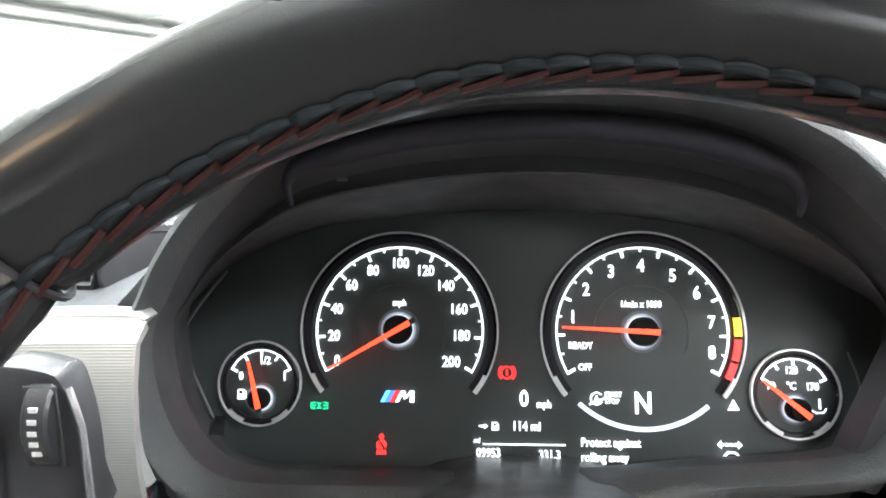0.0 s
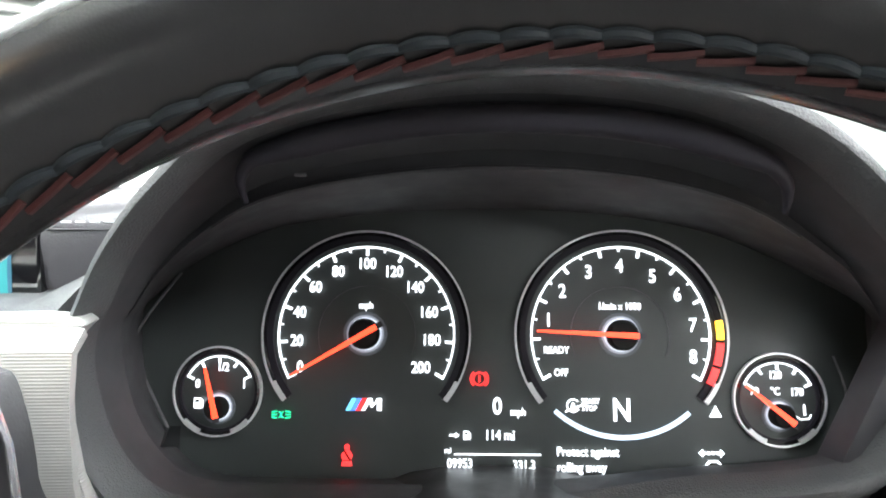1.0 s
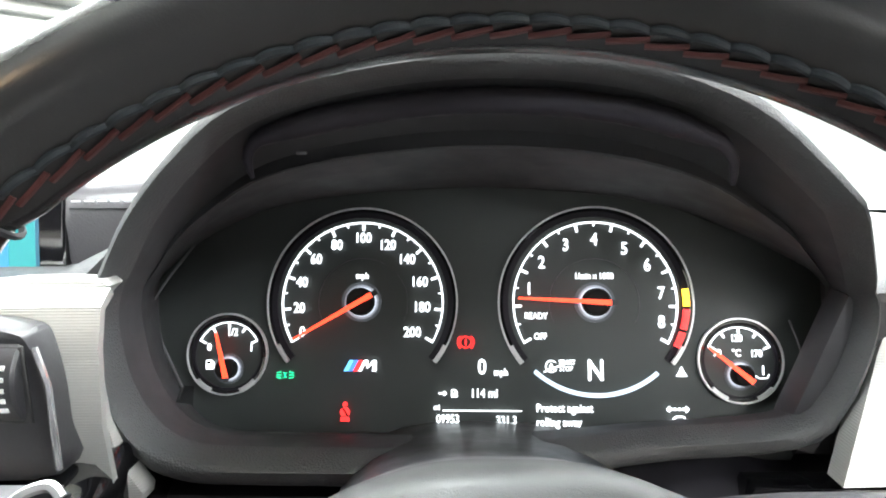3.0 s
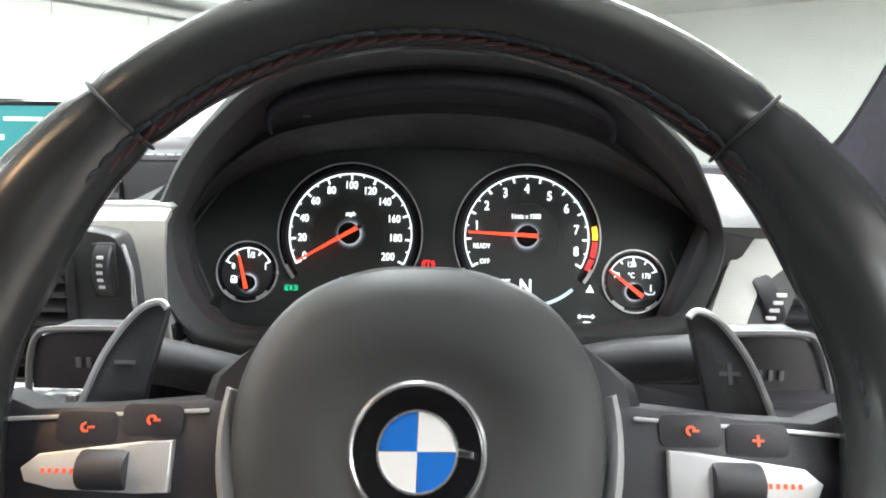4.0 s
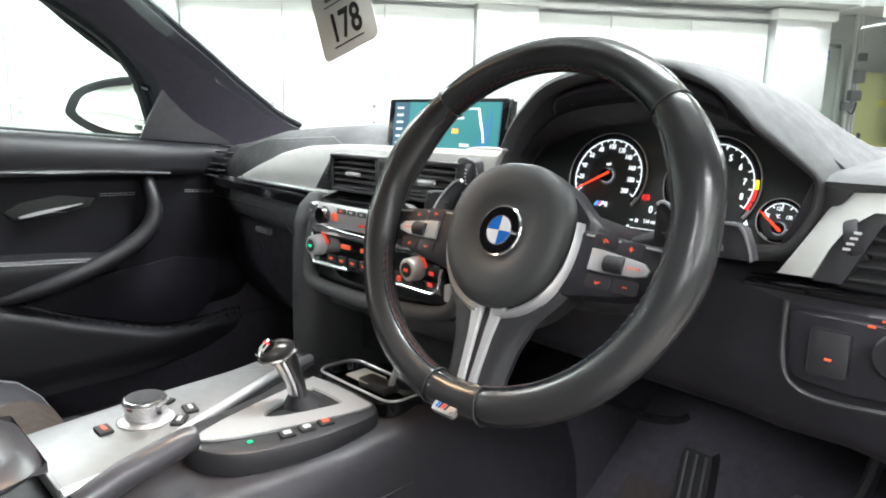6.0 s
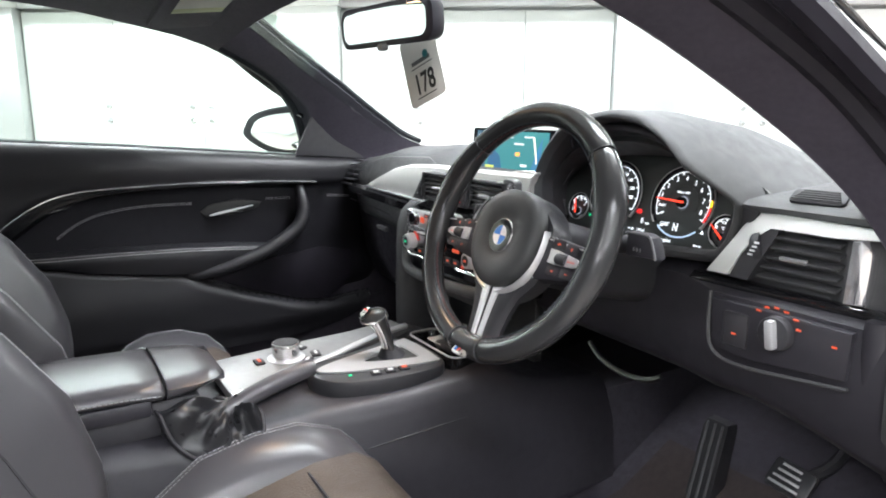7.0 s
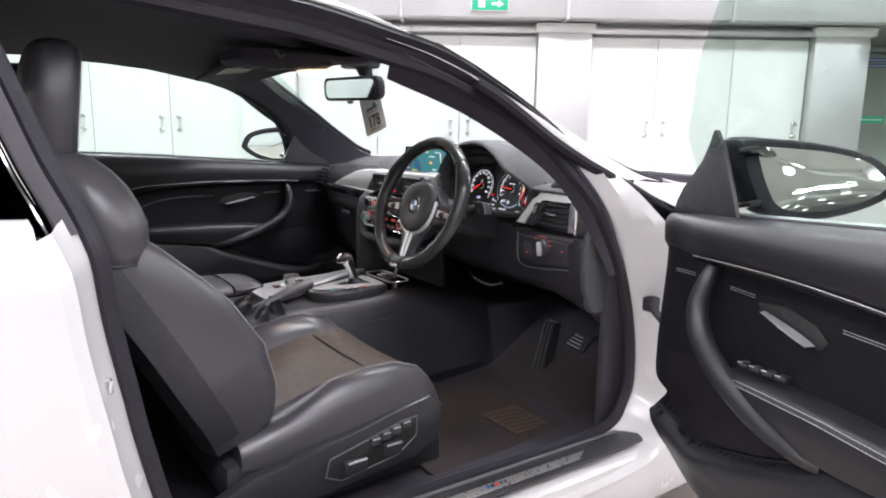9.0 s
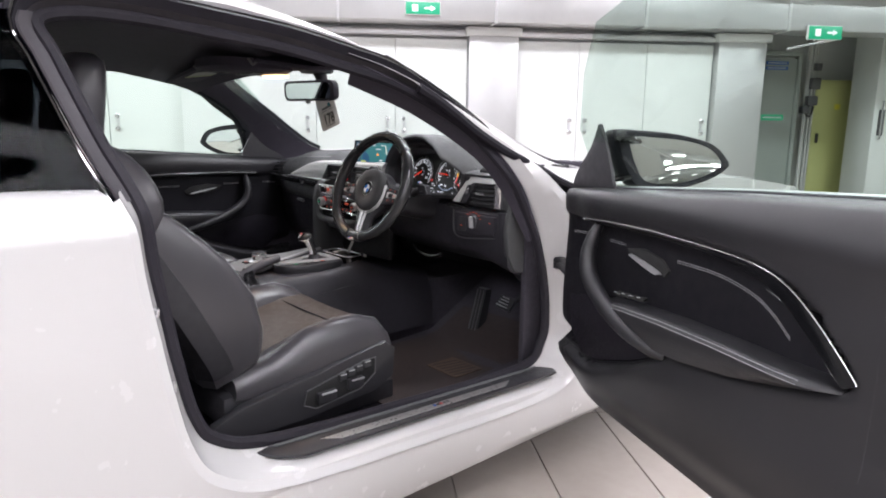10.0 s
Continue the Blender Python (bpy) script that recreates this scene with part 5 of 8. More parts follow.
    loft(b, [back, hood(0.40, 1.06, 0.88), hood(0.28, 1.02, 1.03), hood(0.205, 1.0, 1.034), hood(0.196, 0.99, 1.006, low=0.93), hood(0.194, 0.98, 0.96, low=0.85), hood(0.197, 0.965, 0.93, low=0.81), hood(0.212, 0.95, 0.9, low=0.795)], True, False)
    part("binnacle_hood", b, SOFT, d, "arched soft black hood over the dials", 60)
    b = B()
    loft(b, [hood(0.211, 0.951, 0.905, low=0.795), hood(0.226, 0.953, 0.82, low=0.82), hood(0.236, 0.955, 0.72, low=0.85), hood(0.234, 0.955, 0.665, low=0.85), hood(0.238, 0.965, 0.64, low=0.87), hood(0.262, 0.985, 0.58, low=0.98), hood(0.296, 1.05, 0.42, 0, 0.27, low=1.1)], True, False)
    part("binnacle_liner", b, LINER, d, "matt black dial surround", 50)
    b = B()
    tube(b, [Vector(p) + Vector((0, -0.001, 0)) for p in hood(0.233, 0.953, 0.66) if p[2] > 0.95], 0.0012, 6)
    part("liner_bead", b, PLASTIC, d)
    # rounded rim of the shallow well in the hood's underside
    well = sorted((Vector(p) for p in hood(0.213, 0.95, 0.815) if 0.252 < p[0] < 0.462 and p[2] > 0.95), key=lambda p: p.x)
    well = [well[0] + Vector((-0.004, 0.006, -0.017)), well[0] + Vector((-0.005, 0.002, -0.008))] + well + [well[-1] + Vector((0.007, 0.003, -0.008)), well[-1] + Vector((0.009, 0.008, -0.018))]
    b = B()
    tube(b, [p + Vector((0, 0.002, 0.001)) for p in smooth_path(well, 2)], lambda k: 0.0012 + 0.0048 * min(1, 5 * k, 5 * (1 - k)), 12)
    part("hood_well_rim", b, RUBBER, d, "rounded soft rim inside the hood", 70)
    b = B()
    box(b, (0.276, 0.2225, 0.976), (0.005, 0.002, 0.0016), 0.0006)
    part("light_sensor", b, GREY, d)
    # lower panels
    b = B()
    rings = []
    for x in (0.17, 0.24, 0.3, 0.36, 0.42, 0.48, 0.54, 0.6, 0.66, 0.72, 0.765):
        up = 0.815 if x < 0.5 else 0.806
        lo = 0.66 + 0.02 * abs(x - 0.5) - (0.0 if x < 0.62 else (x - 0.62) * 0.25)
        yy = 0.212 if x > 0.5 else 0.226
        rings.append([(x, 0.5, up), (x, yy + 0.025, up), (x, yy, up - 0.012), (x, yy - 0.006, 0.74), (x, yy, lo + 0.02), (x, yy + 0.02, lo), (x, 0.36, lo - 0.05), (x, 0.5, lo - 0.05)])
    loft(b, rings)
    part("knee_panel", b, CONSOLE, d, "black lower dash panel over the footwell", 50)
    b = B()
    rings = []
    for x in (-0.765, -0.7, -0.6, -0.5, -0.4, -0.3, -0.2, -0.14):
        yy = lerp_table(TRIM_Y, x) + 0.026
        rings.append([(x, 0.5, 0.803), (x, yy + 0.01, 0.803), (x, yy, 0.792), (x, yy + 0.01, 0.74), (x, yy + 0.03, 0.62), (x, yy + 0.07, 0.54), (x, 0.5, 0.5)])
    loft(b, rings)
    e = B()
    rings = [[(x, y, z) for y, z in ((0.205 + dy, 0.805), (0.205 + dy, 0.74), (0.23 + dy, 0.665), (0.3 + dy, 0.59), (0.4, 0.535), (0.46, 0.53), (0.46, 0.805))] for x, dy in ((0.724, 0.004), (0.732, 0.0), (0.752, 0.008), (0.772, 0.05))]
    loft(e, rings)
    part("end_panel", e, CONSOLE, d, "smooth black end panel beside the door", 50)
    e = B()
    rings = []
    for x in (-0.66, -0.6, -0.5, -0.4, -0.3, -0.2, -0.16):
        yy = lerp_table(TRIM_Y, x) + 0.014
        dz = 0.012 * (x + 0.66)
        rings.append([(x, yy + 0.03, 0.8), (x, yy + 0.006, 0.798), (x, yy, 0.786), (x, yy + 0.002, 0.762 - dz), (x, yy + 0.012, 0.742 - dz), (x, yy + 0.03, 0.738 - dz)])
    loft(e, rings)
    part("glovebox_roll", e, SOFT, d, "soft padded roll over the glovebox", 60)
    gl = part("glovebox", b, CONSOLE, d, "black glovebox lid with a small grey catch", 50)
    b = B()
    box(b, (-0.465, 0.236, 0.728), (0.05, 0.012, 0.012), 0.003)
    part("catch", b, GREY, gl)
    b = B()
    tube(b, smooth_path([(-0.72, 0.262, 0.775), (-0.5, 0.242, 0.772), (-0.38, 0.232, 0.76), (-0.34, 0.236, 0.70), (-0.345, 0.26, 0.6)], 6), 0.0016, 5)
    part("lid_gap", b, DEEP, gl)
    # end vents on the passenger side
    for k in range(6):
        b = B()
        z = 0.822 + k * 0.013
        box(b, (-0.70 + 0.004 * k, 0.247 + 0.006 * k, z), (0.06, 0.02, 0.004), 0.001, None)
        part("end_vent_slat", b, DEEP, d)
    # stitched leather pad between the screen and the hood
    b = B()
    rings = [[(x, y, z + dz) for y, z in ((0.308, 0.895), (0.301, 0.915), (0.3, 0.938), (0.302, 0.95), (0.309, 0.957), (0.34, 0.961), (0.42, 0.958), (0.44, 0.9))] for x, dz in ((0.112, -0.004), (0.12, 0.0), (0.16, 0.001), (0.2, 0.002), (0.235, 0.002))]
    loft(b, rings)
    pad = part("leather_pad", b, LEATHER, d, "stitched black leather pad", 60)
    stitch_line([(x, 0.2985, 0.9475) for x in (0.121, 0.16, 0.2, 0.234)], pad)
    b = B()
    tube(b, [(x, 0.2998, 0.9435) for x in (0.119, 0.16, 0.2, 0.234)], 0.0008, 5)
    part("pad_seam", b, DEEP, pad)
    # silver trim: passenger wing, and bands either side of the dials
    b = B()
    rows = [[], [], [], [], []]
    TOP = ((-0.545, 0.829), (-0.46, 0.857), (-0.36, 0.886), (-0.25, 0.903), (-0.12, 0.911), (0.0, 0.914), (0.2, 0.916))
    for k in range(31):
        x = -0.545 + 0.745 * k / 30
        y = lerp_table(TRIM_Y, x)
        zt, zb = lerp_table(TOP, x), 0.827 + 0.009 * min(1, (x + 0.545) / 0.3)
        h = zt - zb
        for r, (dy, f) in zip(rows, ((0.012 * min(1, h / 0.05), 1.0), (0.004 * min(1, h / 0.05), 0.94), (0.0, 0.75), (-0.002, 0.35), (0.003, 0.0))):
            r.append((x, y + dy, zb + h * f))
    sheet(b, rows, 0.004)
    part("trim_band", b, BLADE, d, "pale silver bladed aluminium trim")
    b = B()
    prism(b, [(p.x, 0.189, p.z) for p in smooth_path([(0.14, 0, 0.9205), (0.196, 0, 0.922), (0.191, 0, 0.912), (0.187, 0, 0.898), (0.189, 0, 0.876), (0.193, 0, 0.856), (0.199, 0, 0.836), (0.206, 0, 0.82), (0.17, 0, 0.82), (0.169, 0, 0.846), (0.168, 0, 0.87), (0.165, 0, 0.888), (0.158, 0, 0.902), (0.14, 0, 0.907)], 3, True)], (0, 0.014, 0), 0.002)
    part("trim_band", b, BLADE, d)
    b = B()
    tube(b, smooth_path([(x, lerp_table(TRIM_Y, x) - 0.004, 0.829 + 0.004 * min(1, (x + 0.545) / 0.3)) for x in [-0.545 + 0.05 * k for k in range(15)]], 3), 0.0042, 8)
    part("chrome_strip", b, CHROME, d, "bright chrome strip")
    b = B()
    rows = [[(x, lerp_table(TRIM_Y, x) + dy, z) for x in [-0.76 + 0.048 * k for k in range(21)]] for dy, z in ((0.0, 0.824), (-0.008, 0.818), (-0.009, 0.806), (0.006, 0.8))]
    sheet(b, rows, 0.004)
    part("gloss_band", b, GLOSS, d, "piano black band")
    stitch_line([(x, lerp_table(TRIM_Y, x) + 0.03, lerp_table(DASH_Z, x) - 0.0225) for x in [-0.6 + 0.04 * k for k in range(19)]], d)
    # black filler between the dials and the driver's vent
    b = B()
    prism(b, [(0.54, 0.236, 0.906), (0.575, 0.236, 0.9), (0.566, 0.236, 0.884), (0.53, 0.236, 0.822), (0.512, 0.236, 0.828)], (0, 0.02, 0), 0.003)
    part("filler", b, DEEP, d)
    return d


build_dash()


def vent(name, x0, x1, z0, z1, y, slats, tab_x, label, slope=0.0, depth=0.03):
    """An air vent: dark frame, raked slats and a small tab."""
    t = thing(name, label, "air vent", ((x0 + x1) / 2, y, z0), "dashboard vents")
    b = B()
    w = 0.006
    for c, s in ((((x0 + x1) / 2, y + depth / 2, z1 + w / 2), (x1 - x0 + 2 * w, depth, w)), (((x0 + x1) / 2, y + depth / 2, z0 - w / 2), (x1 - x0 + 2 * w, depth, w)),
                 ((x0 - w / 2, y + depth / 2, (z0 + z1) / 2), (w, depth, z1 - z0 + 0.001)), ((x1 + w / 2, y + depth / 2, (z0 + z1) / 2), (w, depth, z1 - z0 + 0.001))):
        box(b, c, s, 0.0015)
    part("vent_frame", b, PLASTIC, t)
    b = B()
    box(b, ((x0 + x1) / 2, y + depth, (z0 + z1) / 2), (x1 - x0, 0.004, z1 - z0))
    part("vent_back", b, DEEP, t)
    for k in range(slats):
        z = z0 + (z1 - z0) * (k + 0.5) / slats
        b = B()
        box(b, (0, 0, 0), (x1 - x0 - 0.002, 0.022, 0.0035), 0.0014, Matrix.Translation(((x0 + x1) / 2, y + 0.012, z)) @ pose(0, 0, 0, 12))
        part("slat", b, SLAT, t)
    b = B()
    box(b, (tab_x, y - 0.001, (z0 + z1) / 2), (0.03, 0.008, 0.006), 0.002)
    part("tab", b, SATIN, t, "small silver tab")
    return t


vent("centre_vent", -0.108, -0.006, 0.852, 0.896, 0.153, 5, -0.055, "centre air vent with black slats")
vent("centre_vent", 0.055, 0.15, 0.852, 0.896, 0.156, 5, 0.1, "centre air vent with black slats")


def build_hazard():
    t = thing("hazard_switch_panel", "black switch strip with lit red symbols between vents", "switch panel", (0.024, 0.155, 0.85))
    b = B()
    box(b, (0.0245, 0.166, 0.874), (0.046, 0.03, 0.058), 0.003)
    part("panel", b, PLASTIC, t)
    for z, h in ((0.892, 0.007), (0.876, 0.0045), (0.857, 0.004)):
        b = B()
        box(b, (0.0245, 0.1505, z), (0.034, 0.003, 0.012), 0.001)
        part("button", b, DEEP, t)
        b = B()
        if h > 0.006:
            prism(b, [(0.0195, 0.1488, z - 0.004), (0.0295, 0.1488, z - 0.004), (0.0245, 0.1488, z + 0.0045)], (0, 0.0008, 0))
        else:
            box(b, (0.0245, 0.149, z), (0.013, 0.0008, h), 0)
        part("symbol", b, GLOW_WARN, t)
    w = thing("vent_wheel", "ribbed black vent thumbwheel with white marks", "thumbwheel", (0.172, 0.16, 0.86))
    b = B()
    prism(b, [(p.x, 0.158, p.z) for p in smooth_path([(0.152, 0, 0.908), (0.175, 0, 0.908), (0.182, 0, 0.902), (0.186, 0, 0.888), (0.188, 0, 0.868), (0.188, 0, 0.848), (0.152, 0, 0.848), (0.152, 0, 0.88)], 3, True)], (0, 0.034, 0), 0.003)
    part("housing", b, PLASTIC, w)
    b = B()
    prism(b, [(x, 0.1565, z) for x, z in ((0.167, 0.9025), (0.18, 0.9025), (0.1815, 0.871), (0.167, 0.871))], (0, 0.002, 0), 0.0008)
    part("wheel_slot", b, INK, w)
    b = B()
    lathe(b, [(0.001, -0.0052), (0.0195, -0.0052), (0.0205, -0.004), (0.0205, 0.004), (0.0195, 0.0052), (0.001, 0.0052)], 28, Matrix.Translation((0.174, 0.1705, 0.887)) @ pose(0, 0, 0, 0, 90, 0))
    part("wheel_disc", b, PLASTIC, w)
    for k in range(5):
        b = B()
        box(b, (0.174, 0.1502 + 0.0004 * (k - 2) ** 2, 0.8785 + k * 0.0042), (0.0034, 0.001, 0.0018))
        part("mark", b, WHITE, w)
    b = B()
    tube(b, [(0.1845, 0.157, 0.902), (0.1885, 0.157, 0.887), (0.19, 0.157, 0.852)], 0.0014, 6)
    part("bright_edge", b, CHROME, w)
    # slanted end of the passenger-side centre vent, with its own wheel
    v = thing("vent_wheel", "slanted vent end with a ribbed black thumbwheel", "thumbwheel", (-0.125, 0.16, 0.85))
    b = B()
    prism(b, [(x, 0.15, z) for x, z in ((-0.152, 0.845), (-0.112, 0.845), (-0.108, 0.899), (-0.098, 0.901), (-0.104, 0.902))], (0, 0.03, 0), 0.002)
    part("housing", b, PLASTIC, v)
    for k in range(5):
        b = B()
        box(b, (-0.126 + 0.0035 * k, 0.149, 0.856 + 0.0065 * k), (0.011 - 0.0012 * k, 0.003, 0.003), 0.0008)
        part("rib", b, DEEP, v)


build_hazard()


def build_screen():
    t = thing("infotainment_screen", "wide dash screen showing a teal navigation map", "screen", (-0.006, 0.31, 0.9))
    M = Matrix.Translation((-0.018, 0.30, 0.943)) @ pose(0, 0, 0, 84)
    b = B()
    flat_plate(b, rounded_rect(0.268, 0.092, 0.005), -0.014, 0.014, 0.002)
    part("bezel", b, GLOSS, t, "thin glossy black bezel", m=M)

    def pane(name, x, y, w, h, col, s, z=0.0, lab=""):
        b = B()
        box(b, (x, y, 0.0006 + z), (w, h, 0.0004))
        part(name, b, glow("screen_" + name, col, s), t, lab, m=M)
    pane("display", 0.0, 0.001, 0.236, 0.078, (0.02, 0.07, 0.11), 0.6, 0, "lit map display")
    pane("map_land", 0.018, 0.001, 0.196, 0.078, (0.025, 0.2, 0.21), 0.42, 0.0004)
    b = B()
    prism(b, [(x, y, 0.0015) for x, y in ((-0.07, -0.038), (-0.02, -0.038), (-0.03, -0.01), (-0.055, 0.005), (-0.07, 0.0))], (0, 0, 0.0003))
    part("map_water", b, glow("map_blue", (0.01, 0.08, 0.18), 0.5), t, m=M)
    b = B()
    prism(b, [(x, y, 0.0015) for x, y in ((0.07, -0.038), (0.1, -0.038), (0.1, 0.03), (0.085, 0.0))], (0, 0, 0.0003))
    part("map_water", b, glow("map_blue_pale", (0.03, 0.16, 0.3), 0.5), t, m=M)
    for x, y, w, h in ((-0.04, 0.026, 0.022, 0.006), (0.0, 0.031, 0.018, 0.008), (0.03, 0.016, 0.03, 0.004), (-0.02, 0.03, 0.03, 0.003), (0.06, 0.03, 0.03, 0.003), (0.05, -0.025, 0.02, 0.005)):
        pane("map_label", x, y, w, h, (0.6, 0.66, 0.66), 0.6, 0.0012)
    pane("map_marker", 0.028, -0.004, 0.013, 0.007, (0.9, 0.3, 0.05), 1.0, 0.0012)
    pane("map_legend", -0.062, -0.033, 0.03, 0.006, (0.45, 0.5, 0.1), 0.8, 0.0012)
    b = B()
    tube(b, [(x, y, 0.0016) for x, y in ((0.074, 0.03), (0.079, 0.012), (0.085, -0.004), (0.088, -0.02))], 0.0022, 5, False, 0.2)
    part("map_route", b, glow("route_white", (0.8, 0.75, 0.6), 0.9), t, m=M)
    for k in range(6):
        pane("menu_line", -0.103, 0.031 - k * 0.0115, 0.016, 0.0035, (0.6, 0.62, 0.66), 0.7, 0.0008)
    b = B()
    box(b, (-0.018, 0.335, 0.9), (0.2, 0.05, 0.03), 0.006)
    part("foot", b, DEEP, t)


build_screen()


def build_centre_stack():
    t = thing("centre_stack", "dark centre stack below the vents", "centre stack", (0.02, 0.15, 0.5))
    b = B()
    rings = []
    for z, x0, x1, yf in ((0.846, -0.125, 0.2, 0.17), (0.835, -0.135, 0.2, 0.14), (0.80, -0.138, 0.2, 0.134), (0.74, -0.138, 0.194, 0.134), (0.706, -0.134, 0.188, 0.13), (0.698, -0.13, 0.184, 0.15)):
        rings.append([(x0, 0.3, z), (x0 - 0.004, yf + 0.1, z), (x0, yf + 0.03, z), (x0 + 0.006, yf + 0.008, z), (x0 + 0.02, yf, z), (x1 - 0.02, yf, z), (x1 - 0.006, yf + 0.008, z), (x1, yf + 0.03, z), (x1, 0.3, z)])
    loft(b, rings)
    part("stack_body", b, GLOSS, t, "piano black stack face", 50)
    # soft lip that runs down the sides and under the controls
    b = B()
    lip = smooth_path([(-0.14, 0.142, 0.815), (-0.141, 0.134, 0.77), (-0.139, 0.129, 0.728), (-0.125, 0.124, 0.709), (-0.09, 0.12, 0.703), (0.02, 0.115, 0.703), (0.12, 0.119, 0.708), (0.168, 0.125, 0.716), (0.187, 0.131, 0.738), (0.19, 0.137, 0.78), (0.191, 0.143, 0.815)], 5)
    tube(b, lip, lambda k: 0.005 + 0.006 * math.sin(math.pi * k) ** 0.6, 12)
    part("soft_lip", b, SOFT, t, "soft black lip under the controls", 70)
    # pillar beside the open recess
    for name, x0, x1 in (("side_pillar", -0.203, -0.143),):
        b = B()
        rings = []
        for z, dx, dy in ((0.835, 0.006, 0.03), (0.815, 0.002, 0.012), (0.79, 0.0, 0.004), (0.74, 0.0, 0.0), (0.68, -0.002, 0.0), (0.62, -0.003, 0.0), (0.56, -0.002, 0.0), (0.5, 0.0, 0.0)):
            w = x1 - x0
            rings.append([(x0 + dx + u * w, 0.126 + dy + v, z) for u, v in ((0.0, 0.2), (0.0, 0.05), (0.06, 0.022), (0.2, 0.006), (0.4, 0.0), (0.65, 0.003), (0.85, 0.012), (0.96, 0.03), (1.0, 0.06), (1.0, 0.2))])
        loft(b, rings)
        part(name, b, SOFT, t, "soft black pillar beside the recess", 60)
    b = B()
    box(b, (0.0, 0.25, 0.632), (0.3, 0.02, 0.14), 0.004)
    part("recess", b, INK, t, "dark open recess")
    b = B()
    prism(b, [(-0.13, 0.146, 0.7), (0.18, 0.146, 0.7), (0.172, 0.16, 0.662), (-0.122, 0.16, 0.662)], (0, 0.01, 0), 0.003)
    part("recess_flap", b, PLASTIC, t, "black flap under the controls")
    b = B()
    box(b, (-0.022, 0.1465, 0.687), (0.016, 0.003, 0.005), 0.001)
    box(b, (-0.026, 0.1475, 0.68), (0.024, 0.003, 0.0025), 0.0006)
    part("socket_mark", b, GREY, t)
    # radio unit
    r = thing("radio_unit", "radio control unit with silver edges and lit buttons", "radio", (0.02, 0.128, 0.79))
    b = B()
    box(b, (0.026, 0.13, 0.812), (0.30, 0.012, 0.034), 0.004)
    part("face", b, SATIN, r)
    for x, w in ((-0.112, 0.022), (0.165, 0.02)):
        b = B()
        box(b, (x, 0.123, 0.812), (w, 0.008, 0.034), 0.003)
        part("silver_end", b, CHROME, r)
    b = B()
    lathe(b, [(0.001, 0), (0.0125, 0), (0.0125, 0.012), (0.0115, 0.014), (0.001, 0.014)], 24, Matrix.Translation((-0.085, 0.126, 0.812)) @ pose(0, 0, 0, 90))
    k = part("knob", b, GLOSS, r, "round volume knob")
    b = B()
    lathe(b, [(0.0115, 0.0), (0.014, 0.0), (0.014, 0.004), (0.0115, 0.004)], 24, Matrix.Translation((-0.085, 0.126, 0.812)) @ pose(0, 0, 0, 90))
    part("knob_ring", b, CHROME, k)
    b = B()
    box(b, (0.03, 0.1225, 0.806), (0.07, 0.002, 0.0035), 0.0008)
    part("slot", b, GLOW_DIM, r, "lit red disc slot")
    b = B()
    box(b, (-0.062, 0.1225, 0.812), (0.012, 0.002, 0.012), 0.001)
    part("power_lamp", b, GLOW_ORANGE, r)
    for k in range(8):
        b = B()
        box(b, (-0.045 + 0.024 * k, 0.1232, 0.822), (0.02, 0.002, 0.008), 0.001)
        part("preset", b, GREY, r)
        b = B()
        box(b, (-0.045 + 0.024 * k, 0.1218, 0.822), (0.006, 0.001, 0.0026), 0)
        part("preset_mark", b, GLOW_ORANGE if k % 3 == 0 else WHITE, r)
    b = B()
    prism(b, [(x, 0.1225, z) for x, z in ((-0.122, 0.8), (-0.09, 0.797), (-0.03, 0.793), (0.06, 0.792), (0.168, 0.793), (0.168, 0.7885), (0.06, 0.786), (-0.03, 0.784), (-0.09, 0.7835), (-0.122, 0.785))], (0, 0.006, 0), 0.0015)
    part("chrome_bar", b, CHROME, t, "bright bar between the control units")
    # climate unit
    c = thing("climate_unit", "climate control unit with two chrome-ringed dials", "climate control", (0.02, 0.128, 0.735))
    b = B()
    box(b, (0.02, 0.13, 0.76), (0.29, 0.012, 0.05), 0.005)
    part("face", b, GLOSS, c)
    b = B()
    tube(b, [(x, 0.1235, z) for x, z in ((0.06, 0.7375), (0.145, 0.737), (0.158, 0.746), (0.163, 0.772))], 0.0022, 6)
    part("chrome_edge", b, CHROME, c)
    b = B()
    tube(b, [(x, 0.1235, z) for x, z in ((-0.03, 0.738), (-0.114, 0.7365), (-0.121, 0.743), (-0.122, 0.782))], 0.0034, 8)
    part("chrome_edge", b, CHROME, c)
    for x in (-0.098, 0.118):
        b = B()
        lathe(b, [(0.001, 0), (0.0155, 0), (0.016, 0.004), (0.0145, 0.018), (0.0125, 0.02), (0.001, 0.02)], 28, Matrix.Translation((x, 0.125, 0.766)) @ pose(0, 0, 0, 90))
        k = part("dial_knob", b, SATIN, c, "silver temperature dial")
        b = B()
        lathe(b, [(0.001, 0.0195), (0.0095, 0.0205), (0.001, 0.0212)], 20, Matrix.Translation((x, 0.125, 0.766)) @ pose(0, 0, 0, 90))
        part("knob_face", b, DEEP, k)
        b = B()
        box(b, (x, 0.1035, 0.766), (0.007, 0.001, 0.004))
        part("knob_mark", b, GLOW_GREEN if x < 0 else GLOW_ORANGE, k)
        b = B()
        arc_band(b, 0, 0, 0.017, 0.02, 10, 80, 0, 0.0016, 8)
        part("dial_glow", b, GLOW_DIM, c, m=Matrix.Translation((x, 0.1235, 0.766)) @ pose(0, 0, 0, 90))
    for x in (-0.035, 0.012, 0.06):
        b = B()
        box(b, (x, 0.1225, 0.771), (0.022, 0.002, 0.0065), 0.001)
        part("display", b, GLOW_ORANGE, c, "orange lit temperature display")
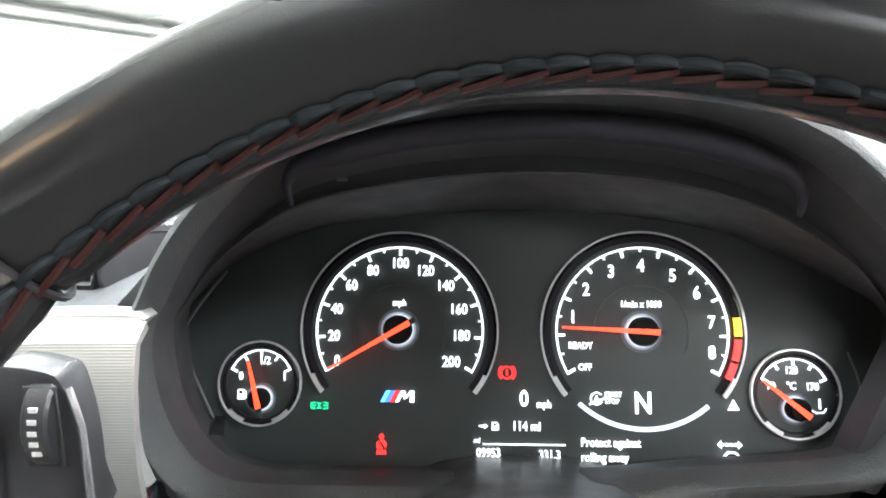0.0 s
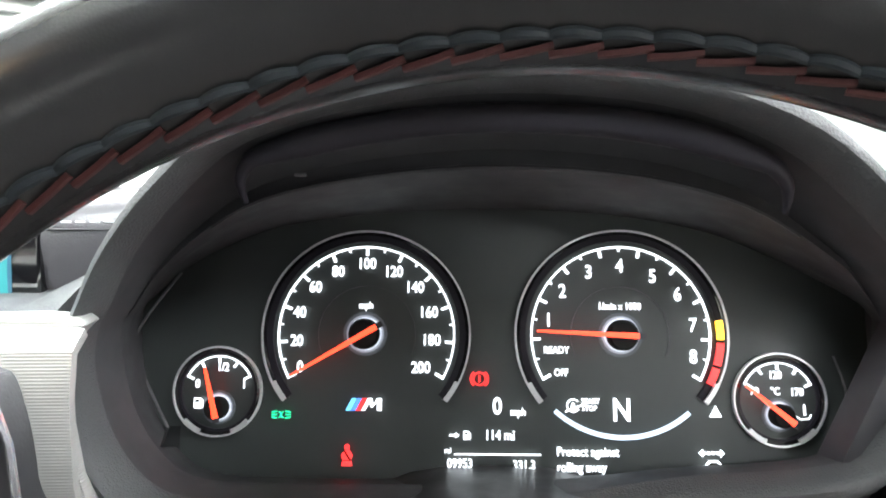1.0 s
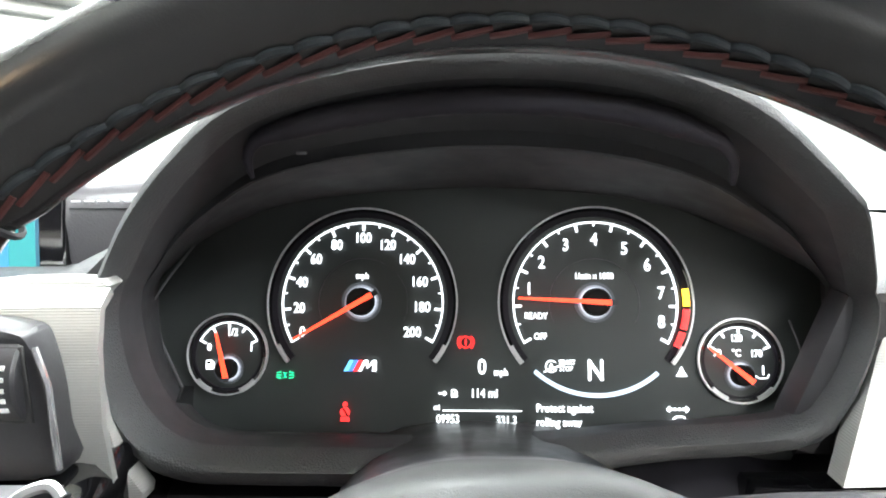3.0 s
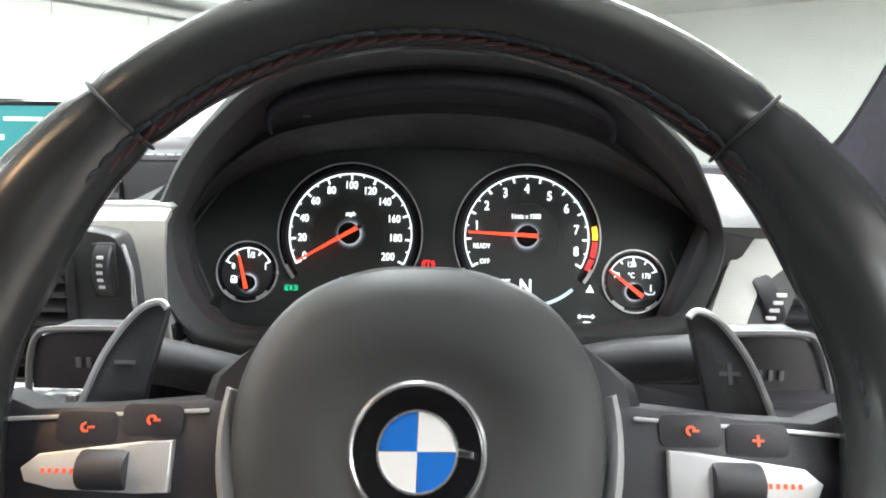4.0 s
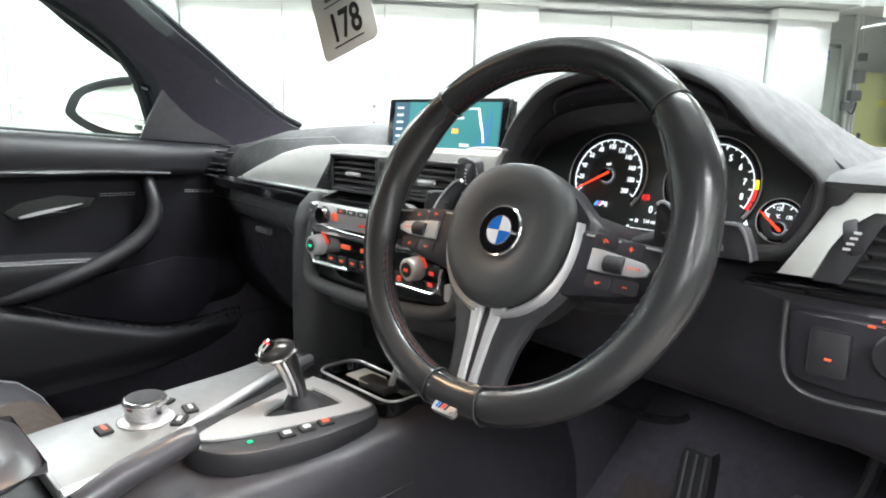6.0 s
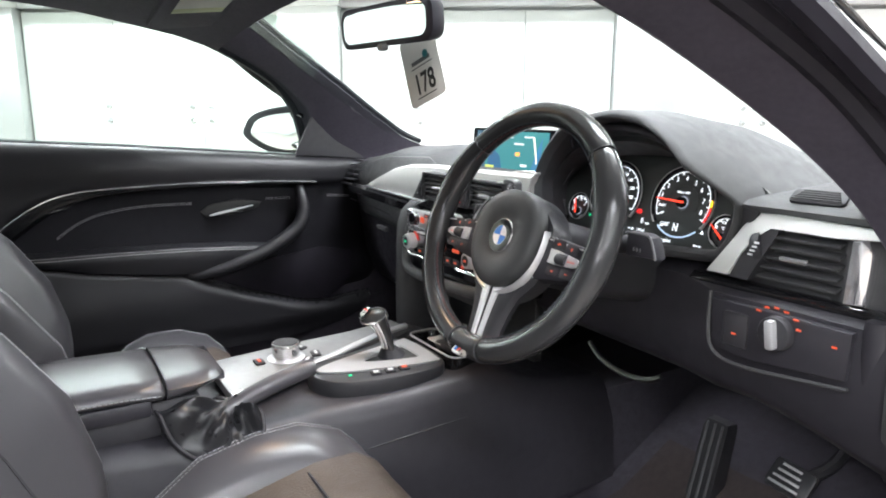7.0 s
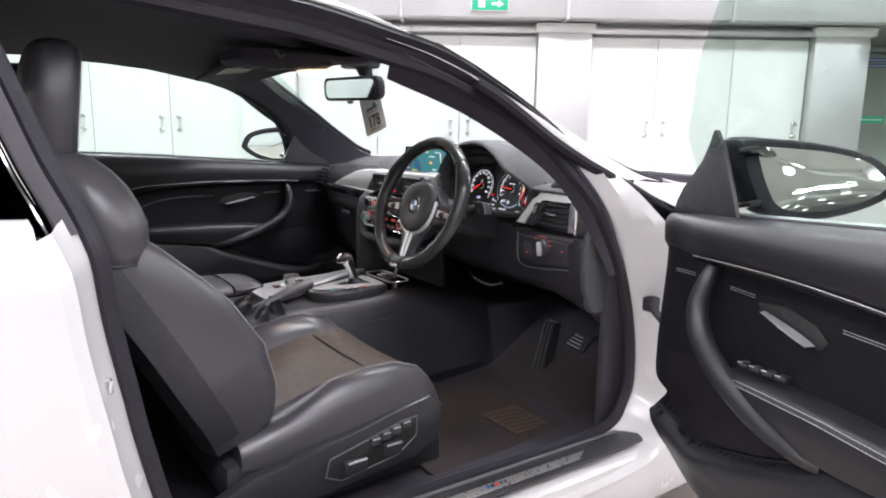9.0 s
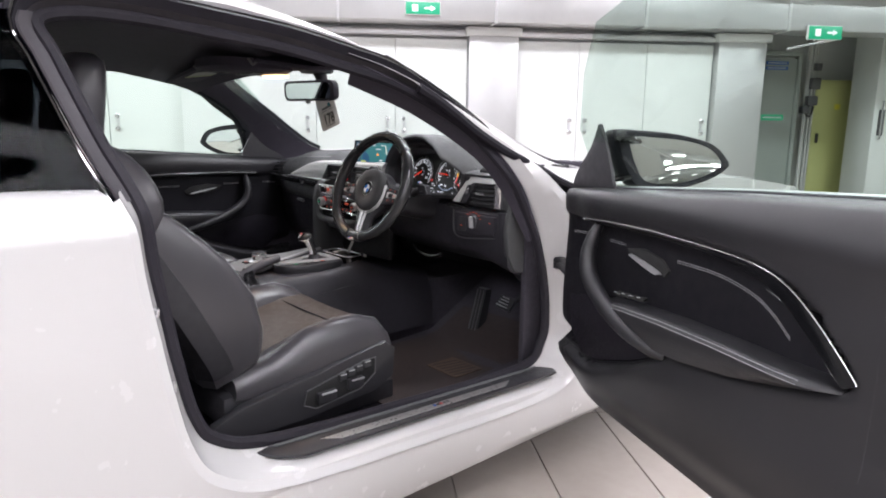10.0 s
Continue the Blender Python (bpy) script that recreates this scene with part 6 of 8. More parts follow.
    for k in range(7):
        b = B()
        x = -0.07 + 0.026 * k
        box(b, (x, 0.1235, 0.749), (0.022, 0.003, 0.012), 0.001)
        part("button", b, DEEP, c)
        b = B()
        box(b, (x, 0.1215, 0.749), (0.008, 0.001, 0.0035), 0.0006)
        part("button_symbol", b, GLOW_ORANGE, c)
    for x, z in ((0.085, 0.746), (0.145, 0.749), (0.147, 0.764)):
        b = B()
        box(b, (x, 0.1212, z), (0.009, 0.001, 0.0055), 0.0006)
        part("button_symbol", b, GLOW_DIM, c)
    b = B()
    box(b, (0.172, 0.13, 0.742), (0.012, 0.01, 0.022), 0.002)
    part("rocker", b, SATIN, t)


build_centre_stack()


def build_driver_vent():
    t = thing("driver_vent", "outer air vent with silver frame and black slats", "air vent", (0.62, 0.24, 0.81), "dashboard vents")
    y = 0.226
    b = B()
    prism(b, [(0.528, 0.206, 0.821), (0.557, 0.208, 0.821), (0.566, 0.218, 0.848), (0.576, 0.227, 0.868), (0.595, 0.23, 0.883), (0.676, y, 0.884), (0.722, y, 0.888), (0.724, y, 0.897), (0.6, 0.234, 0.9), (0.567, 0.242, 0.898), (0.556, 0.234, 0.88), (0.543, 0.221, 0.852)], (0, 0.014, 0))
    part("silver_frame", b, BLADE, t, "satin silver vent frame")
    b = B()
    prism(b, [(0.69, y - 0.002, 0.812), (0.712, y + 0.004, 0.812), (0.716, y + 0.002, 0.874), (0.704, y - 0.004, 0.886), (0.694, y - 0.004, 0.884)], (0, 0.03, 0), 0.004)
    part("bright_end", b, CHROME, t, "bright silver end piece")
    b = B()
    prism(b, [(0.53, y + 0.03, 0.814), (0.685, y + 0.03, 0.814), (0.688, y + 0.03, 0.885), (0.595, y + 0.03, 0.885)], (0, 0.006, 0))
    part("vent_back", b, DEEP, t)
    b = B()
    prism(b, [(0.556, 0.213, 0.818), (0.58, 0.215, 0.818), (0.607, 0.23, 0.882), (0.594, 0.233, 0.884), (0.575, 0.23, 0.868), (0.565, 0.221, 0.846)], (0, 0.025, 0))
    part("wheel_housing", b, PLASTIC, t)
    for k in range(4):
        b = B()
        box(b, (0.58 + 0.0022 * k, 0.2165 + 0.0006 * k, 0.85 + 0.005 * k), (0.006, 0.002, 0.0022), 0, None)
        part("mark", b, WHITE, t)
    b = B()
    lathe(b, [(0.001, -0.006), (0.02, -0.006), (0.021, -0.004), (0.021, 0.004), (0.02, 0.006), (0.001, 0.006)], 24, Matrix.Translation((0.583, 0.2385, 0.857)) @ pose(0, 0, 0, 0, 70, 0))
    part("thumbwheel", b, DEEP, t, "ribbed black vent thumbwheel")
    for k in range(5):
        z = 0.824 + 0.0128 * k
        x0 = 0.578 + (z - 0.824) * 0.45
        b = B()
        box(b, (0, 0, 0), (0.68 - x0, 0.022, 0.0035), 0.0014, Matrix.Translation(((x0 + 0.68) / 2, y + 0.014, z)) @ pose(0, 0, 0, 14))
        part("slat", b, SLAT, t)
    b = B()
    box(b, (0.63, y + 0.001, 0.85), (0.034, 0.008, 0.006), 0.002)
    part("tab", b, CHROME, t, "small silver tab")
    b = B()
    prism(b, [(0.488, y - 0.004, 0.8), (0.74, y + 0.0, 0.797), (0.745, y + 0.0, 0.805), (0.72, y - 0.004, 0.811), (0.495, y - 0.004, 0.812)], (0, 0.02, 0), 0.003)
    part("gloss_band", b, GLOSS, t, "piano black band")
    v = thing("demister_vent", "small slatted demister vent in the dash top", "air vent", (0.632, 0.266, 0.915), "dashboard vents")
    M = Matrix.Translation((0.632, 0.262, 0.922)) @ pose(0, 0, 0, 34, 0, 4)
    b = B()
    flat_plate(b, rounded_rect(0.064, 0.024, 0.006), -0.002, 0.004, 0.001)
    part("vent_back", b, DEEP, v, m=M)
    for k in range(5):
        b = B()
        box(b, (0, -0.008 + 0.004 * k, 0.0035), (0.058 - 0.004 * k, 0.0018, 0.002), 0.0006)
        part("slat", b, SOFT, v, m=M)
    # light switch panel
    s = thing("light_switch_panel", "black light switch panel with a silver rotary knob", "switch panel", (0.63, 0.2, 0.72))
    b = B()
    prism(b, [(0.545, 0.2, 0.79), (0.718, 0.2, 0.79), (0.716, 0.2, 0.735), (0.6, 0.2, 0.722), (0.556, 0.2, 0.726), (0.548, 0.2, 0.738)], (0, 0.012, 0), 0.003)
    part("panel", b, CONSOLE, s)
    # paler bead, drawing the highlight on the panel's left and bottom edges
    b = B()
    tube(b, smooth_path([(0.541, 0.2015, 0.797), (0.543, 0.1995, 0.745), (0.556, 0.199, 0.719), (0.6, 0.199, 0.713), (0.72, 0.2, 0.727)], 5), 0.0025, 6)
    part("panel_edge", b, SLAT, s)
    b = B()
    box(b, (0.582, 0.1985, 0.757), (0.034, 0.004, 0.044), 0.004)
    part("button", b, DEEP, s)
    K = Matrix.Translation((0.636, 0.199, 0.768)) @ pose(0, 0, 0, 90)
    b = B()
    lathe(b, [(0.001, 0.0), (0.021, 0.0), (0.0205, 0.008), (0.019, 0.010), (0.001, 0.010)], 28, K)
    kn = part("rotary_knob", b, DEEP, s)
    b = B()
    box(b, (0, 0, 0.012), (0.011, 0.035, 0.016), 0.0035, K @ pose(0, 0, 0, 0, 0, 8))
    part("knob_grip", b, SATIN, kn, "silver grip")
    for x, z in ((0.582, 0.752), (0.612, 0.79), (0.622, 0.796), (0.634, 0.798), (0.646, 0.796), (0.658, 0.79), (0.662, 0.779), (0.703, 0.771)):
        b = B()
        box(b, (x, 0.196, z), (0.0062, 0.001, 0.0024), 0.0004)
        part("symbol", b, GLOW_ORANGE, s)


build_driver_vent()


def build_column():
    t = thing("steering_column", "black steering column shroud with stalks", "steering column", (0.36, 0.15, 0.8))
    b = B()
    rings = []
    for y, z, rx, rz in ((0.30, 0.775, 0.075, 0.045), (0.22, 0.79, 0.072, 0.048), (0.14, 0.81, 0.066, 0.05), (0.075, 0.83, 0.058, 0.05), (0.055, 0.836, 0.05, 0.045)):
        rings.append([(0.36 + rx * (abs(math.cos(a)) ** 0.7) * math.copysign(1, math.cos(a)), y, z + rz * (abs(math.sin(a)) ** 0.7) * math.copysign(1, math.sin(a))) for a in [2 * math.pi * j / 28 for j in range(28)]])
    loft(b, rings)
    part("shroud", b, PLASTIC, t, "", 55)
    for s, pts, head in ((1, [(0.415, 0.14, 0.835), (0.46, 0.12, 0.852), (0.51, 0.1, 0.862)], [(0.5, 0.8775), (0.53, 0.878), (0.538, 0.8745), (0.544, 0.861), (0.547, 0.85), (0.5, 0.848)]),
                         (-1, [(0.305, 0.14, 0.815), (0.262, 0.12, 0.838), (0.21, 0.1, 0.858)], [(0.226, 0.8745), (0.187, 0.874), (0.1775, 0.871), (0.173, 0.86), (0.171, 0.843), (0.224, 0.843)])):
        b = B()
        tube(b, smooth_path(pts, 4), lambda k: 0.011 + 0.001 * k, 12)
        st = part("stalk", b, DEEP, t, "black control stalk")
        b = B()
        prism(b, [(x, 0.086, z) for x, z in head], (0, 0.02, 0), 0.004)
        part("stalk_head", b, CONSOLE, st, "flat dark stalk head")
        b = B()
        tube(b, smooth_path([(x, 0.0857, z) for x, z in head[:5]], 4), 0.0016, 6)
        part("head_edge", b, GREY, st, "grey edge of the stalk head")
        xm = sum(x for x, _ in head) / 6
        for k in range(3):
            b = B()
            box(b, (xm - s * 0.008 + 0.005 * (k - 1), 0.0852, 0.858), (0.0024, 0.001, 0.005), 0.0004)
            part("stalk_mark", b, GREY, st)


build_column()


# ---- doors ----
SA, CA = math.sin(radians(66)), math.cos(radians(66))


def at_driver(u, w, z):
    """Open driver's door: u rearwards along it, w into the cabin."""
    return Vector((1.0 + u * SA - w * CA, 0.17 - u * CA - w * SA, z))


def at_passenger(u, w, z):
    return Vector((-0.74 + w, 0.33 - 1.08 * u, z - 0.02))


BELT = ((0.0, 0.9), (0.2, 0.914), (0.6, 0.948), (0.9, 0.968), (1.16, 0.975))
FOOT = ((0.0, 0.53), (0.02, 0.482), (0.05, 0.452), (0.1, 0.43), (0.25, 0.413), (1.16, 0.4))
STRIP_TOP = [(0.165, 0.851), (0.3, 0.859), (0.445, 0.863), (0.63, 0.859), (0.715, 0.852), (0.775, 0.834), (0.83, 0.798), (0.88, 0.755), (0.907, 0.729)]
STRIP_LOW = [(0.167, 0.845), (0.3, 0.848), (0.447, 0.85), (0.62, 0.844), (0.7, 0.829), (0.755, 0.807), (0.805, 0.772), (0.85, 0.735), (0.878, 0.712)]
ARM_TOP = ((0.28, 0.68), (0.36, 0.69), (0.5, 0.7), (0.66, 0.705), (0.78, 0.706), (0.87, 0.71))
ARM_LOW = ((0.28, 0.655), (0.36, 0.645), (0.45, 0.632), (0.54, 0.637), (0.68, 0.658), (0.78, 0.682), (0.87, 0.706))
EDGE_LOW = ((0.0, 0.5), (0.07, 0.496), (0.1, 0.492), (0.13, 0.49), (0.2, 0.5), (0.34, 0.549), (0.45, 0.6), (0.5, 0.63), (0.6, 0.643), (0.7, 0.66), (0.8, 0.686), (0.88, 0.708))


def step(x, width):
    t = min(max(x / width + 0.5, 0), 1)
    return t * t * (3 - 2 * t)


def door_relief(u, z):
    """How far the inner panel stands into the cabin: a recessed insert inside a raised surround."""
    top = lerp_table(tuple(STRIP_TOP), u) - 0.006
    inside = step(z - lerp_table(EDGE_LOW, u), 0.016) * step(top - z, 0.02) * step(0.885 - u, 0.03)
    rail = 0.008 * math.exp(-((z - 0.9) / 0.03) ** 2)
    pocket = 0.035 * step(0.46 - u, 0.06) * math.exp(-((z - lerp_table(EDGE_LOW, u) - 0.02) / 0.03) ** 2)
    low = 0.008 * math.exp(-((z - 0.56) / 0.06) ** 2) * step(u - 0.3, 0.4)
    return (0.01 + 0.024 * step(u - 0.13, 0.16)) * (1 - inside) + rail + low - pocket * inside - 0.016 * step(0.45 - z, 0.06)


def build_door(at, name, label, mirror_label, inward):
    d = thing(name, label, "car door", at(0.5, -0.06, 0.42))
    us = [0.0, 0.008, 0.016, 0.03] + [0.03 + 0.02 * k for k in range(1, 40)] + [0.83 + 0.01 * k for k in range(1, 9)] + [0.95, 1.02, 1.1, 1.16]
    rows = []
    for u in us:
        zb, zt = lerp_table(FOOT, u), lerp_table(BELT, u)
        row = [at(u, -0.05, zb)]
        for k in range(71):
            z = zb + (zt - zb) * k / 70
            edge = 0.02 * math.exp(-u / 0.012) + 0.016 * math.exp(-(zt - z) / 0.014)
            lead = 0.017 * math.exp(-u / 0.06) * min(1.0, max(0.0, (0.8 - z) / 0.16))
            row.append(at(u - lead, door_relief(u, z) - edge, z))
        row.append(at(u, -0.03, zt + 0.004))
        rows.append(row)
    along = at(1, 0, 0) - at(0, 0, 0)
    for name_, material, words, keep in (("inner_panel", DOORCARD, "soft black leather-grained door card", False), ("insert_panel", INSERT, "dark insert below the strip", True)):
        b = B()
        sheet(b, rows, 0.002 * inward)
        gone = []
        for f in b.faces:
            c = f.calc_center_median() - at(0, 0, 0)
            u, z = c.dot(along) / along.length_squared, c.z
            inside = u < 0.885 and lerp_table(EDGE_LOW, u) + 0.004 < z < lerp_table(tuple(STRIP_TOP), u) - 0.006
            if inside != keep:
                gone.append(f)
        bmesh.ops.delete(b, geom=gone, context="FACES")
        part(name_, b, material, d, words, 60)
    b = B()
    tube(b, [at(u, door_relief(u, lerp_table(EDGE_LOW, u) + 0.002) + 0.001, lerp_table(EDGE_LOW, u) + 0.003) for u in [0.01 + 0.0218 * k for k in range(41)]], 0.005, 8)
    part("insert_piping", b, DOORCARD, d)
    b = B()
    tube(b, [at(0.93 + 0.002 * math.sin(9 * z), door_relief(0.93, z) + 0.0006, z) for z in [0.45 + 0.05 * k for k in range(10)]], 0.0016, 5)
    part("panel_seam", b, DEEP, d)
    # shell
    b = B()
    rings = []
    for u in (-0.015, 0.0, 0.3, 0.7, 1.16, 1.175):
        zb, zt = lerp_table(FOOT, max(u, 0)) - 0.05, lerp_table(BELT, max(u, 0)) - 0.004
        k = 0.0 if 0 <= u <= 1.16 else 0.012
        rings.append([at(u, -0.045, zb + k), at(u, -0.11, zb + 0.0), at(u, -0.15, zb + 0.1), at(u, -0.165, 0.66), at(u, -0.14, zt - 0.02), at(u, -0.06, zt - k), at(u, -0.045, zt - k)])
    loft(b, rings)
    part("outer_shell", b, PAINT, d, "white outer door skin")
    b = B()
    tube(b, [at(u, -0.04, lerp_table(BELT, u) + 0.002) for u in us], 0.008, 8)
    part("belt_seal", b, RUBBER, d)
    b = B()
    tube(b, [at(u, -0.052, lerp_table(BELT, u) + 0.009) for u in us], 0.004, 6)
    part("belt_moulding", b, SATIN, d)
    # frameless window, raised
    b = B()
    tops = ((0.055, 1.055), (0.152, 1.181), (0.26, 1.275), (0.42, 1.31), (0.7, 1.335), (0.95, 1.335), (1.12, 1.3))
    glass_rows = []
    for u, zt in tops:
        zb = lerp_table(BELT, u) - 0.02
        glass_rows.append([at(u, -0.046 + 0.4 * max(0, zb + (zt - zb) * k / 6 - 0.95), zb + (zt - zb) * k / 6) for k in range(7)])
    sheet(b, glass_rows, 0.004)
    o = part("window_glass", b, SIDEGLASS, d, "faintly green frameless window glass", 80)
    o.visible_shadow = False
    # piano black strip with chrome
    b = B()
    top = smooth_path([(u, 0, z) for u, z in STRIP_TOP], 4)
    low = smooth_path([(u, 0, z) for u, z in STRIP_LOW], 4)
    rows = [[], [], [], []]
    for p, q in zip(top, low):
        for r, f, w in zip(rows, (0, 0.25, 0.75, 1), (0.0388, 0.041, 0.04, 0.029)):
            m = p.lerp(q, f)
            r.append(at(m.x, w, m.z))
    sheet(b, rows, -0.004 * inward)
    part("gloss_strip", b, STRIP, d, "piano black door strip")
    b = B()
    tube(b, [Vector(p) for p in rows[0]], 0.0009 if inward > 0 else 0.0024, 5)
    part("chrome_line", b, DARKSATIN if inward > 0 else CHROME, d, "thin chrome line")
    # two chrome slivers put in for the white reflections on the gloss strip
    for flash in ([(0.728, 0.818), (0.765, 0.809), (0.8, 0.792)], [(0.828, 0.768), (0.851, 0.743), (0.878, 0.716)]):
        b = B()
        tube(b, [at(p.x, 0.033, p.z) for p in smooth_path([(u, 0, z) for u, z in flash], 6)], lambda k: 0.0008 + 0.0042 * math.sin(math.pi * k), 6, False, 0.5)
        part("strip_glint", b, CHROME, d)
    # armrest with its overhang
    b = B()
    rings = []
    for k in range(25):
        t = k / 24
        u = 0.27 + 0.61 * t
        e = (math.sin(math.pi * min(t * 4, 0.5)) * math.sin(math.pi * min((1 - t) * 5, 0.5))) ** 0.6 if 0 < t < 1 else 0.05
        zs, zl = lerp_table(ARM_TOP, u), lerp_table(ARM_LOW, u) - 0.004
        w = 0.03 + 0.03 * e
        rings.append([at(u, -0.008, zs + 0.006), at(u, w - 0.014, zs + 0.004), at(u, w - 0.004, zs), at(u, w, zs - 0.006), at(u, w - 0.002, 0.5 * (zs + zl)), at(u, w - 0.012, zl + 0.003), at(u, 0.02, zl - 0.002), at(u, -0.008, zl - 0.004)])
    loft(b, rings)
    arm = part("door_armrest", b, DOORCARD, d, "stitched leather door armrest", 50)
    for k in (2, 3):
        stitch_line([r[k] + (at(0, 0.0012, 0) - at(0, 0, 0)) + Vector((0, 0, 0.0008)) for r in rings[2:-2]], arm, r=0.0008, gap=0.0011)
    # pull, release lever, switches
    b = B()
    pp = smooth_path([(0.205, 0.84, 0.02), (0.205, 0.812, 0.036), (0.204, 0.775, 0.046), (0.22, 0.735, 0.052), (0.262, 0.7, 0.055), (0.32, 0.67, 0.055), (0.39, 0.645, 0.052), (0.455, 0.628, 0.04), (0.49, 0.622, 0.028)], 5)
    tube(b, [at(p.x, p.z, p.y) for p in pp], lambda k: 0.011 + 0.009 * math.sin(math.pi * k), 12, False, 1.0)
    part("pull_handle", b, DOORCARD, d, "curved leather pull handle", 70)
    # black plate behind the lever, its colour giving the recess's shade
    b = B()
    prism(b, [at(u, 0.0, z) for u, z in ((0.3, 0.802), (0.36, 0.812), (0.425, 0.802), (0.45, 0.784), (0.435, 0.768), (0.37, 0.772), (0.31, 0.786))], at(0, 0.006, 0) - at(0, 0, 0), 0.002)
    part("lever_recess_shade", b, INK, d)
    b = B()
    rings = []
    for k in range(11):
        t = k / 10
        h = 0.001 + 0.0026 * math.sin(math.pi * t) ** 0.7 * (0.3 + 1.0 * t)
        z = 0.794 - 0.02 * t
        u = 0.325 + 0.105 * t
        rings.append([at(u, 0.008, z - h), at(u, 0.02 + 0.006 * t, z - h * 0.6), at(u, 0.02 + 0.006 * t, z + h * 0.3), at(u, 0.01, z + h)])
    loft(b, rings)
    lev = part("release_lever", b, SATIN, d, "silver release lever")
    b = B()
    tube(b, [at(0.352, 0.012, 0.779), at(0.39, 0.02, 0.781), at(0.425, 0.024, 0.774)], lambda k: 0.0012 + 0.002 * math.sin(math.pi * k), 6, False, 0.6)
    part("lever_edge", b, CHROME, lev)
    if inward > 0:
        for k in range(4):
            b = B()
            box(b, (0, 0, 0), (0.017, 0.02, 0.008), 0.0035, Matrix.Translation(at(0.312 + 0.028 * k, 0.026, 0.705 + 0.003 * k)))
            part("window_switch", b, INK, d)
            b = B()
            box(b, (0, 0, 0), (0.009, 0.002, 0.0014), 0.0005, Matrix.Translation(at(0.312 + 0.028 * k, 0.036, 0.7095 + 0.003 * k)))
            part("switch_edge", b, SATIN, d)
    # seams
    for seam in ([(0.06, 0.80), (0.125, 0.805)], [(0.225, 0.805), (0.29, 0.806)], [(0.468, 0.805), (0.58, 0.805), (0.665, 0.792), (0.715, 0.77), (0.755, 0.74)]):
        p = smooth_path([(u, 0, z) for u, z in seam], 8)
        for dz in (0, 0.004):
            stitch_line([at(q.x, door_relief(q.x, q.z) + 0.0025, q.z + dz) for q in p], d, r=0.0007, gap=0.0011)
    # flat dark plate over the pocket hollow, painting in its shade
    b = B()
    prism(b, [at(u, 0.004, z) for u, z in ((0.06, 0.64), (0.066, 0.56), (0.1, 0.525), (0.13, 0.505), (0.2, 0.512), (0.34, 0.56), (0.43, 0.6), (0.42, 0.628), (0.36, 0.63), (0.25, 0.645), (0.15, 0.66))], at(0, 0.003, 0) - at(0, 0, 0), 0.001)
    part("pocket_shade", b, RAIL, d, "dark plate painting in the door pocket's shade")
    # mirror corner
    b = B()
    prism(b, [at(u, -0.012, z) for u, z in ((0.006, 0.905), (0.016, 0.93), (0.034, 0.956), (0.06, 0.982), (0.088, 1.01), (0.106, 1.04), (0.117, 1.066), (0.126, 1.066), (0.15, 1.035), (0.18, 0.975), (0.203, 0.922))], at(0, -0.01, 0) - at(0, 0, 0), 0.004)
    part("mirror_corner", b, DEEP, d, "black mirror corner cover")
    # exterior mirror
    part("mirror_arm", arm_mesh(at), GLOSS, d, "black mirror arm")
    out = [(-0.055, 1.046), (-0.12, 1.046), (-0.2, 1.038), (-0.262, 1.02), (-0.29, 0.99), (-0.292, 0.97), (-0.25, 0.945), (-0.18, 0.925), (-0.11, 0.922), (-0.075, 0.935), (-0.06, 0.97), (-0.052, 1.01)]
    loop = smooth_path([(w, 0, z) for w, z in out], 4, True)
    c = Vector((-0.17, 0, 0.985))
    lean = 0.3 if inward > 0 else -0.03
    toe = 0.2 if inward > 0 else 0.42
    size = 1.0 if inward > 0 else 1.16
    pane, back = (0.87, 0.0) if inward > 0 else (0.77, 0.012)
    b = B()
    rings = []
    for u, k in ((0.206, 0.97), (0.202, 1.05), (0.178, 1.1), (0.15, 1.08), (0.11, 0.95), (0.085, 0.7), (0.075, 0.35)):
        k *= size
        rings.append([at(u - back - toe * (p.x + 0.17) * k - lean * (p.z - c.z) * k, c.x + (p.x - c.x) * k, c.z + (p.z - c.z) * k) for p in loop])
    loft(b, rings)
    hs = part("mirror_housing", b, RAIL, d, "black mirror housing")
    b = B()
    rings = []
    for k in (1.0, 0.85, 0.7, 0.55, 0.4, 0.25, 0.1, 0.02):
        k *= size
        rings.append([at(0.2075 - back + 0.0045 * (1 - (k / size) ** 2) * 0.9 - toe * (p.x + 0.17) * pane * k - lean * (p.z - c.z) * (pane - 0.03) * k, c.x + (p.x - c.x) * pane * k, c.z + (p.z - c.z) * (pane - 0.03) * k) for p in loop])
    loft(b, rings)
    part("mirror_glass", b, MIRROR, hs, mirror_label)
    return d


def arm_mesh(at):
    b = B()
    for z in (0.94, 1.03):
        tube(b, smooth_path([at(0.17, -0.03, z), at(0.185, -0.06, z + 0.005), at(0.165, -0.1, 0.985 + (z - 0.985) * 0.8)], 4), 0.012, 8, False, 0.6)
    return b


build_door(at_driver, "driver_door", "open car door with black leather card and silver lever", "mirror reflecting the lit ceiling", 1)
build_door(at_passenger, "passenger_door", "closed car door with black leather card and chrome strip", "small mirror glass", -1)


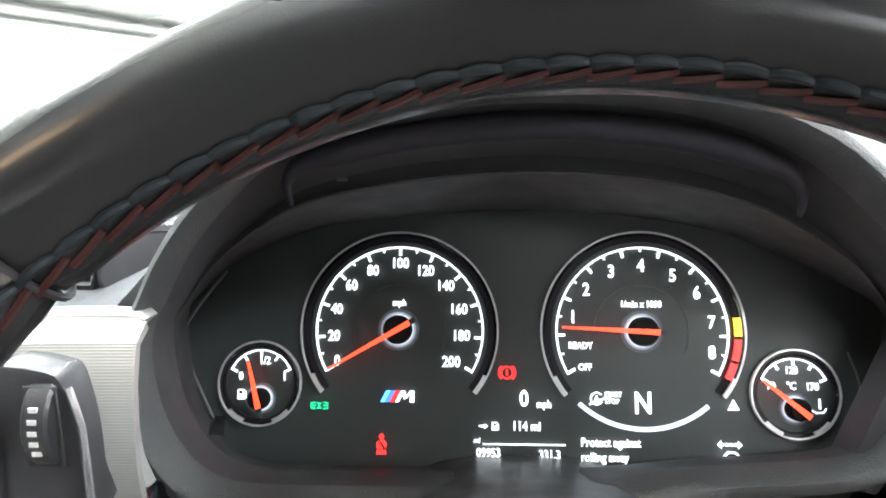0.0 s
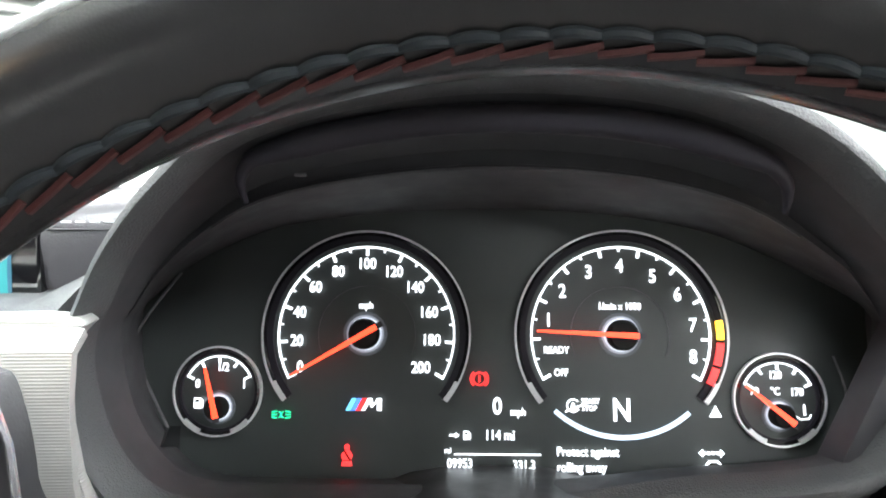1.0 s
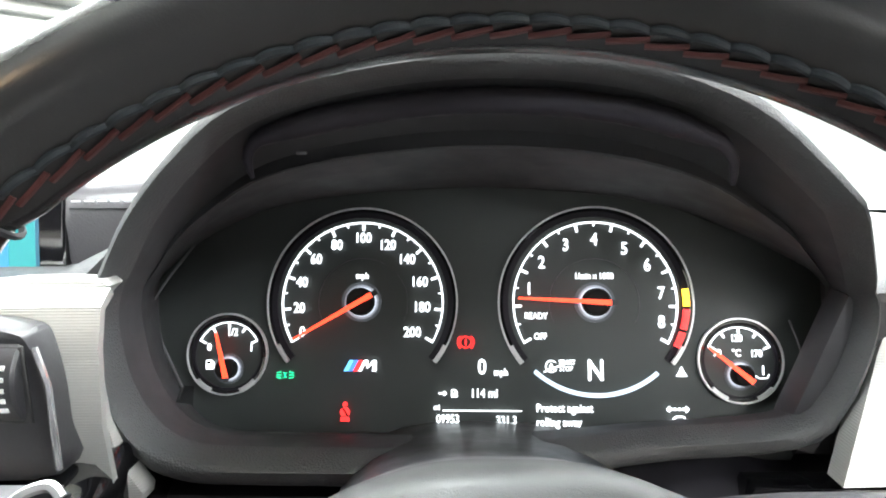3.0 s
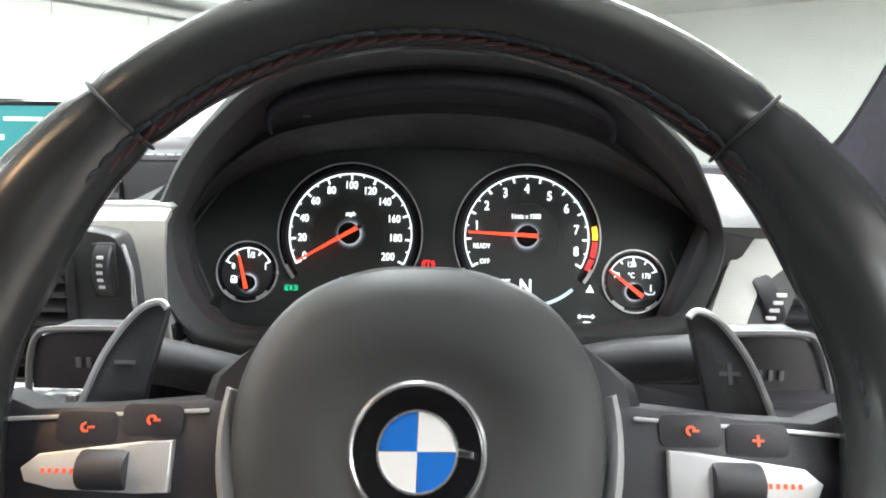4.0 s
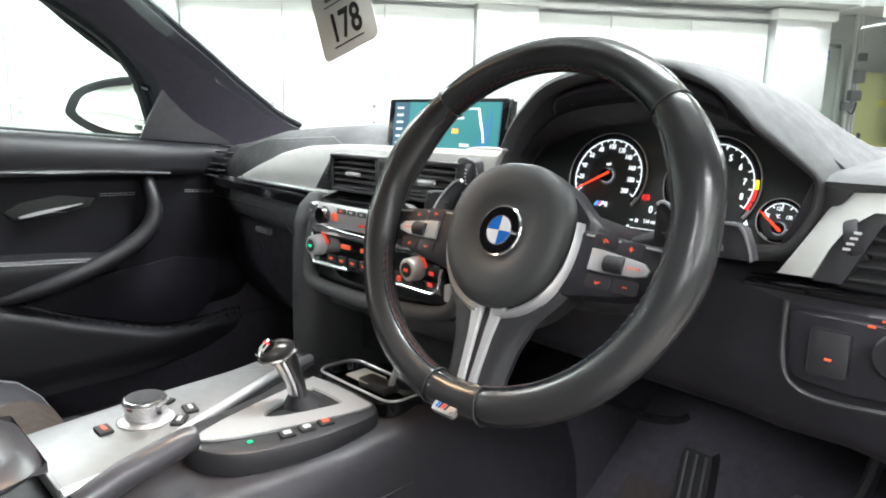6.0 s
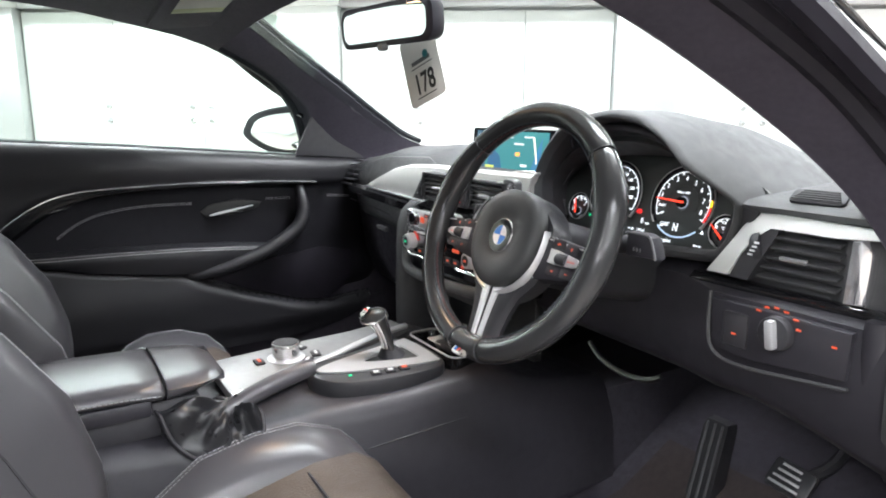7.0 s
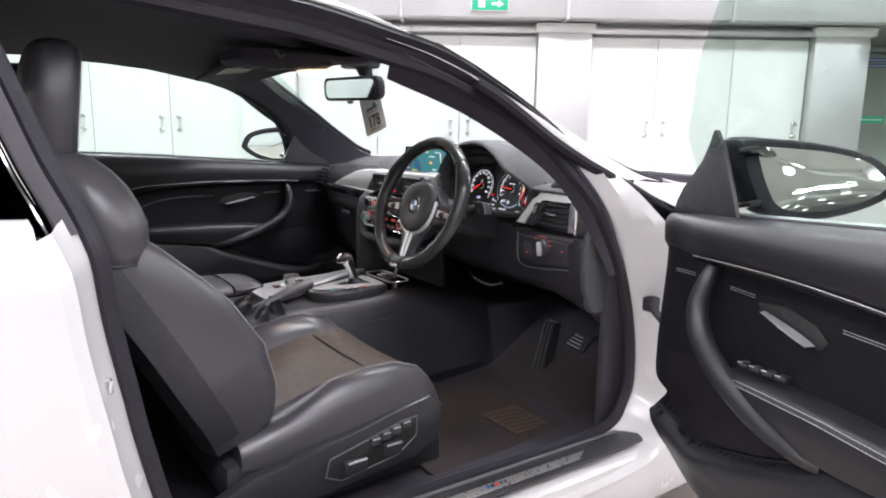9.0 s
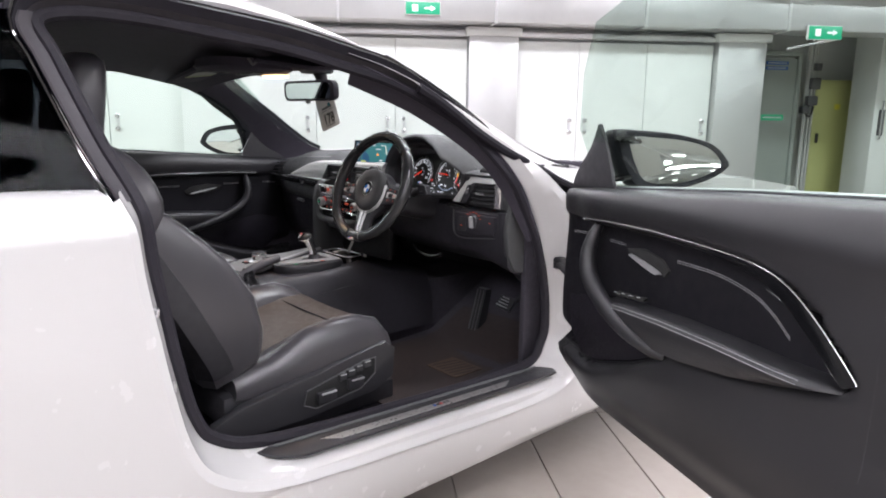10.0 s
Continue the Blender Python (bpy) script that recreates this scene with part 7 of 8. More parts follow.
def build_strap():
    t = thing("door_check", "black door check strap on the pillar", "door check", (0.86, 0.37, 0.63))
    b = B()
    box(b, (0.884, 0.306, 0.668), (0.03, 0.032, 0.034), 0.006)
    part("bracket", b, DEEP, t)
    b = B()
    tube(b, [(0.885, 0.3, 0.668), (0.94, 0.25, 0.668), (1.0, 0.2, 0.668)], 0.01, 8, False, 0.7)
    part("arm", b, DEEP, t)
    s = thing("door_striker", "chrome door striker on the rear jamb", "striker", (0.87, -0.83, 0.73))
    b = B()
    tube(b, [(0.845, -0.835, 0.733), (0.87, -0.822, 0.735), (0.876, -0.822, 0.735), (0.876, -0.822, 0.722), (0.85, -0.835, 0.72)], 0.0035, 8)
    part("loop", b, CHROME, s)
    b = B()
    box(b, (0.865, -0.845, 0.726), (0.04, 0.012, 0.05), 0.004)
    part("plate", b, PAINT, s)


build_strap()


def build_sill_plate():
    t = thing("sill_plate", "black door sill plate with a silver insert", "sill plate", (0.85, -0.1, 0.36))
    zf = lambda y: 0.351 - 0.035 * (y + 0.1)
    b = B()
    pts = [(0.828, -0.64), (0.88, -0.6), (0.905, -0.55), (0.906, 0.24), (0.9, 0.29), (0.85, 0.32), (0.836, 0.31)]
    prism(b, [(x, y, zf(y) + 0.001) for x, y in pts], (0, 0, 0.008), 0.002)
    part("plate", b, PLASTIC, t)
    b = B()
    pts = [(0.866, -0.49), (0.892, -0.45), (0.894, 0.08), (0.87, 0.12)]
    prism(b, [(x, y, zf(y) + 0.009) for x, y in pts], (0, 0, 0.002), 0.0008)
    ins = part("silver_insert", b, DARKSATIN, t, "brushed silver insert")
    b = B()
    prism(b, [(x, y, zf(y) + 0.009) for x, y in ((0.831, -0.6), (0.842, -0.58), (0.846, 0.26), (0.838, 0.27))], (0, 0, 0.003), 0.001)
    part("rubber_strip", b, GREY, t, "grey rubber strip")
    for k, m in enumerate((BLUE, INK, RED, GREY, GREY)):
        b = B()
        y = -0.17 + 0.011 * k
        prism(b, [(0.875, y, zf(y) + 0.0112), (0.885, y - 0.003, zf(y) + 0.0112), (0.885, y + 0.005, zf(y) + 0.0112), (0.875, y + 0.008, zf(y) + 0.0112)], (0, 0, 0.0006))
        part("stripe", b, m, ins)


build_sill_plate()


# ---- seats ----
def build_seat(cx, name, label, side, drop=0.0):
    t = thing(name, label, "car seat", (cx, -0.4, 0.27), "front seats")

    def ring(y, z0, w, crest, mid, base):
        p = [(-w, base), (-w - 0.006, z0 - 0.03), (-w + 0.004, z0 + crest - 0.012), (-w + 0.03, z0 + crest), (-w + 0.065, z0 + crest * 0.72), (-w + 0.1, z0 + mid + 0.004), (-w * 0.4, z0 + mid), (0, z0 + mid - 0.003)]
        p += [(-x, z) for x, z in reversed(p[:-1])]
        return [(cx + x, y, z) for x, z in p]
    stations = [(-0.56, 0.44, 0.23, 0.005, 0.0, 0.39), (-0.46, 0.455, 0.238, 0.014, 0.0, 0.38), (-0.36, 0.478, 0.255, 0.055, 0.003, 0.38), (-0.28, 0.488, 0.262, 0.058, 0.006, 0.385), (-0.21, 0.495, 0.265, 0.05, 0.012, 0.39), (-0.145, 0.492, 0.262, 0.03, 0.016, 0.40), (-0.112, 0.475, 0.255, 0.014, 0.012, 0.41), (-0.088, 0.44, 0.24, 0.003, 0.0, 0.415)]
    stations = [(y - drop * (1 if y > -0.3 else 0), z0 - drop, w, crest, mid, base - drop) for y, z0, w, crest, mid, base in stations]
    # centre pad and bolsters as separate upholstery pieces
    rs = [ring(*s) for s in stations]
    b = B()
    loft(b, [r[5:10] + [(r[9][0], r[9][1], r[9][2] - 0.05), (r[5][0], r[5][1], r[5][2] - 0.05)] for r in rs])
    cush = part("cushion_pad", b, SUEDE, t, "perforated dark leather cushion", 60)
    for s in (0, 1):
        b = B()
        secs = []
        for r in rs:
            q = r[0:6] if s == 0 else r[9:15]
            inner = q[-1] if s == 0 else q[0]
            secs.append(q + [(inner[0], inner[1], q[0 if s == 0 else -1][2])])
        loft(b, secs)
        bo = part("cushion_bolster", b, LEATHER, t, "smooth leather side bolster", 60)
        idx = 3 if s == 0 else 11
        stitch_line([(r[idx][0], r[idx][1], r[idx][2] + 0.0012) for r in rs[1:]], bo)
        stitch_line([(r[idx][0] + (0.008 if s == 0 else -0.008), r[idx][1], r[idx][2] + 0.0008) for r in rs[1:]], bo)
    b = B()
    tube(b, [(cx + x, -0.225 - drop, 0.5045 - drop + 0.008 * abs(x)) for x in [-0.15 + 0.03 * k for k in range(11)]], 0.0025, 5)
    part("cushion_seam", b, DEEP, cush)
    # backrest
    spine = [(-0.535, 0.45), (-0.565, 0.52), (-0.608, 0.6), (-0.66, 0.7), (-0.712, 0.79), (-0.745, 0.845), (-0.76, 0.87)]
    width = [0.215, 0.245, 0.262, 0.262, 0.255, 0.245, 0.22]
    bol = [0.055, 0.092, 0.112, 0.1, 0.068, 0.046, 0.022]
    sp = smooth_path([(0, y, z) for y, z in spine], 4)
    N = len(sp)

    def val(tab, i):
        f = i / 4
        k = min(int(f), len(tab) - 2)
        return tab[k] + (tab[k + 1] - tab[k]) * (f - k)
    secs = []
    for i, p in enumerate(sp):
        a, c = sp[max(i - 1, 0)], sp[min(i + 1, N - 1)]
        tg = (c - a).normalized()
        nf = Vector((0, tg.z, -tg.y))           # towards the steering wheel
        w, o = val(width, i), val(bol, i)
        th = 0.085
        ring_ = [(-w * 0.75, -th), (-w * 0.97, -th * 0.8), (-w, -0.012), (-w + 0.002, o * 0.75), (-w + 0.012, o * 0.97), (-w + 0.022, o), (-w + 0.05, o * 0.8), (-w + 0.085, o * 0.25), (-w * 0.5, 0.002), (0, -0.004)]
        ring_ += [(-x, f) for x, f in reversed(ring_[:-1])]
        secs.append([Vector((cx + x, p.y + nf.y * f, p.z + nf.z * f)) for x, f in ring_])
    b = B()
    loft(b, secs)
    back = part("backrest", b, LEATHER, t, "black leather backrest with raised bolsters", 60)
    for k in (4, 14):
        for dx in (0.0, 0.006 if k == 4 else -0.006):
            stitch_line([s[k] + Vector((dx, 0.0018, 0.0012)) for s in secs[2:-3]], back, r=0.0008, gap=0.0012)
    for k in (7, 11):
        b = B()
        tube(b, [s[k] + Vector((0.0, 0.001, 0)) for s in secs[3:-2]], 0.002, 5)
        part("back_seam", b, DEEP, back)

    def block(stations, power):
        rings = []
        for z, yf, w, dp in stations:
            rg = []
            for j in range(28):
                a = 2 * math.pi * j / 28
                ca, sa = math.cos(a), math.sin(a)
                rg.append((cx + w * math.copysign(abs(ca) ** power, ca), yf - dp / 2 + dp / 2 * math.copysign(abs(sa) ** power, sa) - 0.012 * (1 - abs(ca)) * (1 if sa > 0 else 0), z))
            rings.append(rg)
        b = B()
        loft(b, rings)
        return b, rings
    b, sh = block([(0.815, -0.72, 0.2, 0.06), (0.823, -0.696, 0.243, 0.11), (0.832, -0.686, 0.252, 0.13), (0.86, -0.677, 0.258, 0.142), (0.895, -0.676, 0.256, 0.148), (0.93, -0.688, 0.246, 0.144), (0.96, -0.704, 0.23, 0.135), (0.985, -0.724, 0.208, 0.12), (1.005, -0.748, 0.178, 0.096), (1.015, -0.77, 0.14, 0.064)], 0.62)
    shoulder = part("shoulder_rest", b, LEATHER, t, "smooth leather shoulder section", 60)
    b = B()
    tube(b, [Vector(p) for p in sh[2]], 0.0022, 5, True)
    part("shoulder_seam", b, DEEP, shoulder)
    b, hr = block([(0.985, -0.785, 0.115, 0.055), (0.995, -0.777, 0.137, 0.082), (1.02, -0.77, 0.146, 0.093), (1.07, -0.764, 0.15, 0.097), (1.12, -0.757, 0.148, 0.096), (1.165, -0.752, 0.142, 0.092), (1.19, -0.754, 0.132, 0.082), (1.203, -0.768, 0.11, 0.06), (1.208, -0.785, 0.08, 0.03)], 0.55)
    head = part("headrest", b, LEATHER, t, "upright leather headrest", 60)
    for s in (4, 10):
        stitch_line([Vector(r[s]) + Vector((0.001 if s == 4 else -0.001, 0.0015, 0)) for r in hr[1:-2]], head, r=0.0009)
    # dark cloth panel let into each side
    for s in (1, -1):
        b = B()
        rows = []
        for j in range(2, 22):
            q = secs[j]
            e = [q[15], q[16], q[17], q[18]] if s > 0 else [q[3], q[2], q[1], q[0]]
            off = Vector((0.003 * s, 0, 0))
            rows.append([e[1].lerp(e[2], 0.12) + off * 0.4, e[1].lerp(e[2], 0.3) + off * 1.4, e[2] + off * 1.6, e[3] + Vector((0, -0.004, 0))])
        sheet(b, rows, 0.002)
        part("side_shell", b, DEEP, t, "matt black seat side panel")
        b = B()
        tube(b, [r[0] for r in rows], 0.003, 6)
        part("shell_piping", b, DEEP, t)
    # seat base, rails and switch panel on the door side
    b = B()
    o = side
    pts = [(-0.60, 0.31), (-0.64, 0.36), (-0.56, 0.392), (-0.36, 0.425), (-0.24, 0.45), (-0.14, 0.466), (-0.108, 0.44), (-0.115, 0.36), (-0.18, 0.33), (-0.4, 0.31)]
    prism(b, [(cx + o * 0.25, y - drop, z - (drop if z > 0.4 else 0)) for y, z in pts], (o * 0.032, 0, 0), 0.006)
    val_ = part("side_valance", b, PLASTIC, t, "satin black seat valance")
    b = B()
    prism(b, [(cx + o * 0.283, y, z) for y, z in ((-0.405, 0.352), (-0.395, 0.388), (-0.215, 0.428), (-0.18, 0.43), (-0.182, 0.385), (-0.23, 0.352), (-0.37, 0.334))], (o * 0.002, 0, 0), 0.0006)
    part("switch_recess", b, INK, val_)
    b = B()
    tube(b, [(cx + o * 0.285, y, z) for y, z in ((-0.405, 0.352), (-0.395, 0.388), (-0.215, 0.428), (-0.18, 0.43), (-0.182, 0.385), (-0.23, 0.352), (-0.37, 0.334))], 0.0022, 5, True)
    part("recess_edge", b, GREY, val_)
    for y, z, sy, sz in ((-0.34, 0.362, 0.056, 0.03), (-0.25, 0.376, 0.05, 0.03)):
        b = B()
        box(b, (cx + o * 0.29, y, z), (0.016, sy, sz), 0.005, None)
        part("seat_switch", b, PLASTIC, val_)
        # satin slip modelled in as the highlight along the switch's upper edge
        b = B()
        box(b, (cx + o * 0.297, y + 0.004, z + sz * 0.35), (0.004, sy * 0.8, 0.005), 0.0015, None)
        part("switch_highlight", b, SATIN, val_)
    for k in range(4):
        b = B()
        box(b, (cx + o * 0.288, -0.29 + 0.026 * k, 0.402 + 0.006 * k), (0.014, 0.023, 0.018), 0.003)
        part("memory_button", b, SLAT, val_)
        b = B()
        box(b, (cx + o * 0.2955, -0.29 + 0.026 * k, 0.409 + 0.006 * k), (0.001, 0.017, 0.002))
        part("button_edge", b, SATIN, val_)
    b = B()
    box(b, (cx, -0.34, 0.355), (0.44, 0.5, 0.09), 0.02)
    part("seat_pan", b, DEEP, t)
    for x in (-0.19, 0.19):
        b = B()
        box(b, (cx + x, -0.36, 0.285), (0.04, 0.6, 0.06), 0.006)
        part("seat_rail", b, DEEP, t)
    return t


build_seat(0.36, "car_seat", "black leather sports seat with perforated centre and side switches", 1)
build_seat(-0.36, "car_seat", "black leather sports seat beside the console", -1, 0.045)


def build_buckle():
    t = thing("seat_belt_buckle", "black seat belt buckle with a red release button", "seat belt buckle", (0.1, -0.44, 0.47))
    M = Matrix.Translation((0.122, -0.462, 0.468)) @ pose(0, 0, 0, -8, 8, 0)
    b = B()
    box(b, (0, 0, -0.05), (0.03, 0.042, 0.11), 0.006, M)
    part("body", b, PLASTIC, t)
    b = B()
    box(b, (0, 0, 0.01), (0.024, 0.036, 0.018), 0.004, M)
    part("release_button", b, RED_PLASTIC, t, "red release button")
    b = B()
    box(b, (0.001, 0, -0.001), (0.0305, 0.037, 0.006), 0.002, M)
    part("slot", b, WHITE, t)


build_buckle()


# ---- centre console ----
def build_console():
    t = thing("centre_console", "black centre console with silver trim", "centre console", (0, -0.2, 0.4))
    b = B()
    rings = []
    for y, zt, x0, x1 in ((0.42, 0.5, -0.185, 0.165), (0.25, 0.53, -0.185, 0.165), (0.13, 0.575, -0.185, 0.16), (0.08, 0.563, -0.18, 0.155), (0.0, 0.556, -0.17, 0.148), (-0.1, 0.553, -0.16, 0.14), (-0.16, 0.551, -0.15, 0.13), (-0.24, 0.548, -0.135, 0.125), (-0.32, 0.546, -0.125, 0.125), (-0.45, 0.56, -0.12, 0.12), (-0.64, 0.56, -0.12, 0.12)):
        rings.append([(x0 - 0.03, y, 0.3), (x0 - 0.02, y, 0.42), (x0, y, zt - 0.03), (x0 + 0.012, y, zt - 0.006), (x0 + 0.03, y, zt), (x1 - 0.03, y, zt), (x1 - 0.012, y, zt - 0.006), (x1, y, zt - 0.03), (x1 + 0.02, y, 0.42), (x1 + 0.03, y, 0.3)])
    loft(b, rings)
    part("console_body", b, CONSOLE, t, "soft black console side", 50)
    b = B()
    tube(b, smooth_path([(0.162, 0.12, 0.5), (0.156, 0.0, 0.49), (0.146, -0.12, 0.48), (0.14, -0.3, 0.475), (0.135, -0.5, 0.47)], 5), 0.002, 5)
    part("side_joint", b, DEEP, t)
    # silver panel
    b = B()
    out = [(0.04, -0.288), (-0.13, -0.288), (-0.15, -0.15), (-0.163, 0.0), (-0.18, 0.11), (-0.112, 0.118), (-0.098, 0.06), (-0.072, 0.0), (-0.048, -0.06), (-0.022, -0.12), (0.004, -0.17), (0.028, -0.225)]
    prism(b, [(x, y, 0.557 + 0.06 * max(0, y - 0.05)) for x, y in out], (0, 0, 0.02), 0.006)
    part("silver_panel", b, CONSOLE_BLADE, t, "bladed aluminium console panel")
    b = B()
    ridge = smooth_path([(0.034, -0.285, 0.571), (0.024, -0.225, 0.572), (0.0, -0.17, 0.573), (-0.025, -0.12, 0.575), (-0.05, -0.06, 0.578), (-0.075, 0.0, 0.581), (-0.1, 0.058, 0.582), (-0.114, 0.112, 0.583)], 5)
    tube(b, ridge, lambda k: 0.0085 - 0.001 * k, 12, False, 0.8)
    part("panel_ridge", b, SATIN, t, "rounded silver edge of the panel", 70)
    # gear bezel
    bz = thing("gear_selector", "short chrome and leather gear selector in a black surround", "gear selector", (0.04, -0.03, 0.56))
    b = B()
    out = smooth_path([(0.1, 0.075, 0), (0.115, 0.03, 0), (0.112, -0.05, 0), (0.085, -0.125, 0), (0.03, -0.152, 0), (-0.018, -0.13, 0), (-0.03, -0.075, 0), (-0.05, -0.01, 0), (-0.07, 0.05, 0), (-0.03, 0.085, 0), (0.04, 0.092, 0)], 4, True)
    prism(b, [(p.x, p.y, 0.545) for p in out], (0, 0, 0.036), 0.008)
    part("surround", b, PLASTIC, bz, "rounded satin black surround")
    b = B()
    c = Vector((0.028, -0.005, 0))
    outp = smooth_path([(x, y, 0) for x, y in ((0.018, -0.128), (0.058, -0.108), (0.094, 0.05), (0.07, 0.072), (-0.03, 0.07), (-0.034, 0.045))], 4, True)
    vo = [b.verts.new((p.x, p.y, 0.582)) for p in outp]
    vi = [b.verts.new((c.x + (p.x - c.x) * 0.5, c.y + 0.016 + (p.y - c.y) * 0.45, 0.582)) for p in outp]
    vo2 = [b.verts.new((p.x, p.y, 0.585)) for p in outp]
    vi2 = [b.verts.new((c.x + (p.x - c.x) * 0.52, c.y + 0.016 + (p.y - c.y) * 0.47, 0.5855)) for p in outp]
    for q, r in ((vo, vo2), (vo2, vi2), (vi2, vi), (vi, vo)):
        ring_faces(b, q, r)
    part("chrome_plate", b, SATIN, bz, "satin chrome plate round the lever")
    b = B()
    path = smooth_path([(0.022, 0.004, 0.58), (0.021, -0.001, 0.612), (0.019, -0.01, 0.638), (0.018, -0.02, 0.658)], 5)
    tube(b, path, lambda k: 0.011 + 0.0085 * k ** 2, 16, False, 1.2)
    part("lever", b, CHROME, bz, "satin chrome lever")
    b = B()
    tube(b, [p + Vector((0.006, 0.001, 0)) for p in path], lambda k: 0.008 + 0.007 * k ** 2, 14, False, 1.25)
    part("leather_inset", b, LEATHER_RIM, bz, "black leather lever side")
    b = B()
    rings = []
    for k in range(9):
        a = -math.pi / 2 + math.pi * k / 8
        rings.append([Vector((0.018, -0.024, 0.66)) + Vector((math.cos(a) * 0.0195 * math.cos(q), math.cos(a) * 0.026 * math.sin(q) + 0.004 * math.sin(a), math.sin(a) * 0.016)) for q in [2 * math.pi * j / 18 for j in range(18)]])
    loft(b, rings)
    part("knob", b, LEATHER_RIM, bz)
    b = B()
    tube(b, [Vector((0.018, -0.024, 0.6555)) + Vector((0.0203 * math.cos(q), 0.0245 * math.sin(q), 0.004 * math.sin(q))) for q in [2 * math.pi * j / 24 for j in range(24)]], 0.0022, 6, True)
    part("chrome_clasp", b, CHROME, bz, "chrome knob clasp")
    KF = Matrix.Translation((0.017, -0.0415, 0.6685)) @ pose(0, 0, 0, 42)
    b = B()
    flat_plate(b, rounded_rect(0.022, 0.026, 0.006), -0.002, 0.004, 0.001)
    part("knob_cap", b, GLOSS, bz, m=KF)
    for x, y, sx, sy in ((0.0, 0.006, 0.013, 0.0018), (-0.0045, 0.0, 0.0018, 0.011), (0.0045, 0.0, 0.0018, 0.011), (0.0, -0.005, 0.0022, 0.007)):
        b = B()
        box(b, (x, y, 0.0025), (sx, sy, 0.0008))
        part("shift_mark", b, GLOW_WARN if y > 0.003 else WHITE, bz, "bright shift mark", m=KF)
    b = B()
    tube(b, [(0.023, 0.006, 0.579), (0.022, 0.0, 0.6)], lambda k: 0.028 - 0.016 * k, 12)
    part("gaiter", b, DEEP, bz)
    for k in range(3):
        b = B()
        box(b, (0, 0, 0), (0.016, 0.018, 0.004), 0.001, Matrix.Translation((0.088 + 0.002 * k, -0.055 + 0.026 * k, 0.583)) @ pose(0, 0, 0, 0, 0, -12))
        bt = part("mode_button", b, DEEP, bz)
        b = B()
        box(b, (0, 0, 0), (0.008, 0.009, 0.001), 0, Matrix.Translation((0.088 + 0.002 * k, -0.055 + 0.026 * k, 0.5855)) @ pose(0, 0, 0, 0, 0, -12))
        part("mode_symbol", b, WHITE if k < 2 else GLOW_ORANGE, bt)
    b = B()
    box(b, (0.077, -0.098, 0.5835), (0.005, 0.006, 0.002), 0.0006)
    part("green_lamp", b, GLOW_GREEN, bz, "lit green lamp")
    # controller dial
    dl = thing("controller_dial", "round chrome-ringed rotary controller", "rotary controller", (-0.075, -0.155, 0.575))
    M = Matrix.Translation((-0.075, -0.158, 0.576))
    b = B()
    lathe(b, [(0.001, 0), (0.033, 0), (0.034, 0.003), (0.028, 0.006), (0.001, 0.006)], 32, M)
    part("base_ring", b, SATIN, dl)
    b = B()
    lathe(b, [(0.001, 0.005), (0.024, 0.005), (0.0245, 0.02), (0.0265, 0.024), (0.0265, 0.029), (0.025, 0.031), (0.021, 0.0315)], 32, M)
    part("chrome_ring", b, CHROME, dl, "polished chrome ring")
    b = B()
    lathe(b, [(0.001, 0.0305), (0.0215, 0.0305), (0.0215, 0.0325), (0.001, 0.033)], 32, M)
    part("touch_face", b, DEEP, dl)
    for x, y, a in ((-0.075, -0.208, 0), (-0.112, -0.12, 30), (-0.065, -0.105, -10), (-0.04, -0.13, -40)):
        b = B()
        box(b, (0, 0, 0), (0.026, 0.017, 0.005), 0.002, Matrix.Translation((x, y, 0.579)) @ pose(0, 0, 0, 0, 0, a))
        part("menu_button", b, DEEP, dl)
        b = B()
        box(b, (0, 0, 0), (0.013, 0.005, 0.001), 0, Matrix.Translation((x, y, 0.582)) @ pose(0, 0, 0, 0, 0, a))
        part("menu_mark", b, GLOW_ORANGE if y < -0.2 else WHITE, dl)
    # tray ahead of the lever, with a key and card left in it
    b = B()
    rr = [(x + 0.03, y + 0.118) for x, y in rounded_rect(0.17, 0.07, 0.02)]
    vo = [b.verts.new((x, y, 0.588)) for x, y in rr]
    vi = [b.verts.new((0.03 + (x - 0.03) * 0.9, 0.118 + (y - 0.118) * 0.82, 0.588)) for x, y in rr]
    vb = [b.verts.new((0.03 + (x - 0.03) * 0.86, 0.118 + (y - 0.118) * 0.78, 0.578)) for x, y in rr]
    vl = [b.verts.new((x, y, 0.56)) for x, y in rr]
    ring_faces(b, vl, vo)
    ring_faces(b, vo, vi)
    ring_faces(b, vi, vb)
    b.faces.new(vb)
    part("tray", b, GLOSS, t, "gloss black open tray")
    b = B()
    tube(b, [(x, y, 0.589) for x, y in rr], 0.0018, 6, True)
    part("tray_edge", b, SATIN, t)
    k = thing("car_key", "black car key with a fabric strap in the tray", "key", (0.05, 0.11, 0.58))
    b = B()
    box(b, (0.05, 0.115, 0.588), (0.06, 0.03, 0.014), 0.006, None)
    part("fob", b, PLASTIC, k)
    b = B()
    tube(b, smooth_path([(0.075, 0.118, 0.592), (0.085, 0.115, 0.612), (0.09, 0.125, 0.64)], 5), 0.005, 6, False, 0.5)
    part("strap", b, mat("pale_strap", (0.35, 0.35, 0.33), 0.8), k)
    b = B()
    box(b, (0.02, 0.118, 0.59), (0.05, 0.035, 0.003), 0.001, None)
    tagged(part("card", b, WHITE), "small white card in the tray", "card")
    # armrest
    a = thing("armrest", "padded black leather centre armrest", "armrest", (0, -0.45, 0.56))
    b = B()
    rings = []
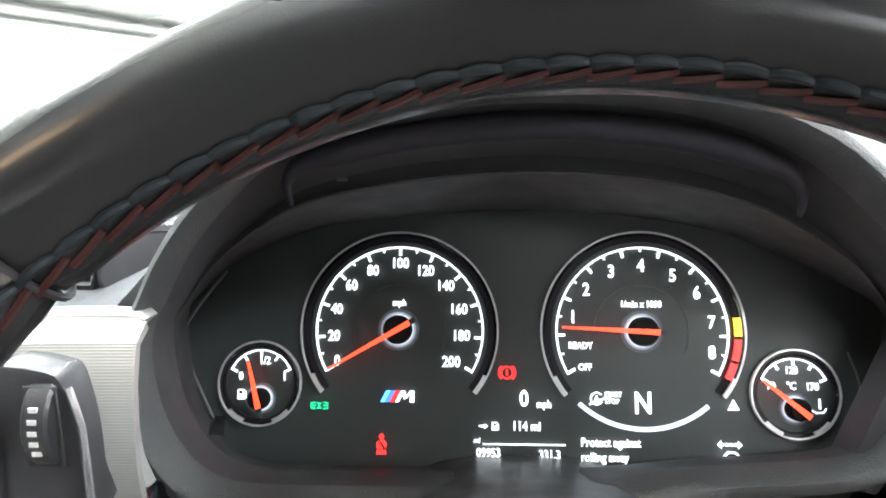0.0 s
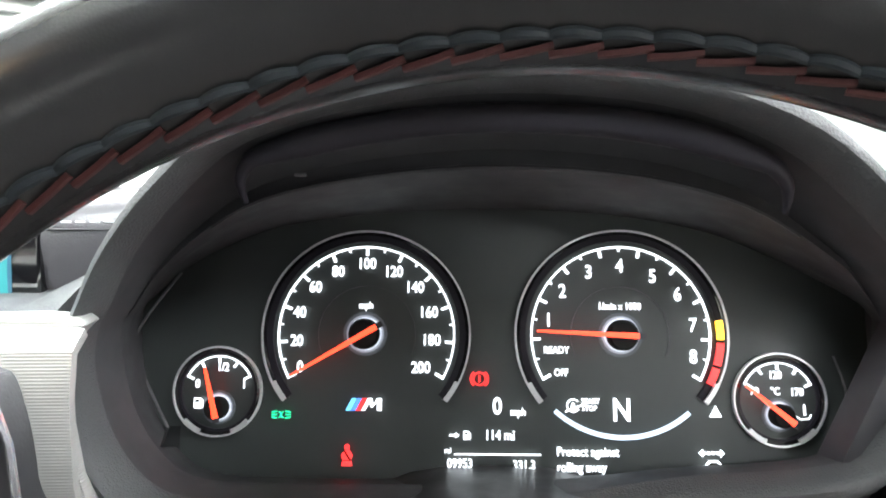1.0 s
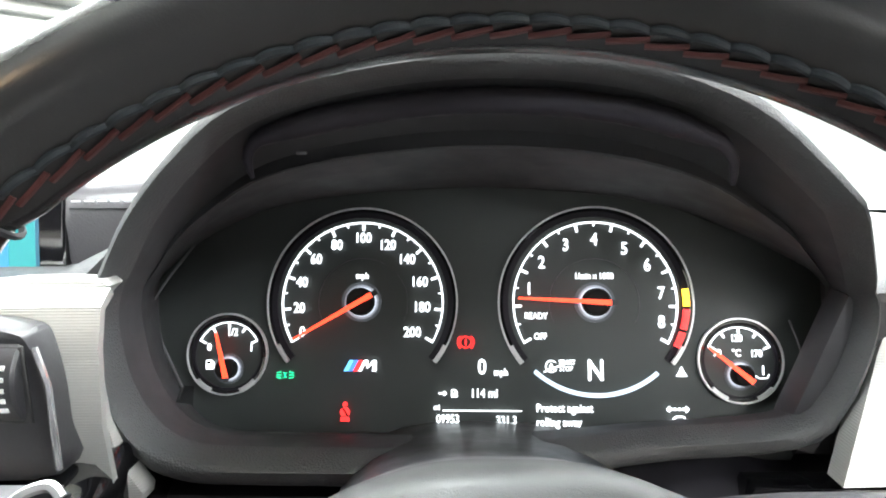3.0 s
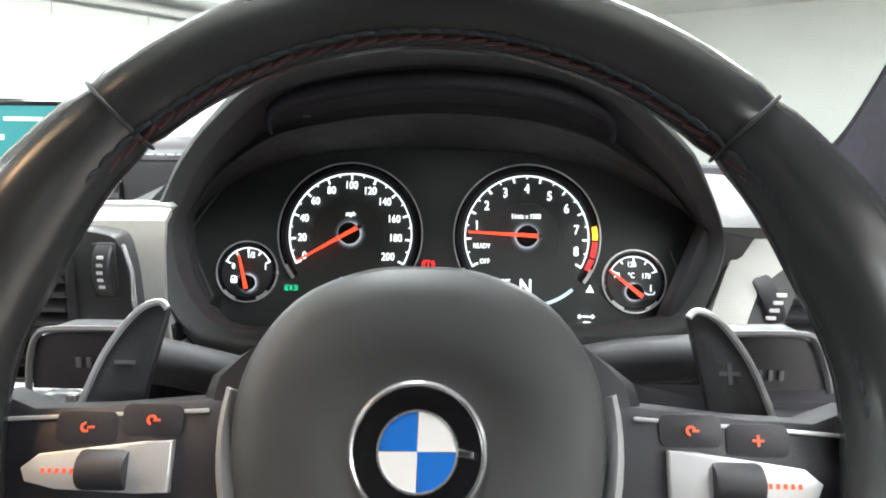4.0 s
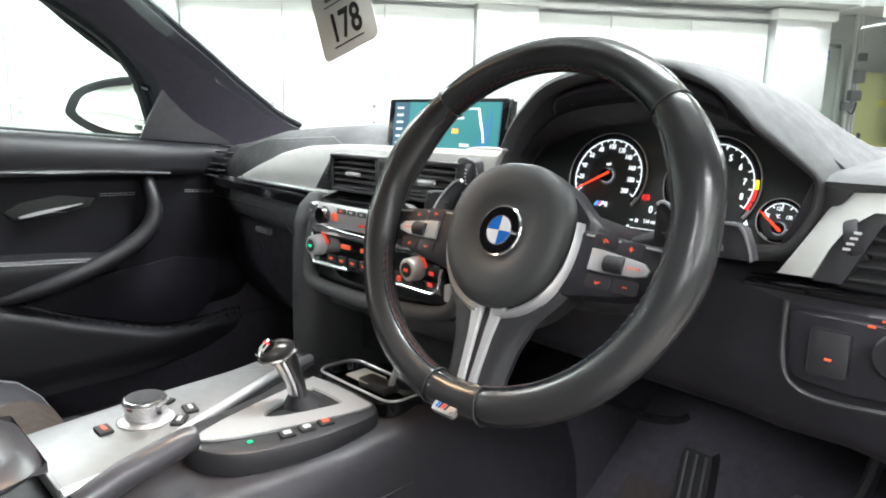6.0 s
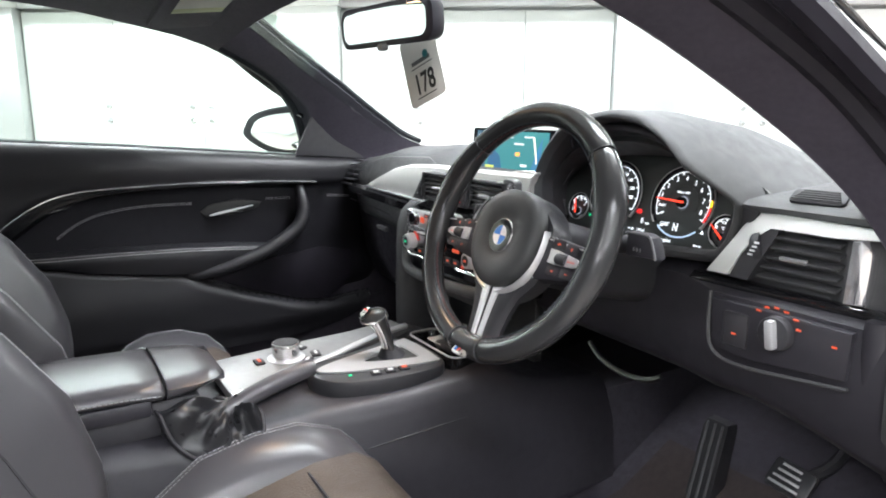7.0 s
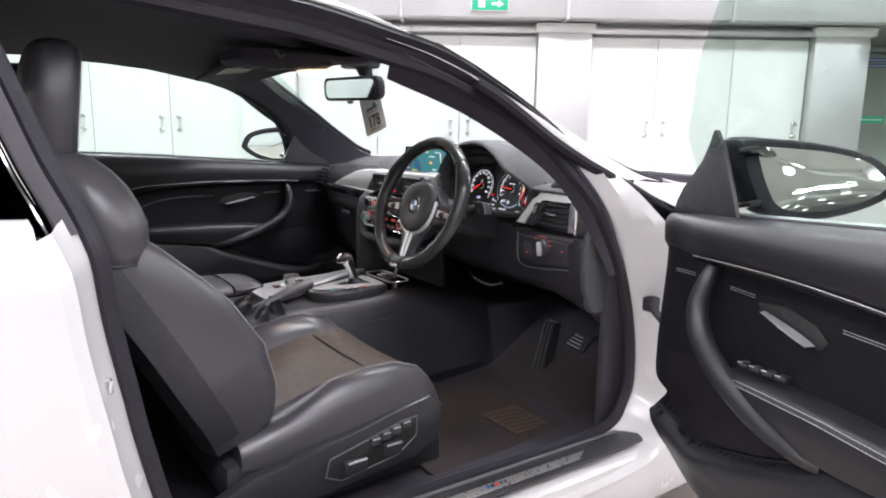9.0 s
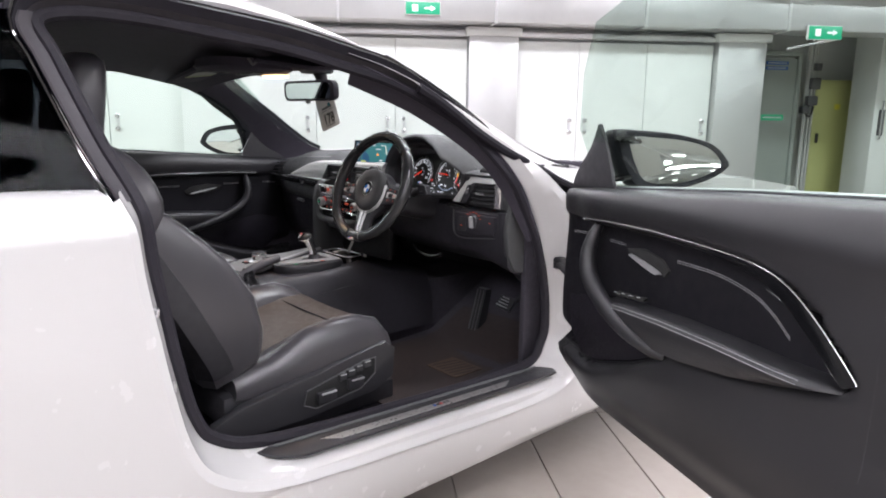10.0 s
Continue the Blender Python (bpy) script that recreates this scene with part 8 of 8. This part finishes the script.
    for y, w, z0, z1 in ((-0.39, 0.094, 0.616, 0.634), (-0.397, 0.099, 0.614, 0.638), (-0.44, 0.1, 0.618, 0.64), (-0.52, 0.101, 0.62, 0.642), (-0.6, 0.1, 0.62, 0.642), (-0.64, 0.098, 0.62, 0.64), (-0.655, 0.09, 0.622, 0.634)):
        rings.append([(-w + 0.006, y, z0), (-w, y, z0 + 0.006), (-w, y, z1 - 0.012), (-w + 0.012, y, z1 - 0.003), (-w + 0.035, y, z1), (0, y, z1 + 0.004), (w - 0.035, y, z1), (w - 0.012, y, z1 - 0.003), (w, y, z1 - 0.012), (w, y, z0 + 0.006), (w - 0.006, y, z0)])
    loft(b, rings)
    lid = part("lid", b, LEATHER, a, "padded leather lid", 60)
    stitch_line([(rings[k][9][0] + 0.0008, rings[k][9][1], rings[k][9][2] + 0.002) for k in range(1, 6)], lid)
    b = B()
    box(b, (0, -0.53, 0.605), (0.194, 0.24, 0.026), 0.006)
    part("box", b, CONSOLE, a, "grained black armrest box")
    b = B()
    box(b, (0, -0.52, 0.576), (0.18, 0.24, 0.036), 0.004)
    part("box_base", b, DEEP, a)
    b = B()
    rings = []
    for k in range(9):
        t_ = k / 8
        y = -0.388 + 0.086 * t_
        w = 0.098 - 0.03 * t_ ** 2.5
        z0, z1 = 0.612 + 0.01 * t_, 0.638 - 0.003 * t_ - 0.008 * max(0.0, t_ - 0.75) * 4
        rings.append([(-w + 0.008, y, z0), (-w, y, z0 + 0.007), (-w, y, z1 - 0.009), (-w + 0.014, y, z1 - 0.002), (-w * 0.5, y, z1 + 0.001), (w * 0.5, y, z1 + 0.001), (w - 0.014, y, z1 - 0.002), (w, y, z1 - 0.009), (w, y, z0 + 0.007), (w - 0.008, y, z0)])
    loft(b, rings)
    part("front_cap", b, LEATHER, a, "separate padded front piece", 60)
    b = B()
    tube(b, [(x * 1.01, -0.389, z + (0.001 if z > 0.625 else -0.001)) for x, _, z in rings[0]], 0.0014, 5)
    part("cap_seam", b, DEEP, a)
    b = B()
    box(b, (0, -0.39, 0.585), (0.17, 0.1, 0.05), 0.01)
    part("hinge_block", b, DEEP, a)
    # handbrake
    h = thing("handbrake", "leather handbrake lever with a crumpled gaiter", "handbrake", (0.08, -0.3, 0.55))
    b = B()
    tube(b, smooth_path([(0.088, -0.33, 0.563), (0.087, -0.29, 0.58), (0.085, -0.24, 0.598), (0.083, -0.18, 0.612), (0.083, -0.165, 0.613)], 5), lambda k: 0.013 + 0.002 * math.sin(math.pi * k), 12)
    part("grip", b, LEATHER, h, "smooth leather grip")
    b = B()
    hem = smooth_path([(0.104, -0.402, 0.592), (0.122, -0.386, 0.552), (0.134, -0.35, 0.522), (0.137, -0.305, 0.508), (0.132, -0.272, 0.525), (0.118, -0.26, 0.556), (0.088, -0.262, 0.572), (0.05, -0.28, 0.564), (0.04, -0.34, 0.566), (0.062, -0.4, 0.588)], 6, True)
    centre = Vector((0.09, -0.302, 0.592))
    out_dir = Vector((0.6, 0.0, 0.8))
    rings = [[p + Vector((-0.03, 0.0, -0.03)) for p in hem]]
    for k in range(13):
        r = k / 13.2
        ring_ = []
        for j, p in enumerate(hem):
            q = 2 * math.pi * j / len(hem)
            fold = 0.009 * math.sin(4 * q + 5 * r) + 0.006 * math.sin(7 * q - 6 * r + 1.0) + 0.003 * math.sin(15 * q + 9 * r)
            ring_.append(p.lerp(centre, r) + out_dir * ((0.012 + fold) * math.sin(math.pi * min(1.0, r * 1.15))))
        rings.append(ring_)
    loft(b, rings)
    part("gaiter", b, GAITER, h, "crumpled leather gaiter", 70)
    b = B()
    tube(b, [p + Vector((0.002, 0.0, 0.001)) for p in hem], 0.0028, 6, True)
    part("gaiter_hem", b, DEEP, h)


build_console()


# ---- overhead: mirror, tag, lamp console, visors ----
def build_overhead():
    t = thing("rear_view_mirror", "frameless-look black interior rear-view mirror", "mirror", (0.02, 0.01, 1.165))
    M = Matrix.Translation((0.018, 0.004, 1.163)) @ pose(0, 0, 0, 94, 0, 8.2)
    b = B()
    rr = rounded_rect(0.262, 0.068, 0.022)
    rings = [[(x * k, y * k, z) for x, y in rr] for k, z in ((0.97, 0.004), (1.0, 0.002), (1.0, -0.01), (0.92, -0.03), (0.7, -0.042))]
    loft(b, rings)
    part("housing", b, RAIL, t, m=M)
    b = B()
    flat_plate(b, [(x * 0.9, y * 0.76) for x, y in rr], 0.0042, 0.001)
    part("glass", b, MIRROR, t, "clear mirror glass", m=M)
    b = B()
    tube(b, smooth_path([(0.03, 0.03, 1.175), (0.03, 0.05, 1.2), (0.03, 0.035, 1.235)], 5), lambda k: 0.016 + 0.008 * k, 10)
    part("stem", b, PLASTIC, t)
    b = B()
    box(b, (0.03, 0.03, 1.235), (0.09, 0.09, 0.03), 0.01, None)
    part("foot", b, PLASTIC, t)
    b = B()
    box(b, (0.02, 0.0, 1.126), (0.02, 0.014, 0.012), 0.004)
    part("toggle", b, GREY, t)
    g = thing("hanging_tag", "white plastic lot tag numbered 178 hanging from the mirror", "tag", (-0.03, 0.06, 1.1))
    Mt = Matrix.Translation((0.022, 0.075, 1.096)) @ pose(0, 0, 0, 88, -20, 12)
    b = B()
    flat_plate(b, [(x + 0.0, y) for x, y in rounded_rect(0.093, 0.122, 0.009)], -0.0006, 0.0012, 0.0004)
    part("card", b, CARD, g, m=Mt)
    lettering("number", "178", 0.05, Mt @ Matrix.Translation((0.0, -0.027, 0.0009)), INK, g, "bold black number", squash=0.72, bold=0.02)
    for y, w, h, m in ((-0.049, 0.05, 0.0018, INK), (0.004, 0.055, 0.0018, GREY), (0.013, 0.048, 0.007, GREY)):
        b = B()
        box(b, (0, y, 0.0009), (w, h, 0.0004))
        part("printed_bar", b, m, g, m=Mt)
    b = B()
    lathe(b, [(0.001, 0.0007), (0.007, 0.0007), (0.007, 0.0012), (0.001, 0.0012)], 14, Mt @ Matrix.Translation((0.014, 0.02, 0)))
    part("printed_mark", b, mat("tag_teal", (0.03, 0.2, 0.22), 0.5), g)
    # lamp console
    o = thing("overhead_console", "grey overhead console with a warm lit reading lamp", "overhead console", (0.0, -0.2, 1.22))
    b = B()
    out = smooth_path([(-0.1, -0.33, 0), (-0.115, -0.2, 0), (-0.095, -0.1, 0), (0.0, -0.07, 0), (0.095, -0.1, 0), (0.115, -0.2, 0), (0.1, -0.33, 0), (0, -0.35, 0)], 4, True)
    loft(b, [[(p.x, p.y, 1.25 + 0.0 * p.y) for p in out], [(p.x, p.y, 1.222 - 0.02 * (p.y + 0.2)) for p in out], [(p.x * 0.85, -0.2 + (p.y + 0.2) * 0.85, 1.212 - 0.02 * (p.y + 0.2)) for p in out]])
    part("shell", b, HEADLINER, o)
    b = B()
    lathe(b, [(0.001, 0.0), (0.034, 0.0), (0.03, -0.007), (0.001, -0.01)], 24, Matrix.Translation((0.025, -0.122, 1.207)) @ Matrix.Diagonal((2.0, 0.95, 1.0, 1)))
    part("reading_lamp", b, GLOW_WARM, o, "warm lit lamp lens")
    for k in range(5):
        b = B()
        box(b, (-0.06 + 0.03 * k, -0.2, 1.2105), (0.022, 0.028, 0.006), 0.002)
        part("switch", b, PLASTIC, o)
    b = B()
    box(b, (-0.062, -0.272, 1.2128), (0.056, 0.05, 0.0014), 0.0004)
    lb = part("microphone_grille", b, mat("pale_grey_plastic", (0.2, 0.2, 0.21), 0.5, vary=0.1), o, "pale grey microphone grille")
    for k in range(6):
        b = B()
        box(b, (-0.082 + 0.008 * k, -0.272, 1.2118), (0.003, 0.034, 0.0006))
        part("slot", b, INK, lb)
    d2 = bpy.data.lights.new("reading_lamp_light", "SPOT")
    d2.energy, d2.color, d2.shadow_soft_size, d2.spot_size, d2.spot_blend = 3.0, (1.0, 0.62, 0.34), 0.03, radians(78), 0.7
    q = new("reading_lamp_light", d2)
    q.matrix_world = Matrix.Translation((-0.01, -0.118, 1.192)) @ (Vector((0.01, 0.118, -1.192)) + Vector((0.27, -0.16, 0.5))).to_track_quat("-Z", "Y").to_matrix().to_4x4()
    for s in (1, -1):
        v = thing("sun_visor", "dark fabric sun visor folded against the headliner", "sun visor", (s * 0.36, -0.2, 1.2), "sun visors")
        M = Matrix.Translation((s * 0.36, -0.21, 1.226)) @ pose(0, 0, 0, 7, s * 7, 0)
        b = B()
        flat_plate(b, rounded_rect(0.36, 0.15, 0.03), -0.006, 0.012, 0.004)
        part("board", b, HEADLINER, v, m=M)
        if s < 0:
            for x, w, colour in ((-0.025, 0.035, (0.42, 0.44, 0.25)), (0.03, 0.075, (0.5, 0.5, 0.44))):
                b = B()
                box(b, (x, 0.004, -0.0064), (w - 0.001, 0.1, 0.0012), 0.0004)
                part("label", b, mat("pale_label", colour, 0.6), v, "pale printed label", m=M)
        b = B()
        tube(b, [(s * 0.2, -0.27, 1.235), (s * 0.2, -0.285, 1.222), (s * 0.2, -0.3, 1.24)], 0.004, 6)
        part("clip", b, GREY, v)


build_overhead()


# ---- footwell ----
def build_footwell():
    m = thing("floor_mat", "dark carpet floor mat with brown lettering panel", "floor mat", (0.4, 0.15, 0.25))
    b = B()
    grid = [[(x, y, 0.2505 + max(0, y - 0.42) * 0.55 + 0.004 * math.sin(9 * x) * math.sin(7 * y)) for x in [0.2 + 0.055 * k for k in range(10)]] for y in [-0.12 + 0.07 * k for k in range(11)]]
    sheet(b, grid, -0.006)
    part("carpet_sheet", b, WARMMAT, m)
    b = B()
    sheet(b, [[(0.44 + 0.018 * j, y, 0.2565 + max(0, y - 0.42) * 0.55) for j in range(9)] for y in (0.18, 0.24, 0.3)], -0.003)
    part("heel_pad", b, mat("heel_pad_brown", (0.07, 0.045, 0.03), 0.8, vary=0.3, scale=60, bump=0.6, bump_scale=500), m, "brown heel pad")
    for k in range(6):
        b = B()
        x = 0.455 + 0.022 * k
        tube(b, [(x, 0.19, 0.2595), (x + 0.018, 0.29, 0.2595)], 0.0035, 5, False, 0.5)
        part("heel_rib", b, WARMMAT, m)
    p = thing("footrest", "tall black footrest with grey ribs", "footrest", (0.34, 0.5, 0.26))
    b = B()
    loft(b, [[(0.312, 0.478, 0.25), (0.364, 0.478, 0.25), (0.366, 0.52, 0.25), (0.31, 0.52, 0.25)], [(0.306, 0.54, 0.43), (0.356, 0.54, 0.43), (0.358, 0.57, 0.43), (0.304, 0.57, 0.43)], [(0.309, 0.548, 0.442), (0.353, 0.548, 0.442), (0.355, 0.57, 0.442), (0.307, 0.57, 0.442)]])
    part("blade", b, PLASTIC, p)
    for k in range(3):
        b = B()
        tube(b, [(0.322 + 0.016 * k, 0.478, 0.262), (0.315 + 0.016 * k, 0.541, 0.44)], 0.0024, 6)
        part("rib", b, GREY, p)
    p = thing("accelerator_pedal", "accelerator pedal with a small bare metal pad", "pedal", (0.53, 0.5, 0.36))
    M = Matrix.Translation((0.525, 0.468, 0.442)) @ pose(0, 0, 0, 52, 6, 0)
    b = B()
    flat_plate(b, rounded_rect(0.07, 0.05, 0.008), -0.008, 0.012, 0.003)
    part("pad", b, PLASTIC, p, m=M)
    for k in range(4):
        b = B()
        box(b, (-0.004, -0.016 + 0.011 * k, 0.0055), (0.05 - 0.006 * k, 0.0045, 0.003), 0.001)
        part("rib", b, SATIN, p, m=M)
    b = B()
    tube(b, smooth_path([(0.53, 0.475, 0.44), (0.56, 0.53, 0.47), (0.57, 0.6, 0.56)], 4), 0.01, 8)
    part("arm", b, DEEP, p)
    b = B()
    tube(b, smooth_path([(0.285, 0.247, 0.642), (0.32, 0.24, 0.626), (0.375, 0.236, 0.619), (0.42, 0.236, 0.625), (0.442, 0.24, 0.636)], 5), 0.005, 6)
    tagged(part("knee_bolster_edge", b, GLOSS), "curved gloss edge under the dashboard", "trim edge")
    r = thing("foot_release", "small metal lever low on the side trim", "lever", (0.70, 0.45, 0.40))
    b = B()
    box(b, (0.69, 0.46, 0.43), (0.07, 0.03, 0.012), 0.004, None)
    part("plate", b, SATIN, r)
    b = B()
    tube(b, [(0.72, 0.46, 0.435), (0.75, 0.47, 0.47)], 0.007, 6)
    part("pin", b, DEEP, r)


build_footwell()


# ---- floor tiles: near ones are pieces of their own ----
def build_tiles():
    floor = bpy.data.objects["floor"]
    b = B()
    box(b, (0, 0, 0), (0.296, 0.596, 0.008), 0.0015, None, 1)
    finish(b)
    me = bpy.data.meshes.new("tile")
    b.to_mesh(me)
    b.free()
    me.materials.append(TILE)
    near = []
    far = []
    for i in range(-40, 32):
        for j in range(-5, 20):
            s = 0.3 * i + 0.05
            n = 0.6 * j + 0.22
            p = room(s, n, 0)
            (near if (p - Vector((1.35, 0.3, 0))).length < 2.1 and p.x > 0.55 else far).append((s, n))
    near = sorted(near, key=lambda q: (room(q[0], q[1], 0) - Vector((1.2, 0.5, 0))).length)[:280]
    keep = set(near)
    for s, n in near:
        o = new("tile", me)
        o.matrix_world = room_matrix(s, n, 0.0)
        o.parent = floor
    vs, fs = [], []
    for i in range(-40, 32):
        for j in range(-5, 20):
            s, n = 0.3 * i + 0.05, 0.6 * j + 0.22
            if (s, n) in keep:
                continue
            k = len(vs)
            for z in (-0.004, 0.004):
                for ds, dn in ((-0.148, -0.298), (0.148, -0.298), (0.148, 0.298), (-0.148, 0.298)):
                    vs.append(tuple(room(s + ds, n + dn, z)))
            fs += [(k + 4, k + 5, k + 6, k + 7)] + [(k + a, k + (a + 1) % 4, k + 4 + (a + 1) % 4, k + 4 + a) for a in range(4)]
    me2 = bpy.data.meshes.new("tiles")
    me2.from_pydata(vs, [], fs)
    me2.materials.append(TILE)
    o = new("tiles", me2)
    o.parent = floor
    tagged(o, "beige floor tiles", kind="stuff")


build_tiles()
